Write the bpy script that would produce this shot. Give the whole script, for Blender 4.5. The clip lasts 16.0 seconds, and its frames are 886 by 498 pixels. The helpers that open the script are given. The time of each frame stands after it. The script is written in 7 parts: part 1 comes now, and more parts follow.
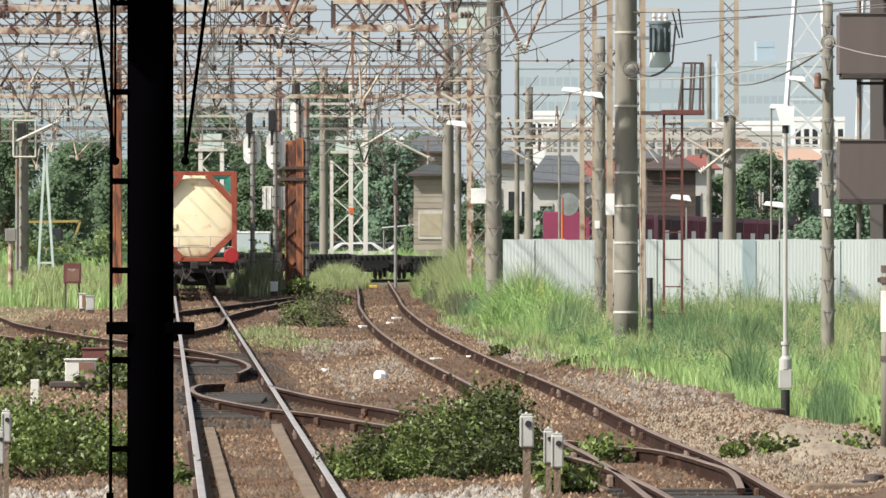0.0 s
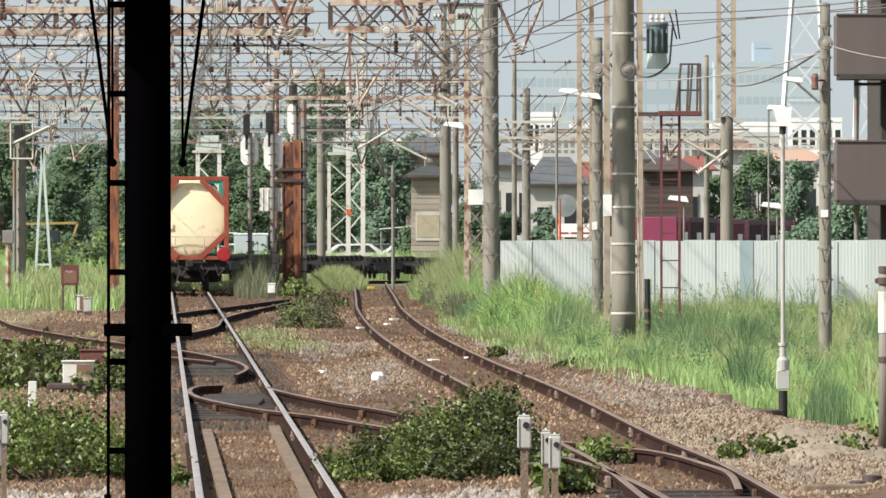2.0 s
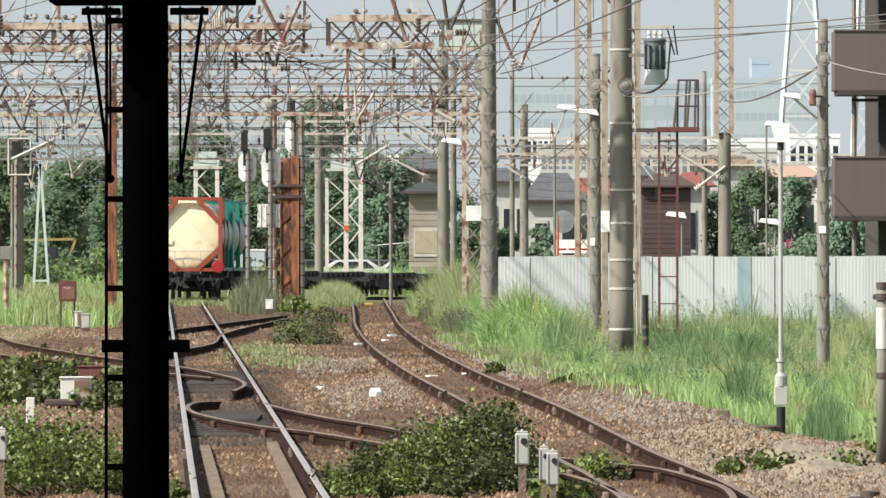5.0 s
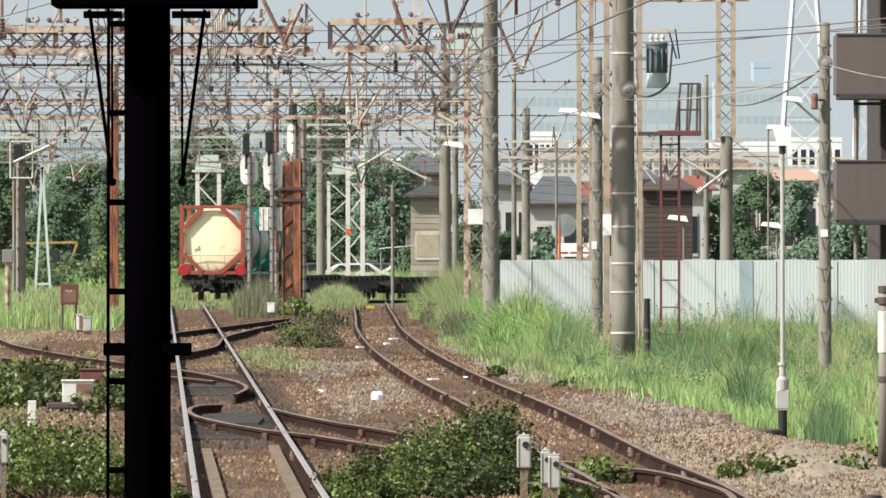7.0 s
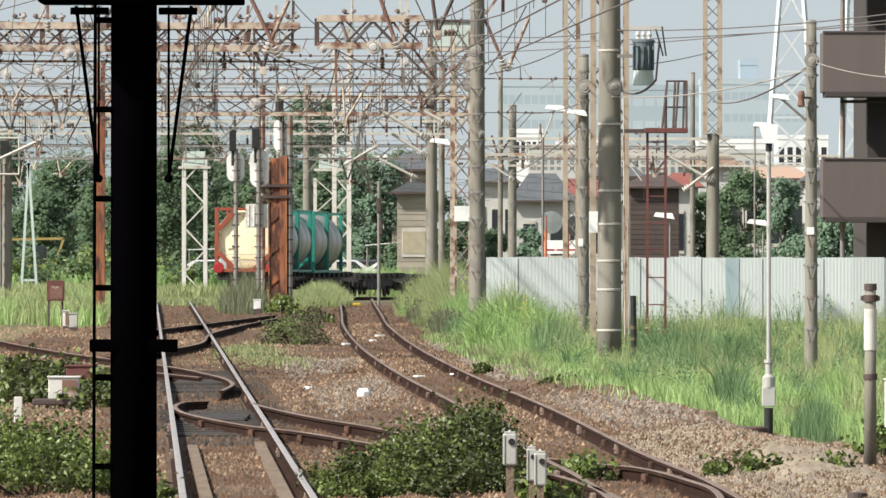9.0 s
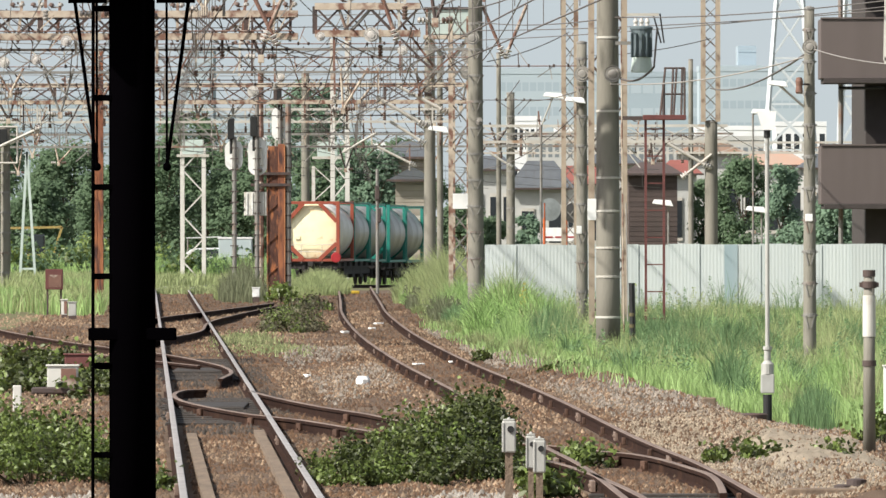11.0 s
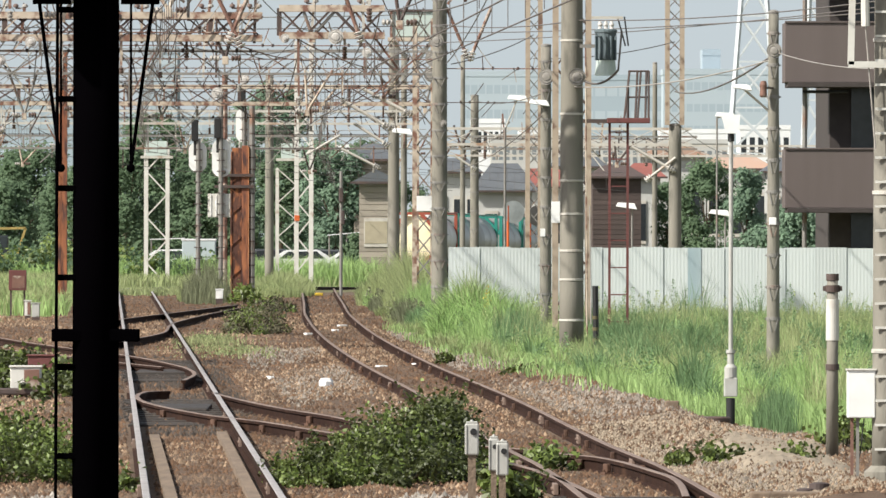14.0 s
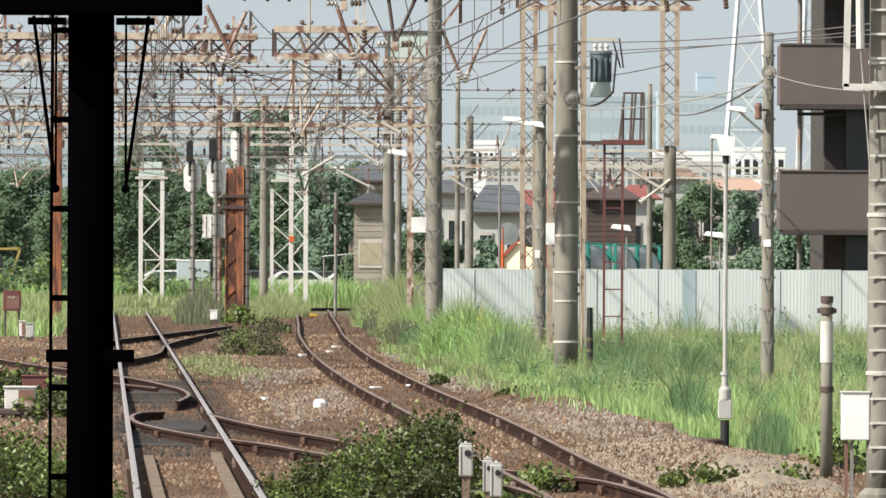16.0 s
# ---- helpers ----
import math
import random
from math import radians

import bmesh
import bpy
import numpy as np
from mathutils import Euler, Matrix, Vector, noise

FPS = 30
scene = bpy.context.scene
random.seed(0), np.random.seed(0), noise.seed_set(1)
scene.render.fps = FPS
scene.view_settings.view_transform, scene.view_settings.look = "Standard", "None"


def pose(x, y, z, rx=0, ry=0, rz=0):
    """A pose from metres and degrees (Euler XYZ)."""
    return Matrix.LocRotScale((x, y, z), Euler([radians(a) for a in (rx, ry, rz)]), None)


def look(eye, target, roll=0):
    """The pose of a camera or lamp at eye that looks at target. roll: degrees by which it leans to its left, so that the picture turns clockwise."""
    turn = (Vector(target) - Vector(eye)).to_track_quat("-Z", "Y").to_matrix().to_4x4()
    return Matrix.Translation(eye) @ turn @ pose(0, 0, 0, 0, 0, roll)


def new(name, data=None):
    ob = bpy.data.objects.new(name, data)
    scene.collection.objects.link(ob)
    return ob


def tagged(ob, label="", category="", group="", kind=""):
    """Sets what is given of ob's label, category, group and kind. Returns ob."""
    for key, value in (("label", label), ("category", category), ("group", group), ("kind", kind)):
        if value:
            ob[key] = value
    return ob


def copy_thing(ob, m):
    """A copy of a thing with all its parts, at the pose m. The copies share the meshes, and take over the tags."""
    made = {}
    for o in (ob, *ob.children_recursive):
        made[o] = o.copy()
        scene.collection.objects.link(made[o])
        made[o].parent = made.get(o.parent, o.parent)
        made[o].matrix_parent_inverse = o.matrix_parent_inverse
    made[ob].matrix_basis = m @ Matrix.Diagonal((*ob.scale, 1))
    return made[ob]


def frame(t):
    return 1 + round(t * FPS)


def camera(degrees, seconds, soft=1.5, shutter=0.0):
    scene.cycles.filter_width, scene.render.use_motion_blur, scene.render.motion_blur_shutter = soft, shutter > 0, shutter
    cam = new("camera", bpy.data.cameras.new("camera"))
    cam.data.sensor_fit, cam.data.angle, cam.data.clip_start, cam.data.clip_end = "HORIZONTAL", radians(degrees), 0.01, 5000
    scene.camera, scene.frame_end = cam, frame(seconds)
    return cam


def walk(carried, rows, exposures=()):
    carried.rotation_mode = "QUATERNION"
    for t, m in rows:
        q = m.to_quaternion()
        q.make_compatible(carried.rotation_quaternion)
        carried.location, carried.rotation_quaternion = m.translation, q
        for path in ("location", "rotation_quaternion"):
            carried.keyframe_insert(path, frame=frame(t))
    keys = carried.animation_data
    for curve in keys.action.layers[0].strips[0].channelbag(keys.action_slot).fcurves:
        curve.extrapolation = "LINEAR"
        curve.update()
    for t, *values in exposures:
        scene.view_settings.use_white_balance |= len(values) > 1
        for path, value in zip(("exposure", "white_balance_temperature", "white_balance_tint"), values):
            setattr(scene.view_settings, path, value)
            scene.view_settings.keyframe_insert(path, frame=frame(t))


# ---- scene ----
cam = camera(4.6, 16.0, soft=1.5)
EYE = 2.27
# seconds, yaw, pitch, roll: the camera stands on the platform and is turned by hand
ROWS = [
    (0.0, 0.0000, -0.1644, -0.000),
    (0.5, 0.0492, -0.1796, 0.072),
    (1.0, 0.0130, -0.1213, 0.055),
    (1.5, 0.0101, -0.1546, 0.051),
    (2.0, -0.0135, -0.1575, 0.072),
    (2.5, -0.0245, -0.1247, 0.007),
    (3.0, -0.0907, -0.1208, -0.099),
    (3.5, 0.0947, -0.0636, -0.089),
    (4.0, 0.0674, 0.0646, 0.036),
    (4.5, 0.0187, -0.0279, -0.043),
    (5.0, -0.0247, -0.0739, 0.083),
    (7.5, -0.0148, -0.0465, 0.044),
    (8.0, -0.0363, -0.0391, 0.027),
    (8.5, -0.0854, -0.0548, -0.074),
    (11.0, -0.0943, -0.1365, 0.098),
    (11.5, -0.1084, -0.1590, -0.066),
    (12.0, -0.1710, -0.1096, -0.076),
    (12.5, -0.1926, -0.0866, -0.040),
    (13.0, -0.1431, -0.1218, -0.206),
    (13.5, -0.1607, -0.1365, -0.226),
    (14.0, -0.2829, -0.1242, -0.102),
    (14.5, -0.3492, -0.1174, -0.301),
    (15.0, -0.3541, -0.0503, -0.321),
    (15.5, -0.3216, -0.0083, -0.362),
    (16.0, -0.3108, -0.0132, -0.232),
]
walk(cam, [(t, pose(0, 0, EYE, 90 + pitch, roll, yaw)) for t, yaw, pitch, roll in ROWS])

# ---- light ----
SUN_ELEVATION, SUN_AZIMUTH = 42.0, 240.0   # azimuth from +y towards +x: behind the camera, to its left
world = bpy.data.worlds.new("world")
scene.world = world
world.use_nodes = True
wn = world.node_tree
sky = wn.nodes.new("ShaderNodeTexSky")
sky.sky_type, sky.sun_disc = "NISHITA", False
sky.sun_elevation, sky.sun_rotation = radians(SUN_ELEVATION), radians(SUN_AZIMUTH)
sky.air_density, sky.dust_density, sky.ozone_density = 1.0, 2.0, 1.6
lift = wn.nodes.new("ShaderNodeVectorMath")   # haze: the sky near the horizon looks as it does a little higher up
lift.operation = "ADD"
lift.inputs[1].default_value = (0, 0, 0.10)
way = wn.nodes.new("ShaderNodeTexCoord")
wn.links.new(way.outputs["Generated"], lift.inputs[0])
unit = wn.nodes.new("ShaderNodeVectorMath")
unit.operation = "NORMALIZE"
wn.links.new(lift.outputs[0], unit.inputs[0])
wn.links.new(unit.outputs[0], sky.inputs[0])
milky = wn.nodes.new("ShaderNodeHueSaturation")   # summer haze takes most of the blue out of the sky
milky.inputs["Saturation"].default_value = 0.42
milky.inputs["Value"].default_value = 0.85
milky.inputs["Hue"].default_value = 0.488
wn.links.new(sky.outputs[0], milky.inputs["Color"])
wn.links.new(milky.outputs[0], wn.nodes["Background"].inputs[0])
wn.nodes["Background"].inputs[1].default_value = 0.125
sun = new("sun", bpy.data.lights.new("sun", "SUN"))
sun.data.energy, sun.data.angle, sun.data.color = 4.9, radians(1.0), (1.0, 0.95, 0.86)
_a, _e = radians(SUN_AZIMUTH), radians(SUN_ELEVATION)
sun.matrix_world = look((0, 0, 60), Vector((0, 0, 60)) - Vector((math.sin(_a) * math.cos(_e), math.cos(_a) * math.cos(_e), math.sin(_e))))
scene.view_settings.exposure = 0.45


# ---- materials ----
def material(name, base, rough=0.6, metal=0.0, second=None, scale=4.0, amount=0.5, stain=None, stain_scale=0.7, stain_at=0.55,
             bump=0.15, bump_scale=40.0, island=0.0, per_object=0.0, spec=0.5, stretch=(1, 1, 1), through_light=0.0):
    m = bpy.data.materials.new(name)
    m.use_nodes = True
    nt = m.node_tree
    n, l = nt.nodes, nt.links
    b = n["Principled BSDF"]
    b.inputs["Roughness"].default_value, b.inputs["Metallic"].default_value = rough, metal
    b.inputs["Specular IOR Level"].default_value = spec
    tc = n.new("ShaderNodeTexCoord")
    mp = n.new("ShaderNodeMapping")
    mp.inputs["Scale"].default_value = stretch
    l.new(tc.outputs["Object"], mp.inputs[0])
    second = second or tuple(c * 0.72 for c in base)

    def noise_tex(s, detail=5.0):
        t = n.new("ShaderNodeTexNoise")
        t.inputs["Scale"].default_value, t.inputs["Detail"].default_value = s, detail
        l.new(mp.outputs[0], t.inputs["Vector"])
        return t.outputs["Fac"]

    def ramp(fac, lo, hi):
        r = n.new("ShaderNodeMapRange")
        r.inputs[1].default_value, r.inputs[2].default_value = lo, hi
        l.new(fac, r.inputs[0])
        return r.outputs[0]

    def mix(fac, a, c):
        x = n.new("ShaderNodeMix")
        x.data_type = "RGBA"
        for sock, v in ((x.inputs[0], fac), (x.inputs[6], a), (x.inputs[7], c)):
            if isinstance(v, (int, float)):
                sock.default_value = v
            elif isinstance(v, tuple):
                sock.default_value = (*v, 1)
            else:
                l.new(v, sock)
        return x.outputs[2]

    col = mix(ramp(noise_tex(scale), 0.5 - 0.3 * amount, 0.5 + 0.5 * (1.1 - amount)), base, second)
    if stain:
        col = mix(ramp(noise_tex(stain_scale, 8.0), stain_at, stain_at + 0.12), col, stain)
    if island or per_object:
        src = n.new("ShaderNodeNewGeometry").outputs["Random Per Island"] if island else n.new("ShaderNodeObjectInfo").outputs["Random"]
        amt = island or per_object
        hsv = n.new("ShaderNodeHueSaturation")
        r = n.new("ShaderNodeMapRange")
        r.inputs[3].default_value, r.inputs[4].default_value = 1 - amt, 1 + amt
        l.new(src, r.inputs[0])
        l.new(r.outputs[0], hsv.inputs["Value"])
        l.new(col, hsv.inputs["Color"])
        col = hsv.outputs[0]
    l.new(col, b.inputs["Base Color"])
    if bump:
        bp = n.new("ShaderNodeBump")
        bp.inputs["Strength"].default_value = bump
        bp.inputs["Distance"].default_value = 0.02
        l.new(noise_tex(bump_scale), bp.inputs["Height"])
        l.new(bp.outputs[0], b.inputs["Normal"])
    if through_light:
        tr = n.new("ShaderNodeBsdfTranslucent")
        l.new(col, tr.inputs[0])
        ms = n.new("ShaderNodeMixShader")
        ms.inputs[0].default_value = through_light
        l.new(b.outputs[0], ms.inputs[1])
        l.new(tr.outputs[0], ms.inputs[2])
        l.new(ms.outputs[0], n["Material Output"].inputs[0])
    return m


BALLAST = material("rusty_ballast", (0.122, 0.077, 0.048), 0.95, second=(0.075, 0.047, 0.03), scale=0.9, amount=0.8, stain=(0.13, 0.09, 0.06), stain_scale=0.22, stain_at=0.5, bump=0.9, bump_scale=18)
STONE = material("ballast_stone", (0.142, 0.079, 0.042), 0.95, second=(0.08, 0.044, 0.025), scale=0.5, amount=0.8, stain=(0.145, 0.098, 0.065), stain_scale=0.3, stain_at=0.52, island=0.5, bump=0)
GREY_STONE = material("grey_stone", (0.245, 0.21, 0.175), 0.95, second=(0.165, 0.14, 0.112), scale=0.7, island=0.5, bump=0)
PALE_STONE = material("pale_stone", (0.31, 0.28, 0.245), 0.9, island=0.45, bump=0)
SOIL = material("soil_under_grass", (0.13, 0.13, 0.05), 0.95, second=(0.09, 0.08, 0.04), scale=0.5)
GRASS = material("tall_grass", (0.395, 0.55, 0.22), 0.6, second=(0.28, 0.43, 0.15), scale=0.35, island=0.35, bump=0, through_light=0.4, spec=0.3)
REED = material("reed_leaf", (0.36, 0.52, 0.19), 0.5, second=(0.20, 0.34, 0.10), scale=0.9, island=0.6, bump=0, through_light=0.4, spec=0.4)
DRY_GRASS = material("dry_grass", (0.40, 0.44, 0.22), 0.7, second=(0.29, 0.37, 0.16), scale=0.4, island=0.4, bump=0, through_light=0.4, spec=0.3)
DARK_GRASS = material("dark_weeds", (0.19, 0.30, 0.14), 0.7, second=(0.13, 0.22, 0.10), scale=0.6, island=0.4, bump=0, through_light=0.35, spec=0.3)
DRY_WEED = material("dry_dark_weed", (0.20, 0.22, 0.13), 0.8, second=(0.145, 0.155, 0.095), scale=0.8, island=0.4, bump=0, through_light=0.25, spec=0.2)
SAND = material("trodden_sandy_soil", (0.33, 0.275, 0.205), 0.95, second=(0.24, 0.195, 0.14), scale=1.6, amount=0.7, stain=(0.20, 0.17, 0.12), stain_scale=0.9, stain_at=0.56, bump=0.6, bump_scale=14)
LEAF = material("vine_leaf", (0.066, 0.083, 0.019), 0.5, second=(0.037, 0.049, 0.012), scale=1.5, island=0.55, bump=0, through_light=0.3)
# paler leaf, which in the bushes stands for sunlit foliage
LEAF_LIGHT = material("pale_leaf", (0.155, 0.205, 0.05), 0.45, second=(0.10, 0.145, 0.032), scale=1.5, island=0.45, bump=0, through_light=0.3)
# both tree leaf colours are lifted and blued to carry distance haze
TREE_LEAF = material("tree_leaf", (0.168, 0.243, 0.142), 0.8, second=(0.122, 0.187, 0.112), scale=0.5, island=0.18, bump=0, through_light=0.5, spec=0.2)
HAZED_LEAF = material("hazed_tree_leaf", (0.195, 0.285, 0.195), 0.8, second=(0.145, 0.22, 0.155), scale=0.5, island=0.2, bump=0, through_light=0.4, spec=0.2)
STEM = material("stem", (0.09, 0.075, 0.04), 0.8)
BARK = material("bark", (0.10, 0.075, 0.05), 0.9, bump=0.6, bump_scale=9)
RAIL_SIDE = material("rusted_rail", (0.025, 0.0125, 0.009), 0.9, second=(0.04, 0.019, 0.0125), scale=3, bump=0.3, spec=0.15, stain=(0.075, 0.04, 0.025), stain_scale=1.1, stain_at=0.6)
RAIL_TOP = material("dull_rail_head", (0.245, 0.178, 0.142), 0.55, 0.1, second=(0.155, 0.105, 0.082), scale=2.0, bump=0.05, stretch=(1, 0.2, 1))
# worn bright steel, its base colour raised further for reflected sky
RAIL_BRIGHT = material("polished_rail_head", (0.50, 0.46, 0.44), 0.38, 0.25, second=(0.28, 0.235, 0.21), scale=2, bump=0.03)
OLD_WOOD = material("weathered_timber", (0.21, 0.155, 0.11), 0.9, second=(0.125, 0.09, 0.065), scale=9, bump=0.5, stretch=(1, 0.1, 1))
# black stands for the platform roof's shade on the mast
MAST_SHADE = material("mast_in_shade", (0.0012, 0.001, 0.0014), 1.0, bump=0, spec=0.0)
CONCRETE = material("mast_concrete", (0.235, 0.22, 0.185), 0.85, second=(0.175, 0.165, 0.135), scale=2.0, stain=(0.10, 0.095, 0.078), stain_scale=2.6, stain_at=0.53, bump=0.3, stretch=(1, 1, 0.25))
CONCRETE_LIGHT = material("pale_concrete", (0.50, 0.48, 0.43), 0.9, second=(0.40, 0.37, 0.32), scale=1.2, bump=0.3)
STEEL_CREAM = material("cream_steel", (0.56, 0.48, 0.385), 0.6, second=(0.40, 0.32, 0.245), scale=4.2, stain=(0.20, 0.10, 0.07), stain_scale=3.4, stain_at=0.47, bump=0.1)
STEEL_OCHRE = material("ochre_weathered_steel", (0.42, 0.345, 0.265), 0.65, second=(0.29, 0.225, 0.165), scale=3.0, stain=(0.16, 0.095, 0.065), stain_scale=3.0, stain_at=0.56, bump=0.1)
STEEL_RUST = material("rusty_steel", (0.215, 0.115, 0.085), 0.8, second=(0.13, 0.07, 0.055), scale=4.5, stain=(0.46, 0.40, 0.33), stain_scale=3.2, stain_at=0.55, bump=0.2)
STEEL_PALE = material("pale_grey_steel", (0.55, 0.53, 0.48), 0.55, second=(0.42, 0.38, 0.33), scale=1.6, stain=(0.35, 0.22, 0.14), stain_scale=1.2, stain_at=0.58, bump=0.1)
STEEL_WHITE = material("white_painted_steel", (0.66, 0.64, 0.60), 0.5, second=(0.54, 0.51, 0.465), scale=1.4, stain=(0.33, 0.21, 0.14), stain_scale=1.6, stain_at=0.62, bump=0.08)
PYLON_PAINT = material("pylon_galvanised", (0.56, 0.60, 0.62), 0.5, second=(0.5, 0.54, 0.56), scale=0.3, bump=0)
STEEL_GREY = material("grey_steel", (0.24, 0.23, 0.21), 0.6, second=(0.17, 0.16, 0.15), scale=3, stain=(0.22, 0.13, 0.09), stain_scale=1.5, bump=0.1)
STEEL_DARK = material("dark_brown_steel", (0.06, 0.048, 0.046), 0.7, second=(0.11, 0.065, 0.05), scale=3)
RED_BROWN = material("red_brown_paint", (0.15, 0.05, 0.045), 0.6, second=(0.10, 0.035, 0.03), scale=3)
RUST_COLUMN = material("flaking_rust", (0.36, 0.135, 0.055), 0.85, second=(0.19, 0.07, 0.042), scale=7, amount=0.7, stain=(0.075, 0.035, 0.03), stain_scale=6.0, stain_at=0.52, bump=0.7, bump_scale=25, stretch=(1, 1, 0.2))
WHITE = material("white_paint", (0.88, 0.88, 0.865), 0.45, second=(0.72, 0.72, 0.69), scale=3, bump=0.03)
DIRTY_WHITE = material("dirty_white_paint", (0.66, 0.65, 0.60), 0.6, second=(0.5, 0.48, 0.43), scale=3, stain=(0.33, 0.22, 0.15), stain_scale=2.2, stain_at=0.6, bump=0.08)
GREY_PAINT = material("grey_cabinet_paint", (0.45, 0.45, 0.42), 0.5, second=(0.36, 0.35, 0.32), scale=3, bump=0.06)
WIRE = material("wire", (0.17, 0.15, 0.14), 0.6, 0.3)
WIRE_PALE = material("pale_wire", (0.42, 0.39, 0.36), 0.6, 0.2)
PORCELAIN = material("porcelain", (0.62, 0.60, 0.57), 0.3, second=(0.46, 0.43, 0.40), scale=6, bump=0)
BROWN_PORCELAIN = material("brown_glazed_porcelain", (0.13, 0.085, 0.07), 0.3, second=(0.20, 0.15, 0.13), scale=6, bump=0)
GREY_PORCELAIN = material("weathered_grey_porcelain", (0.36, 0.34, 0.31), 0.4, second=(0.25, 0.23, 0.21), scale=7, bump=0)
BLACK_PART = material("black_plastic", (0.02, 0.02, 0.02), 0.5)


# ---- mesh helpers ----
def mesh_of(bm, mats, smooth=False):
    me = bpy.data.meshes.new("m")
    bmesh.ops.recalc_face_normals(bm, faces=bm.faces)
    bm.to_mesh(me)
    bm.free()
    for m in (mats if isinstance(mats, (list, tuple)) else [mats]):
        me.materials.append(m)
    if smooth:
        me.polygons.foreach_set("use_smooth", [True] * len(me.polygons))
    return me


def part(name, bm, mats, parent=None, label="", smooth=False):
    ob = new(name, mesh_of(bm, mats, smooth))
    ob.parent = parent
    if label:
        ob["label"] = label
    return ob


def thing(name, x, y, z, label, category, group="", kind="", rz=0.0):
    e = new(name)
    e.empty_display_size = 0.2
    e.matrix_basis = pose(x, y, z, 0, 0, rz)
    return tagged(e, label, category, group, kind)


def raw_mesh(name, verts, faces, mats, mat_index=None, smooth=False):
    """A mesh from arrays: verts (n, 3), faces (m, k) of one size k."""
    verts, faces = np.asarray(verts, np.float32), np.asarray(faces, np.int32)
    me = bpy.data.meshes.new(name)
    k = faces.shape[1]
    me.vertices.add(len(verts))
    me.vertices.foreach_set("co", verts.ravel())
    me.loops.add(faces.size)
    me.loops.foreach_set("vertex_index", faces.ravel())
    me.polygons.add(len(faces))
    me.polygons.foreach_set("loop_start", np.arange(0, faces.size, k, dtype=np.int32))
    me.update(calc_edges=True)
    for m in (mats if isinstance(mats, (list, tuple)) else [mats]):
        me.materials.append(m)
    if mat_index is not None:
        me.polygons.foreach_set("material_index", np.asarray(mat_index, np.int32))
    if smooth:
        me.polygons.foreach_set("use_smooth", np.ones(len(faces), bool))
    me.validate()
    return me


def box(bm, x, y, z, sx, sy, sz, bevel=0.0, rz=0.0, mat=0):
    """A box centred on x, y, with its foot at z."""
    r = bmesh.ops.create_cube(bm, size=1.0, matrix=pose(x, y, z + sz / 2, 0, 0, rz) @ Matrix.Diagonal((sx, sy, sz, 1)))
    vs = r["verts"]
    fs = {f for v in vs for f in v.link_faces}
    if bevel:
        es = list({e for v in vs for e in v.link_edges})
        g = bmesh.ops.bevel(bm, geom=es, offset=bevel, segments=2, affect="EDGES", profile=0.5)
        fs = set(g["faces"]) | {f for f in fs if f.is_valid}
    for f in fs:
        f.material_index = mat
    return vs


def rod(bm, a, b, r, r2=None, seg=8, mat=0):
    """A round bar from a to b."""
    a, b = Vector(a), Vector(b)
    d = b - a
    m = Matrix.Translation((a + b) / 2) @ d.to_track_quat("Z", "Y").to_matrix().to_4x4()
    g = bmesh.ops.create_cone(bm, cap_ends=True, segments=seg, radius1=r, radius2=r if r2 is None else r2, depth=d.length, matrix=m)
    for v in g["verts"]:
        for f in v.link_faces:
            f.material_index = mat


def bar(bm, a, b, w, h=None, mat=0):
    """A square bar (an angle iron) from a to b."""
    a, b = Vector(a), Vector(b)
    d = b - a
    m = Matrix.Translation((a + b) / 2) @ d.to_track_quat("Z", "Y").to_matrix().to_4x4() @ Matrix.Diagonal((w, h or w, d.length, 1))
    g = bmesh.ops.create_cube(bm, size=1.0, matrix=m)
    for v in g["verts"]:
        for f in v.link_faces:
            f.material_index = mat


def ball(bm, c, r, sx=1, sy=1, sz=1, seg=12, mat=0):
    g = bmesh.ops.create_uvsphere(bm, u_segments=seg, v_segments=max(6, seg // 2 + 2), radius=r, matrix=Matrix.Translation(c) @ Matrix.Diagonal((sx, sy, sz, 1)))
    for v in g["verts"]:
        for f in v.link_faces:
            f.material_index = mat


def lathe(bm, profile, centre=(0, 0, 0), seg=16, axis=None, mat=0):
    """A turned shape: profile of (radius, height) about z, or about the axis given."""
    m = Matrix.Translation(centre)
    if axis is not None:
        m = m @ Vector(axis).to_track_quat("Z", "Y").to_matrix().to_4x4()
    rings = []
    for r, h in profile:
        rings.append([bm.verts.new(m @ Vector((r * math.cos(2 * math.pi * i / seg), r * math.sin(2 * math.pi * i / seg), h))) for i in range(seg)])
    for p, q in zip(rings, rings[1:]):
        for i in range(seg):
            f = bm.faces.new((p[i], p[(i + 1) % seg], q[(i + 1) % seg], q[i]))
            f.material_index = mat
    for ring in (rings[0], rings[-1]):
        bm.faces.new(ring).material_index = mat


def spline(points, step):
    """A smooth line through the points, cut at even steps."""
    pts = [Vector(p) for p in points]
    pts = [2 * pts[0] - pts[1]] + pts + [2 * pts[-1] - pts[-2]]
    out = []
    for i in range(1, len(pts) - 2):
        p0, p1, p2, p3 = pts[i - 1:i + 3]
        n = max(2, int((p2 - p1).length / step))
        for k in range(n):
            t = k / n
            out.append(0.5 * (2 * p1 + (p2 - p0) * t + (2 * p0 - 5 * p1 + 4 * p2 - p3) * t * t + (3 * p1 - p0 - 3 * p2 + p3) * t ** 3))
    out.append(pts[-2])
    return out


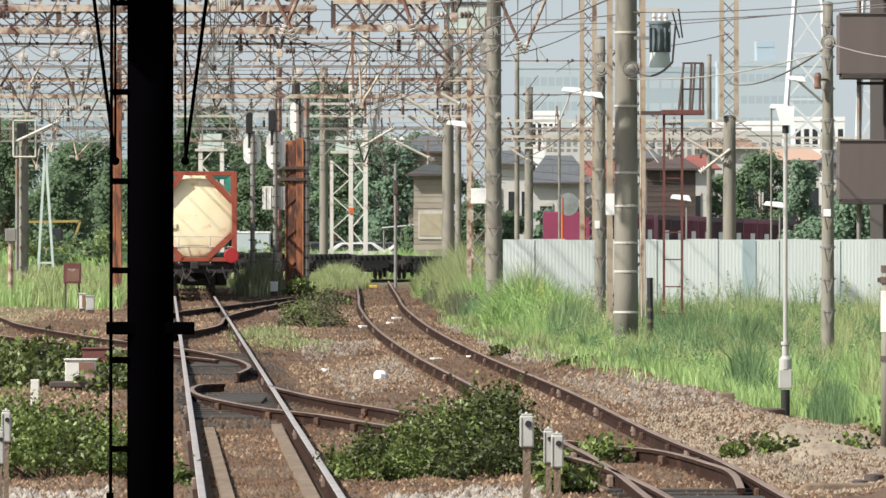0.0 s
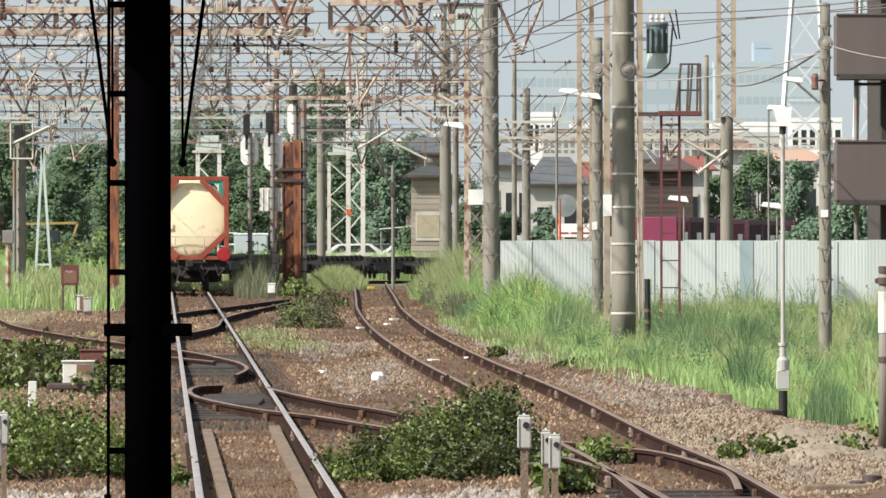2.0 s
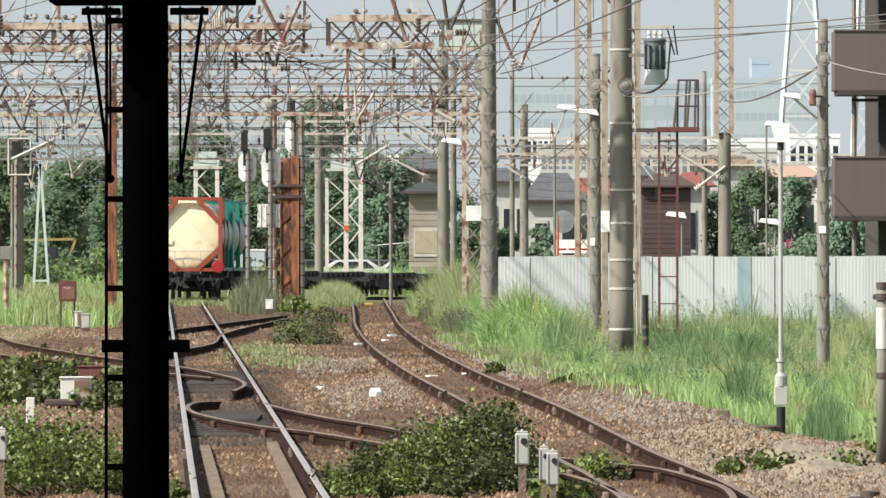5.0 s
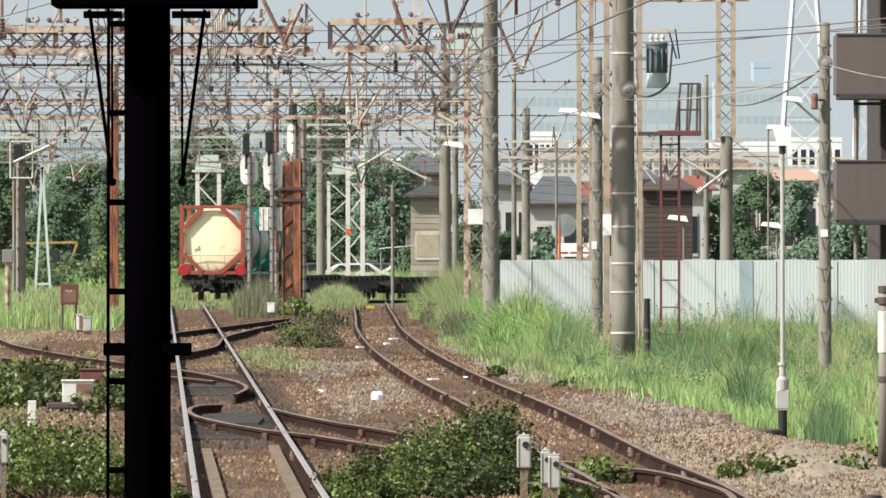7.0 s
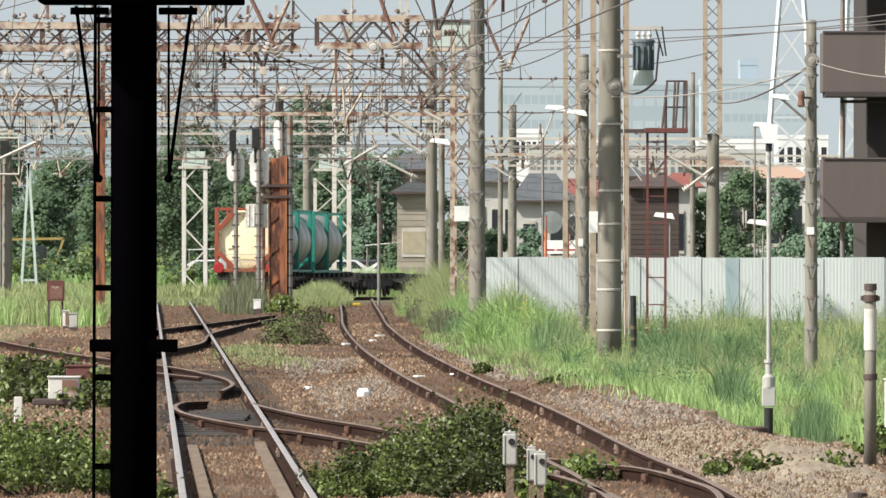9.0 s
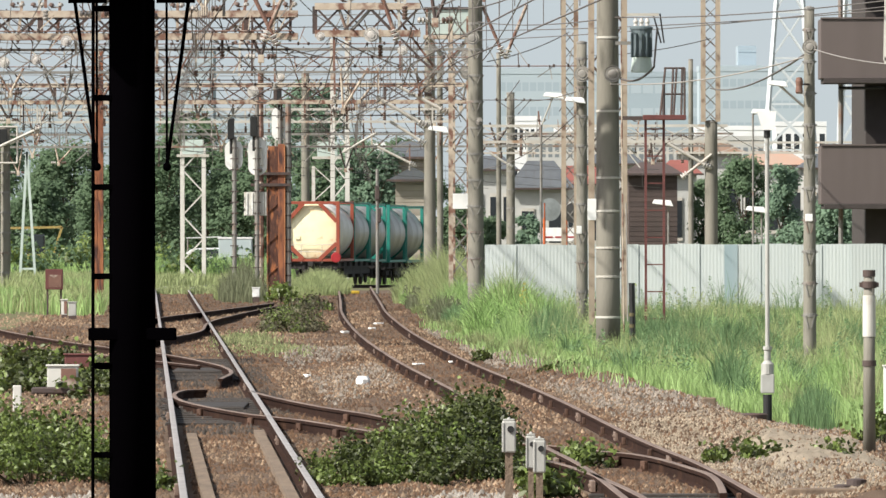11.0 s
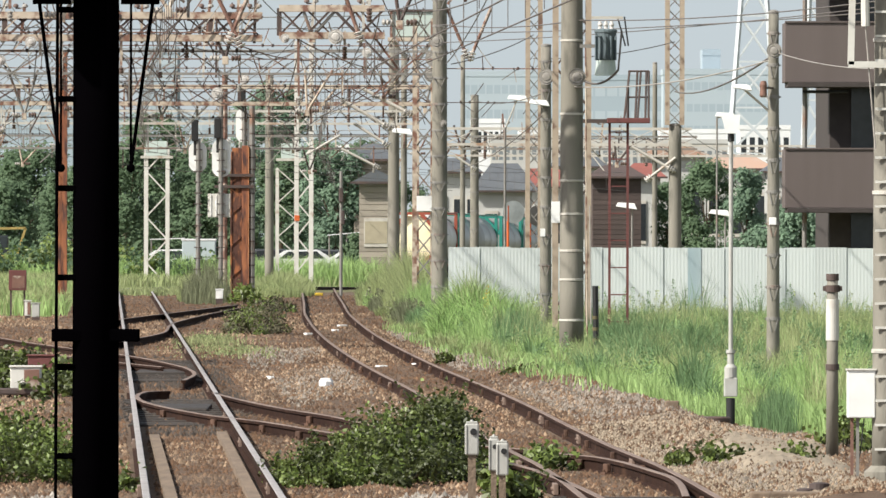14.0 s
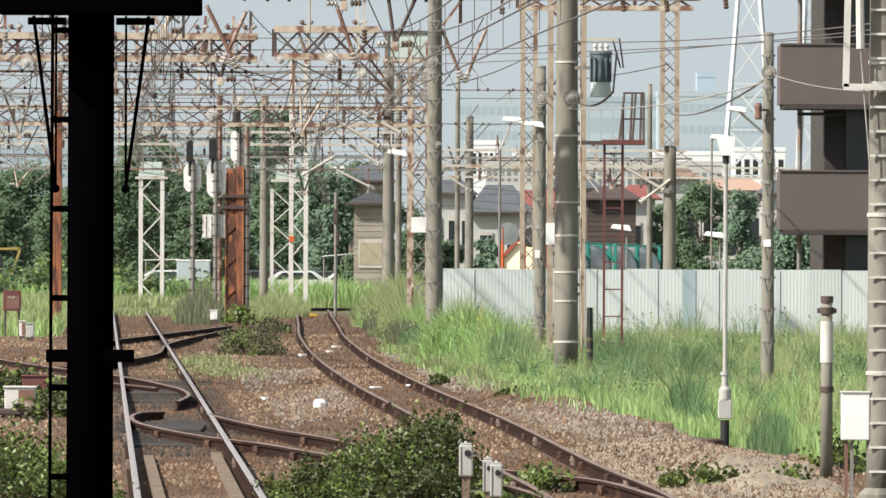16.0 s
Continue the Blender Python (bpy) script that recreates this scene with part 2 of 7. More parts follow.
def sweep(bm, line, section, closed=True, mats=None):
    """A section of (side, up) pairs along a line that lies near the level."""
    rings = []
    for i, p in enumerate(line):
        d = (line[min(i + 1, len(line) - 1)] - line[max(i - 1, 0)]).normalized()
        side = Vector((d.y, -d.x, 0)).normalized()
        rings.append([bm.verts.new(p + side * s + Vector((0, 0, u))) for s, u in section])
    n = len(section)
    for a, b in zip(rings, rings[1:]):
        for j in range(n if closed else n - 1):
            f = bm.faces.new((a[j], a[(j + 1) % n], b[(j + 1) % n], b[j]))
            if mats:
                f.material_index = mats[j]
    if closed:
        bm.faces.new(rings[0])
        bm.faces.new(rings[-1])


def fall(y):
    """The height of the yard: level, then falling gently away past the points."""
    return 0.0 if y < 390 else -0.0034 * (y - 390) - 0.000014 * (min(y, 700) - 390) ** 2


def wire(name, points, r, mat, label, category="cable", sag=0.0, group=""):
    """A hanging wire of its own through the points."""
    cu = bpy.data.curves.new(name, "CURVE")
    cu.dimensions, cu.bevel_depth, cu.bevel_resolution = "3D", r, 1
    sp = cu.splines.new("POLY")
    pts = []
    for a, b in zip(points, points[1:]):
        a, b = Vector(a), Vector(b)
        n = 10 if sag else 1
        for k in range(n):
            t = k / n
            pts.append(a.lerp(b, t) - Vector((0, 0, sag * 4 * t * (1 - t))))
    pts.append(Vector(points[-1]))
    sp.points.add(len(pts) - 1)
    for q, p in zip(sp.points, pts):
        q.co = (*p, 1)
    cu.materials.append(mat)
    return tagged(new(name, cu), label, category, group)


# ---- ground ----
def track_b(y):
    """The centre of the right-hand track."""
    return np.interp(y, [40, 89, 103, 116.5, 145, 183, 227, 277, 369, 420], [2.9, 2.24, 2.03, 1.66, 1.07, 0.08, -0.81, -1.51, -2.31, -2.7])


def track_a(y):
    """The centre of the running line: straight, then a wide curve to the right."""
    s = np.maximum(np.asarray(y, float) - 370, 0)
    return -1.373 - 0.0253 * (np.asarray(y, float) - 89) + s * s / 1760.0


def edge_right(y):
    """Where the ballast meets the tall grass."""
    return np.interp(y, [40, 94, 107, 129, 135, 160, 187, 213, 256, 300, 340, 420], [5.5, 5.3, 5.05, 4.85, 3.75, 2.95, 1.97, 1.28, 0.45, -0.16, -0.64, -1.4])


rng = np.random.default_rng(4)


def ground_height(x, y):
    n = 0.0
    for k, (fx, fy) in enumerate(((1.1, 0.07), (-2.3, 0.19), (3.7, -0.33), (5.9, 0.57), (-8.3, 0.91))):
        n = n + 0.03 / (1 + 0.5 * k) * np.sin(fx * x + fy * y + 2.1 * k + 1.3 * np.sin(0.11 * y + k) + np.sin(0.7 * x))
    base = np.where(y < 390, 0.0, -0.0034 * (y - 390) - 0.000014 * (np.minimum(y, 700) - 390) ** 2)
    da, db = np.abs(x - track_a(y)), np.abs(x - track_b(y))
    calm = np.clip((np.minimum(da, db) - 0.7) / 0.8, 0, 1)
    heap = 0.16 * np.exp(-((x - (track_b(y) + 2.0)) / 0.55) ** 2) * ((y > 95) & (y < 200))
    return base - 0.15 + n * calm * 0.8 + heap


def build_ground():
    ys = np.concatenate([[-200, 0, 30], np.arange(60, 200, 0.8), np.arange(200, 420, 2.0), np.arange(420, 760, 8.0), [800, 1000, 1400, 2000, 3000, 4800]])
    xs = np.concatenate([[-3000, -600, -120, -40], np.arange(-20, 16, 0.2), [20, 40, 120, 600, 3000]])
    gx, gy = np.meshgrid(xs, ys)
    gz = ground_height(gx, gy)
    nx, ny = len(xs), len(ys)
    verts = np.stack([gx.ravel(), gy.ravel(), gz.ravel()], 1)
    i = np.arange(ny - 1)[:, None] * nx + np.arange(nx - 1)[None, :]
    faces = np.stack([i, i + 1, i + nx + 1, i + nx], -1).reshape(-1, 4)
    cx, cy = gx[:-1, :-1].ravel() + 0.1, gy[:-1, :-1].ravel()
    left_edge = np.interp(cy, [40, 225, 240, 300, 420], [-60, -60, -9.5, -9.2, -11.5])
    green = ((cx > edge_right(cy)) | (cx < left_edge) | (cy > 400)).astype(int)
    me = raw_mesh("ground", verts, faces, [BALLAST, SOIL], green, smooth=True)
    tagged(new("ground", me), "rust-stained gravel yard giving way to soil under tall grass", "ground", kind="structure")


build_ground()

CHIP = np.array([(1, 0.2, -0.4), (-0.1, 1, -0.4), (-1, -0.1, -0.4), (0.2, -1, -0.4), (0, 0, 0.9)], float)
CHIP_F = np.array([(0, 1, 4), (1, 2, 4), (2, 3, 4), (3, 0, 4)])


def scatter_stones(name, n, ylo, yhi, xlo, xhi, size, mat, label, keep):
    """Loose stones on the ground, denser towards the platform."""
    y = ylo * (yhi / ylo) ** rng.random(n)
    x = xlo(y) + (xhi(y) - xlo(y)) * rng.random(n)
    ok = keep(x, y)
    x, y = x[ok], y[ok]
    n = len(x)
    s = size * (0.45 + rng.random(n) ** 3 * 1.6) * (1 + (y - 90) / 330)
    z = ground_height(x, y) + s * 0.2
    v = np.repeat(CHIP[None], n, 0) * (0.55 + 0.9 * rng.random((n, 5, 1)))
    a = rng.random(n) * 6.28
    c, q = np.cos(a)[:, None], np.sin(a)[:, None]
    v = np.stack([v[..., 0] * c - v[..., 1] * q, v[..., 0] * q + v[..., 1] * c, v[..., 2]], -1) * s[:, None, None]
    v += np.stack([x, y, z], 1)[:, None, :]
    f = CHIP_F[None] + 5 * np.arange(n)[:, None, None]
    return tagged(new(name, raw_mesh(name, v.reshape(-1, 3), f.reshape(-1, 3), mat)), label, "gravel", kind="stuff")


def off_rails(x, y):
    """True away from the rails' sides."""
    a, b = np.abs(np.abs(x - track_a(y)) - 0.566), np.abs(np.abs(x - track_b(y)) - 0.566)
    return np.minimum(a, b) > 0.11


def ballast_zone(x, y):
    return off_rails(x, y) & (x < edge_right(y) + 0.25) & (x > np.interp(y, [40, 225, 240, 420], [-60, -60, -9.2, -11.5]))


scatter_stones("ballast_stones", 190000, 84, 380, lambda y: -0.0415 * y - 0.4, lambda y: 0.047 * y + 0.6, 0.017, STONE, "brown rust-stained crushed ballast stones", ballast_zone)
scatter_stones("grey_gravel", 26000, 98, 250, lambda y: track_b(y) + 1.1, lambda y: edge_right(y) + 0.2, 0.016, GREY_STONE, "grey crushed stone on the ballast shoulder", lambda x, y: np.sin(0.16 * y + 1.3 * x) + rng.random(len(x)) > 0.2)
scatter_stones("grey_gravel", 6000, 140, 215, lambda y: track_b(y) - 2.3, lambda y: track_b(y) - 0.75, 0.018, GREY_STONE, "grey crushed stone between the tracks", lambda x, y: np.sin(0.11 * y - 1.9 * x) + 1.4 * rng.random(len(x)) > 0.5)
scatter_stones("pale_gravel", 7000, 86, 101, lambda y: -0.5 + 0 * y, lambda y: 0.85 + 0 * y, 0.022, PALE_STONE, "pale new gravel lying in front of the bush", lambda x, y: y < 97.0 + 1.2 * np.sin(3 * x))
scatter_stones("pale_gravel", 3000, 86, 100, lambda y: -3.9 + 0 * y, lambda y: -2.9 + 0 * y, 0.022, PALE_STONE, "pale new gravel beside the left bush", lambda x, y: y < 96.5 + np.sin(4 * x))

GREASE_STONE = material("greasy_black_ballast", (0.045, 0.036, 0.03), 0.8, second=(0.075, 0.055, 0.04), scale=0.8, island=0.5, bump=0)
scatter_stones("greasy_ballast", 16000, 126, 200, lambda y: track_a(y) - 0.95, lambda y: track_a(y) + 1.0, 0.02, GREASE_STONE, "oil-blackened ballast in the points", lambda x, y: off_rails(x, y) & (np.sin(0.21 * y + 2.0) + np.sin(0.47 * y - 1.7 * x) + rng.random(len(x)) > 0.0))
scatter_stones("greasy_ballast", 2500, 86, 97, lambda y: track_b(y) - 0.9, lambda y: track_b(y) + 0.5, 0.018, GREASE_STONE, "oil-blackened ballast in the near points", lambda x, y: off_rails(x, y) & (y < 93 + 2 * np.sin(3 * x)))
LITTER_STONE = material("light_tan_ballast", (0.27, 0.19, 0.125), 0.95, second=(0.20, 0.135, 0.085), scale=0.7, island=0.5, bump=0)
scatter_stones("tan_ballast", 80000, 88, 300, lambda y: -0.0415 * y - 0.4, lambda y: edge_right(y), 0.016, LITTER_STONE, "sunlit tan ballast stones", lambda x, y: off_rails(x, y) & ((np.abs(x - track_a(y)) > 1.1) | (y < 122) | (y > 205)) & (np.sin(0.13 * y + 0.9 * x) + np.sin(1.7 * x - 0.05 * y) + 1.2 * rng.random(len(x)) > 0.45))

SANDY_STONE = material("sandy_gravel", (0.30, 0.245, 0.18), 0.95, second=(0.22, 0.175, 0.125), scale=0.8, island=0.45, bump=0)
scatter_stones("sandy_gravel", 40000, 96, 132, lambda y: track_b(y) + 0.75, lambda y: np.minimum(edge_right(y), 4.6), 0.0115, SANDY_STONE, "pale sandy gravel beside the near points", lambda x, y: off_rails(x, y) & (x > track_b(y) + 0.75 + 0.25 * rng.random(len(x))))

# ---- rails ----
HEAD = [(-0.062, 0.0), (-0.062, 0.012), (-0.012, 0.028), (-0.012, 0.105), (-0.033, 0.115), (-0.033, 0.148), (-0.026, 0.153), (0.026, 0.153), (0.033, 0.148), (0.033, 0.115), (0.012, 0.105), (0.012, 0.028), (0.062, 0.012), (0.062, 0.0)]
RAIL_MATS = [0, 0, 0, 0, 0, 1, 1, 1, 0, 0, 0, 0, 0, 0]
RAIL_Z = -0.153


def rail(track, points, top, z=RAIL_Z, name="rail"):
    bm = bmesh.new()
    sweep(bm, spline([(x, y, z + fall(y)) for x, y in points], 2.0), HEAD, True, RAIL_MATS)
    return part(name, bm, [RAIL_SIDE, top], track)


def offset(points, d):
    pts = [Vector((x, y, 0)) for x, y in points]
    out = []
    for i, p in enumerate(pts):
        t = (pts[min(i + 1, len(pts) - 1)] - pts[max(i - 1, 0)]).normalized()
        out.append((p.x + t.y * d, p.y - t.x * d))
    return out


def track(name, label, centre, top):
    t = thing(name, 0, 0, 0, label, "railway track", "tracks of the yard", "structure")
    for d in (-0.566, 0.566):
        rail(t, offset(centre, d), top)
    return t


line_a = track("running_track", "narrow-gauge running line with shiny worn rail heads in brown ballast", [(float(track_a(y)), y) for y in [60, 89, 140, 200, 260, 320, 360, 375, 390, 405, 420, 435, 450, 465, 480, 495, 510, 525, 540, 560, 580, 600, 630, 660, 700]], RAIL_BRIGHT)
line_b = track("side_track", "rusty side track bending away in brown ballast", [(float(track_b(y)), y) for y in [60, 89, 103, 116.5, 145, 183, 227, 277, 320, 369, 400]], RAIL_TOP)
line_c = thing("crossover_track", 0, 0, 0, "rusty crossover rails linking the two tracks", "railway track", "tracks of the yard", "structure")
rail(line_c, [(-2.35, 149), (-1.9, 143), (-1.25, 136), (-0.67, 131), (0.0, 123), (0.5, 117), (1.0, 113.4), (1.38, 111.9), (1.80, 109.4), (2.06, 108.1), (2.28, 105.5), (2.46, 101.9), (2.56, 99.6), (2.57, 96.7), (2.50, 92.5)], RAIL_TOP)
rail(line_c, [(-3.0, 150.8), (-3.3, 150.0), (-3.33, 146.0), (-3.10, 141.0), (-2.645, 136.0), (-2.237, 132.4), (-2.01, 130.7), (-1.435, 127.3), (-0.88, 122.7), (-0.5, 119.5), (0.5, 110.5), (1.19, 105.0), (1.565, 98.2), (1.76, 92.7), (1.84, 89.5), (2.1, 80)], RAIL_TOP)
line_e = thing("diverging_track", 0, 0, 0, "rusty track leading off towards the old cabinets", "railway track", "tracks of the yard", "structure")
rail(line_e, [(-2.99, 161.0), (-2.94, 167.5), (-3.12, 173.2), (-3.48, 179), (-4.57, 191.8), (-6.8, 211), (-8.94, 234), (-10.2, 253), (-13, 290)], RAIL_TOP)
rail(line_e, [(-3.6, 176), (-4.6, 183), (-5.9, 193), (-7.9, 207), (-10.0, 228), (-11.5, 247), (-14.5, 285)], RAIL_TOP)
line_d = thing("branch_track", 0, 0, 0, "rusty branch rails crossing the running line", "railway track", "tracks of the yard", "structure")
rail(line_d, [(-6.9, 250), (-6.44, 265), (-5.4, 288), (-4.5, 309), (-4.3, 313)], RAIL_TOP)
rail(line_d, [(-5.9, 205), (-5.25, 216), (-4.75, 232), (-4.95, 258), (-4.25, 295), (-3.9, 304)], RAIL_TOP)


def chairs(track_obj, spots):
    """Cast-iron rail chairs with a screw head, one at each spot, turned along the rail."""
    bm = bmesh.new()
    box(bm, 0, 0, 0, 0.20, 0.12, 0.03, 0.004)
    for q in (-1, 1):
        box(bm, q * 0.055, 0, 0.03, 0.045, 0.11, 0.085, 0.01)
        rod(bm, (q * 0.085, 0, 0.03), (q * 0.085, 0, 0.06), 0.014, None, 6)
    me = mesh_of(bm, CHAIR)
    for x, y, turn in spots:
        ob = new("rail_chair", me)
        ob.parent = track_obj
        ob.matrix_basis = pose(x, y, -0.152, 0, 0, turn)


CHAIR = material("rusty_iron_chair", (0.10, 0.052, 0.033), 0.85, second=(0.06, 0.032, 0.022), scale=9, bump=0.3, per_object=0.3)
chairs(line_c, [(-2.02, 130.8, 25), (-1.40, 127.1, 25), (-0.95, 123.3, 25), (-0.9, 133.0, 25), (-2.75, 137.1, 25), (2.17, 106.8, 20), (1.93, 108.8, 35), (1.36, 102.2, 15), (1.66, 95.7, 10)])
for d in (-0.566, 0.566):
    chairs(line_b, [(float(track_b(y)) + d, y, math.degrees(math.atan2(-float(track_b(y + 2) - track_b(y - 2)), 4))) for y in np.arange(94 if d > 0 else 106, 200, 6.1).tolist()])


def guard_strip(track, points, w, z):
    bm = bmesh.new()
    sweep(bm, spline([(x, y, z) for x, y in points], 2.0), [(-w / 2, -0.04), (-w / 2, 0.03), (w / 2, 0.03), (w / 2, -0.04)])
    return part("guard_timber", bm, OLD_WOOD, track, "weathered timber strip along the rail")


guard_strip(line_a, [(-2.632, 124.118), (-1.672, 87.743)], 0.11, -0.12)
guard_strip(line_a, [(-1.902, 125.881), (-0.962, 87.743)], 0.11, -0.12)


# dark timbers and slide plates under the points
def timbers(track_obj, centre, y0, y1, step, w, mat, name="sleeper"):
    yy = y0
    k = 0
    bm = bmesh.new()
    box(bm, 0, 0, -0.2, w, 0.22, 0.085, 0.01)
    me = mesh_of(bm, mat)
    while yy < y1:
        ob = new(name, me)
        ob.parent = track_obj
        ob.location = (centre(yy) + 0.05 * math.sin(7 * k), yy, 0.012 * math.sin(3 * k))
        yy += step
        k += 1


GREASY = material("greasy_timber", (0.03, 0.026, 0.023), 0.6, second=(0.06, 0.047, 0.038), scale=3, bump=0.4)
timbers(line_a, lambda y: float(track_a(y)), 132, 151, 0.75, 1.3, GREASY)
timbers(line_a, lambda y: float(track_a(y)), 169, 194, 0.8, 1.3, GREASY)
timbers(line_b, lambda y: float(track_b(y)), 86, 97, 0.7, 1.3, GREASY)
for yy in (142.5, 177.0):
    bm = bmesh.new()
    box(bm, float(track_a(yy)), yy, -0.13, 0.85, 3.6, 0.06, 0.02)
    part("slide_plate", bm, GREASY, line_a, "black greasy slide plate")
bm = bmesh.new()
box(bm, float(track_b(90)), 90.5, -0.12, 0.9, 3.0, 0.07, 0.01)
part("slide_plate", bm, GREASY, line_b, "black greasy slide plate")


# fishplates at the rail joints
def fishplates(track_obj, centre, ys):
    bm = bmesh.new()
    box(bm, 0, 0, 0, 0.045, 0.55, 0.10, 0.006)
    for b in (-0.2, -0.07, 0.07, 0.2):
        rod(bm, (-0.035, b, 0.05), (0.035, b, 0.05), 0.014, None, 6)
    me = mesh_of(bm, RAIL_TOP)
    for y in ys:
        for d in (-0.566, 0.566):
            for s in (-0.03, 0.03):
                ob = new("fishplate", me)
                ob.parent = track_obj
                ob.location = (centre(y) + d + s, y + 0.8 * d, -0.135)
                ob.rotation_euler = (0, 0, math.atan2(-(centre(y + 1) - centre(y - 1)), 2))


fishplates(line_b, lambda y: float(track_b(y)), [99, 108.5, 121, 133, 147, 162, 180, 203, 230, 262])
fishplates(line_a, lambda y: float(track_a(y)), [98, 119, 135, 158, 205, 240])


# u, v: image columns and rows, placing things to fit the camera's view
MID_U, HORIZON_V, PIXEL_SLOPE = 784, 385, 1 / 19520


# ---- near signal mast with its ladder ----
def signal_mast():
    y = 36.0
    t = thing("signal_mast", -0.955, y, -0.15, "signal mast, shaded to black, with a step ladder and stay rods", "signal mast")
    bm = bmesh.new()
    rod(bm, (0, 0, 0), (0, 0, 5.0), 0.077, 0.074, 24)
    part("pole", bm, MAST_SHADE, t, smooth=True)
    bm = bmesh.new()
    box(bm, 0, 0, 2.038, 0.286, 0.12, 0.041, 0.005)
    part("clamp", bm, MAST_SHADE, t)
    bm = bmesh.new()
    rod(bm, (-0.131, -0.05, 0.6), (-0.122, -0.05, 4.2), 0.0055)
    part("ladder_rail", bm, MAST_SHADE, t)
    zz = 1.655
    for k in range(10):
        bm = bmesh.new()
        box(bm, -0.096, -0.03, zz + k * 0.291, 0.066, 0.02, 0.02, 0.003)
        part("step", bm, MAST_SHADE, t)
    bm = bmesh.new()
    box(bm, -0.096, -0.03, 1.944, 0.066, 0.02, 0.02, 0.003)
    part("step", bm, MAST_SHADE, t)
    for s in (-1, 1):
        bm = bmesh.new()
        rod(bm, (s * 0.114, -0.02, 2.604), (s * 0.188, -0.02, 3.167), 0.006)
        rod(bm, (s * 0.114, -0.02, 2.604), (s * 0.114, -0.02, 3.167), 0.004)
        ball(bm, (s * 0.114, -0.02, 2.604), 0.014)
        part("stay_rod", bm, MAST_SHADE, t)
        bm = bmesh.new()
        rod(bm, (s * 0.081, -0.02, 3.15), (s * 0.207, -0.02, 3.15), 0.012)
        part("rest", bm, MAST_SHADE, t)
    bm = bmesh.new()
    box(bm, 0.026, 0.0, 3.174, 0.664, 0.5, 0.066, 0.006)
    part("platform", bm, MAST_SHADE, t)
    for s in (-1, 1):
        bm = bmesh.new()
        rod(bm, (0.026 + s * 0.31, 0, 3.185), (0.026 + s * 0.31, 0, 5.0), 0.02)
        part("rail_post", bm, MAST_SHADE, t)
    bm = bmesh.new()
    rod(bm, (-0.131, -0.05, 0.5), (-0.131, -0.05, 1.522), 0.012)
    part("ladder_foot", bm, MAST_SHADE, t)


signal_mast()


# ---- line-side masts ----
def concrete_mast(x, y, r0, r1, top, label, base=-0.2, bands=(), steps=0.0, group="concrete masts"):
    t = thing("concrete_mast", x, y, base, label, "concrete mast", group)
    bm = bmesh.new()
    h = top - base
    n = 10
    lathe(bm, [(r0 + (r1 - r0) * k / n, h * k / n) for k in range(n + 1)], seg=20)
    part("shaft", bm, CONCRETE, t, smooth=True)
    bm = bmesh.new()
    lathe(bm, [(r1 * 1.03, h - 0.04), (r1 * 1.05, h - 0.02), (r1 * 1.02, h + 0.01), (r1 * 0.3, h + 0.03)], seg=18)
    part("cap", bm, STEEL_GREY, t)
    bm = bmesh.new()
    lathe(bm, [(r0 * 1.5, 0.0), (r0 * 1.5, 0.1), (r0 * 1.05, 0.16)], seg=18)
    part("footing", bm, CONCRETE, t)
    for zb in bands:
        bm = bmesh.new()
        r = r0 + (r1 - r0) * (zb - base) / h
        lathe(bm, [(r + 0.004, zb - base), (r + 0.012, zb - base + 0.004), (r + 0.012, zb - base + 0.036), (r + 0.004, zb - base + 0.04)], seg=20)
        part("steel_band", bm, STEEL_PALE, t)
    if steps:
        z = 1.0
        k = 0
        while z < h - 0.3:
            bm = bmesh.new()
            s = 1 if k % 2 else -1
            r = r0 + (r1 - r0) * z / h
            lathe(bm, [(r + 0.003, z - 0.03), (r + 0.009, z - 0.026), (r + 0.009, z + 0.026), (r + 0.003, z + 0.03)], seg=16)
            bar(bm, (-r - 0.03, -0.02, z), (r + 0.03, -0.02, z), 0.02)
            # V bars: the irons' cast shadows on the shaft, put in as shape
            bar(bm, (-r * 0.7, -r * 0.9, z), (-r * 0.25, -r * 1.02, z - 0.2), 0.02)
            bar(bm, (r * 0.7, -r * 0.9, z), (r * 0.25, -r * 1.02, z - 0.2), 0.02)
            part("step_iron", bm, STEEL_GREY, t)
            z += steps
            k += 1
    return t


def lattice_mast(name, x, y, base, top, w, depth, chord, pitch, mat, label, category="lattice mast", group="lattice masts", brace=None, lace=None):
    """Two or four corner chords with zigzag lacing between them."""
    t = thing(name, x, y, base, label, category, group)
    h = top - base
    ys = (-depth / 2, depth / 2)
    for sx in (-1, 1):
        for yy in ys:
            bm = bmesh.new()
            bar(bm, (sx * w / 2, yy, 0), (sx * w / 2, yy, h), chord)
            part("chord", bm, mat, t)
    brace = brace or chord * 0.75
    n = max(2, int(h / pitch))
    for yy in ys:
        bm = bmesh.new()
        for k in range(n):
            s = 1 if k % 2 else -1
            bar(bm, (-s * w / 2, yy - 0.01, h * k / n), (s * w / 2, yy - 0.01, h * (k + 1) / n), brace, brace * 0.4)
            if lace == STEEL_GREY:
                bar(bm, (s * w / 2, yy + 0.03, h * k / n), (-s * w / 2, yy + 0.03, h * (k + 1) / n), brace, brace * 0.4)
        tagged(part("lacing", bm, lace or mat, t), kind="stuff")
    bm = bmesh.new()
    for sx in (-1, 1):
        for k in range(n):
            s = 1 if k % 2 else -1
            bar(bm, (sx * w / 2, -s * depth / 2, h * k / n), (sx * w / 2, s * depth / 2, h * (k + 1) / n), brace, brace * 0.4)
    tagged(part("side_lacing", bm, mat, t), kind="stuff")
    return t


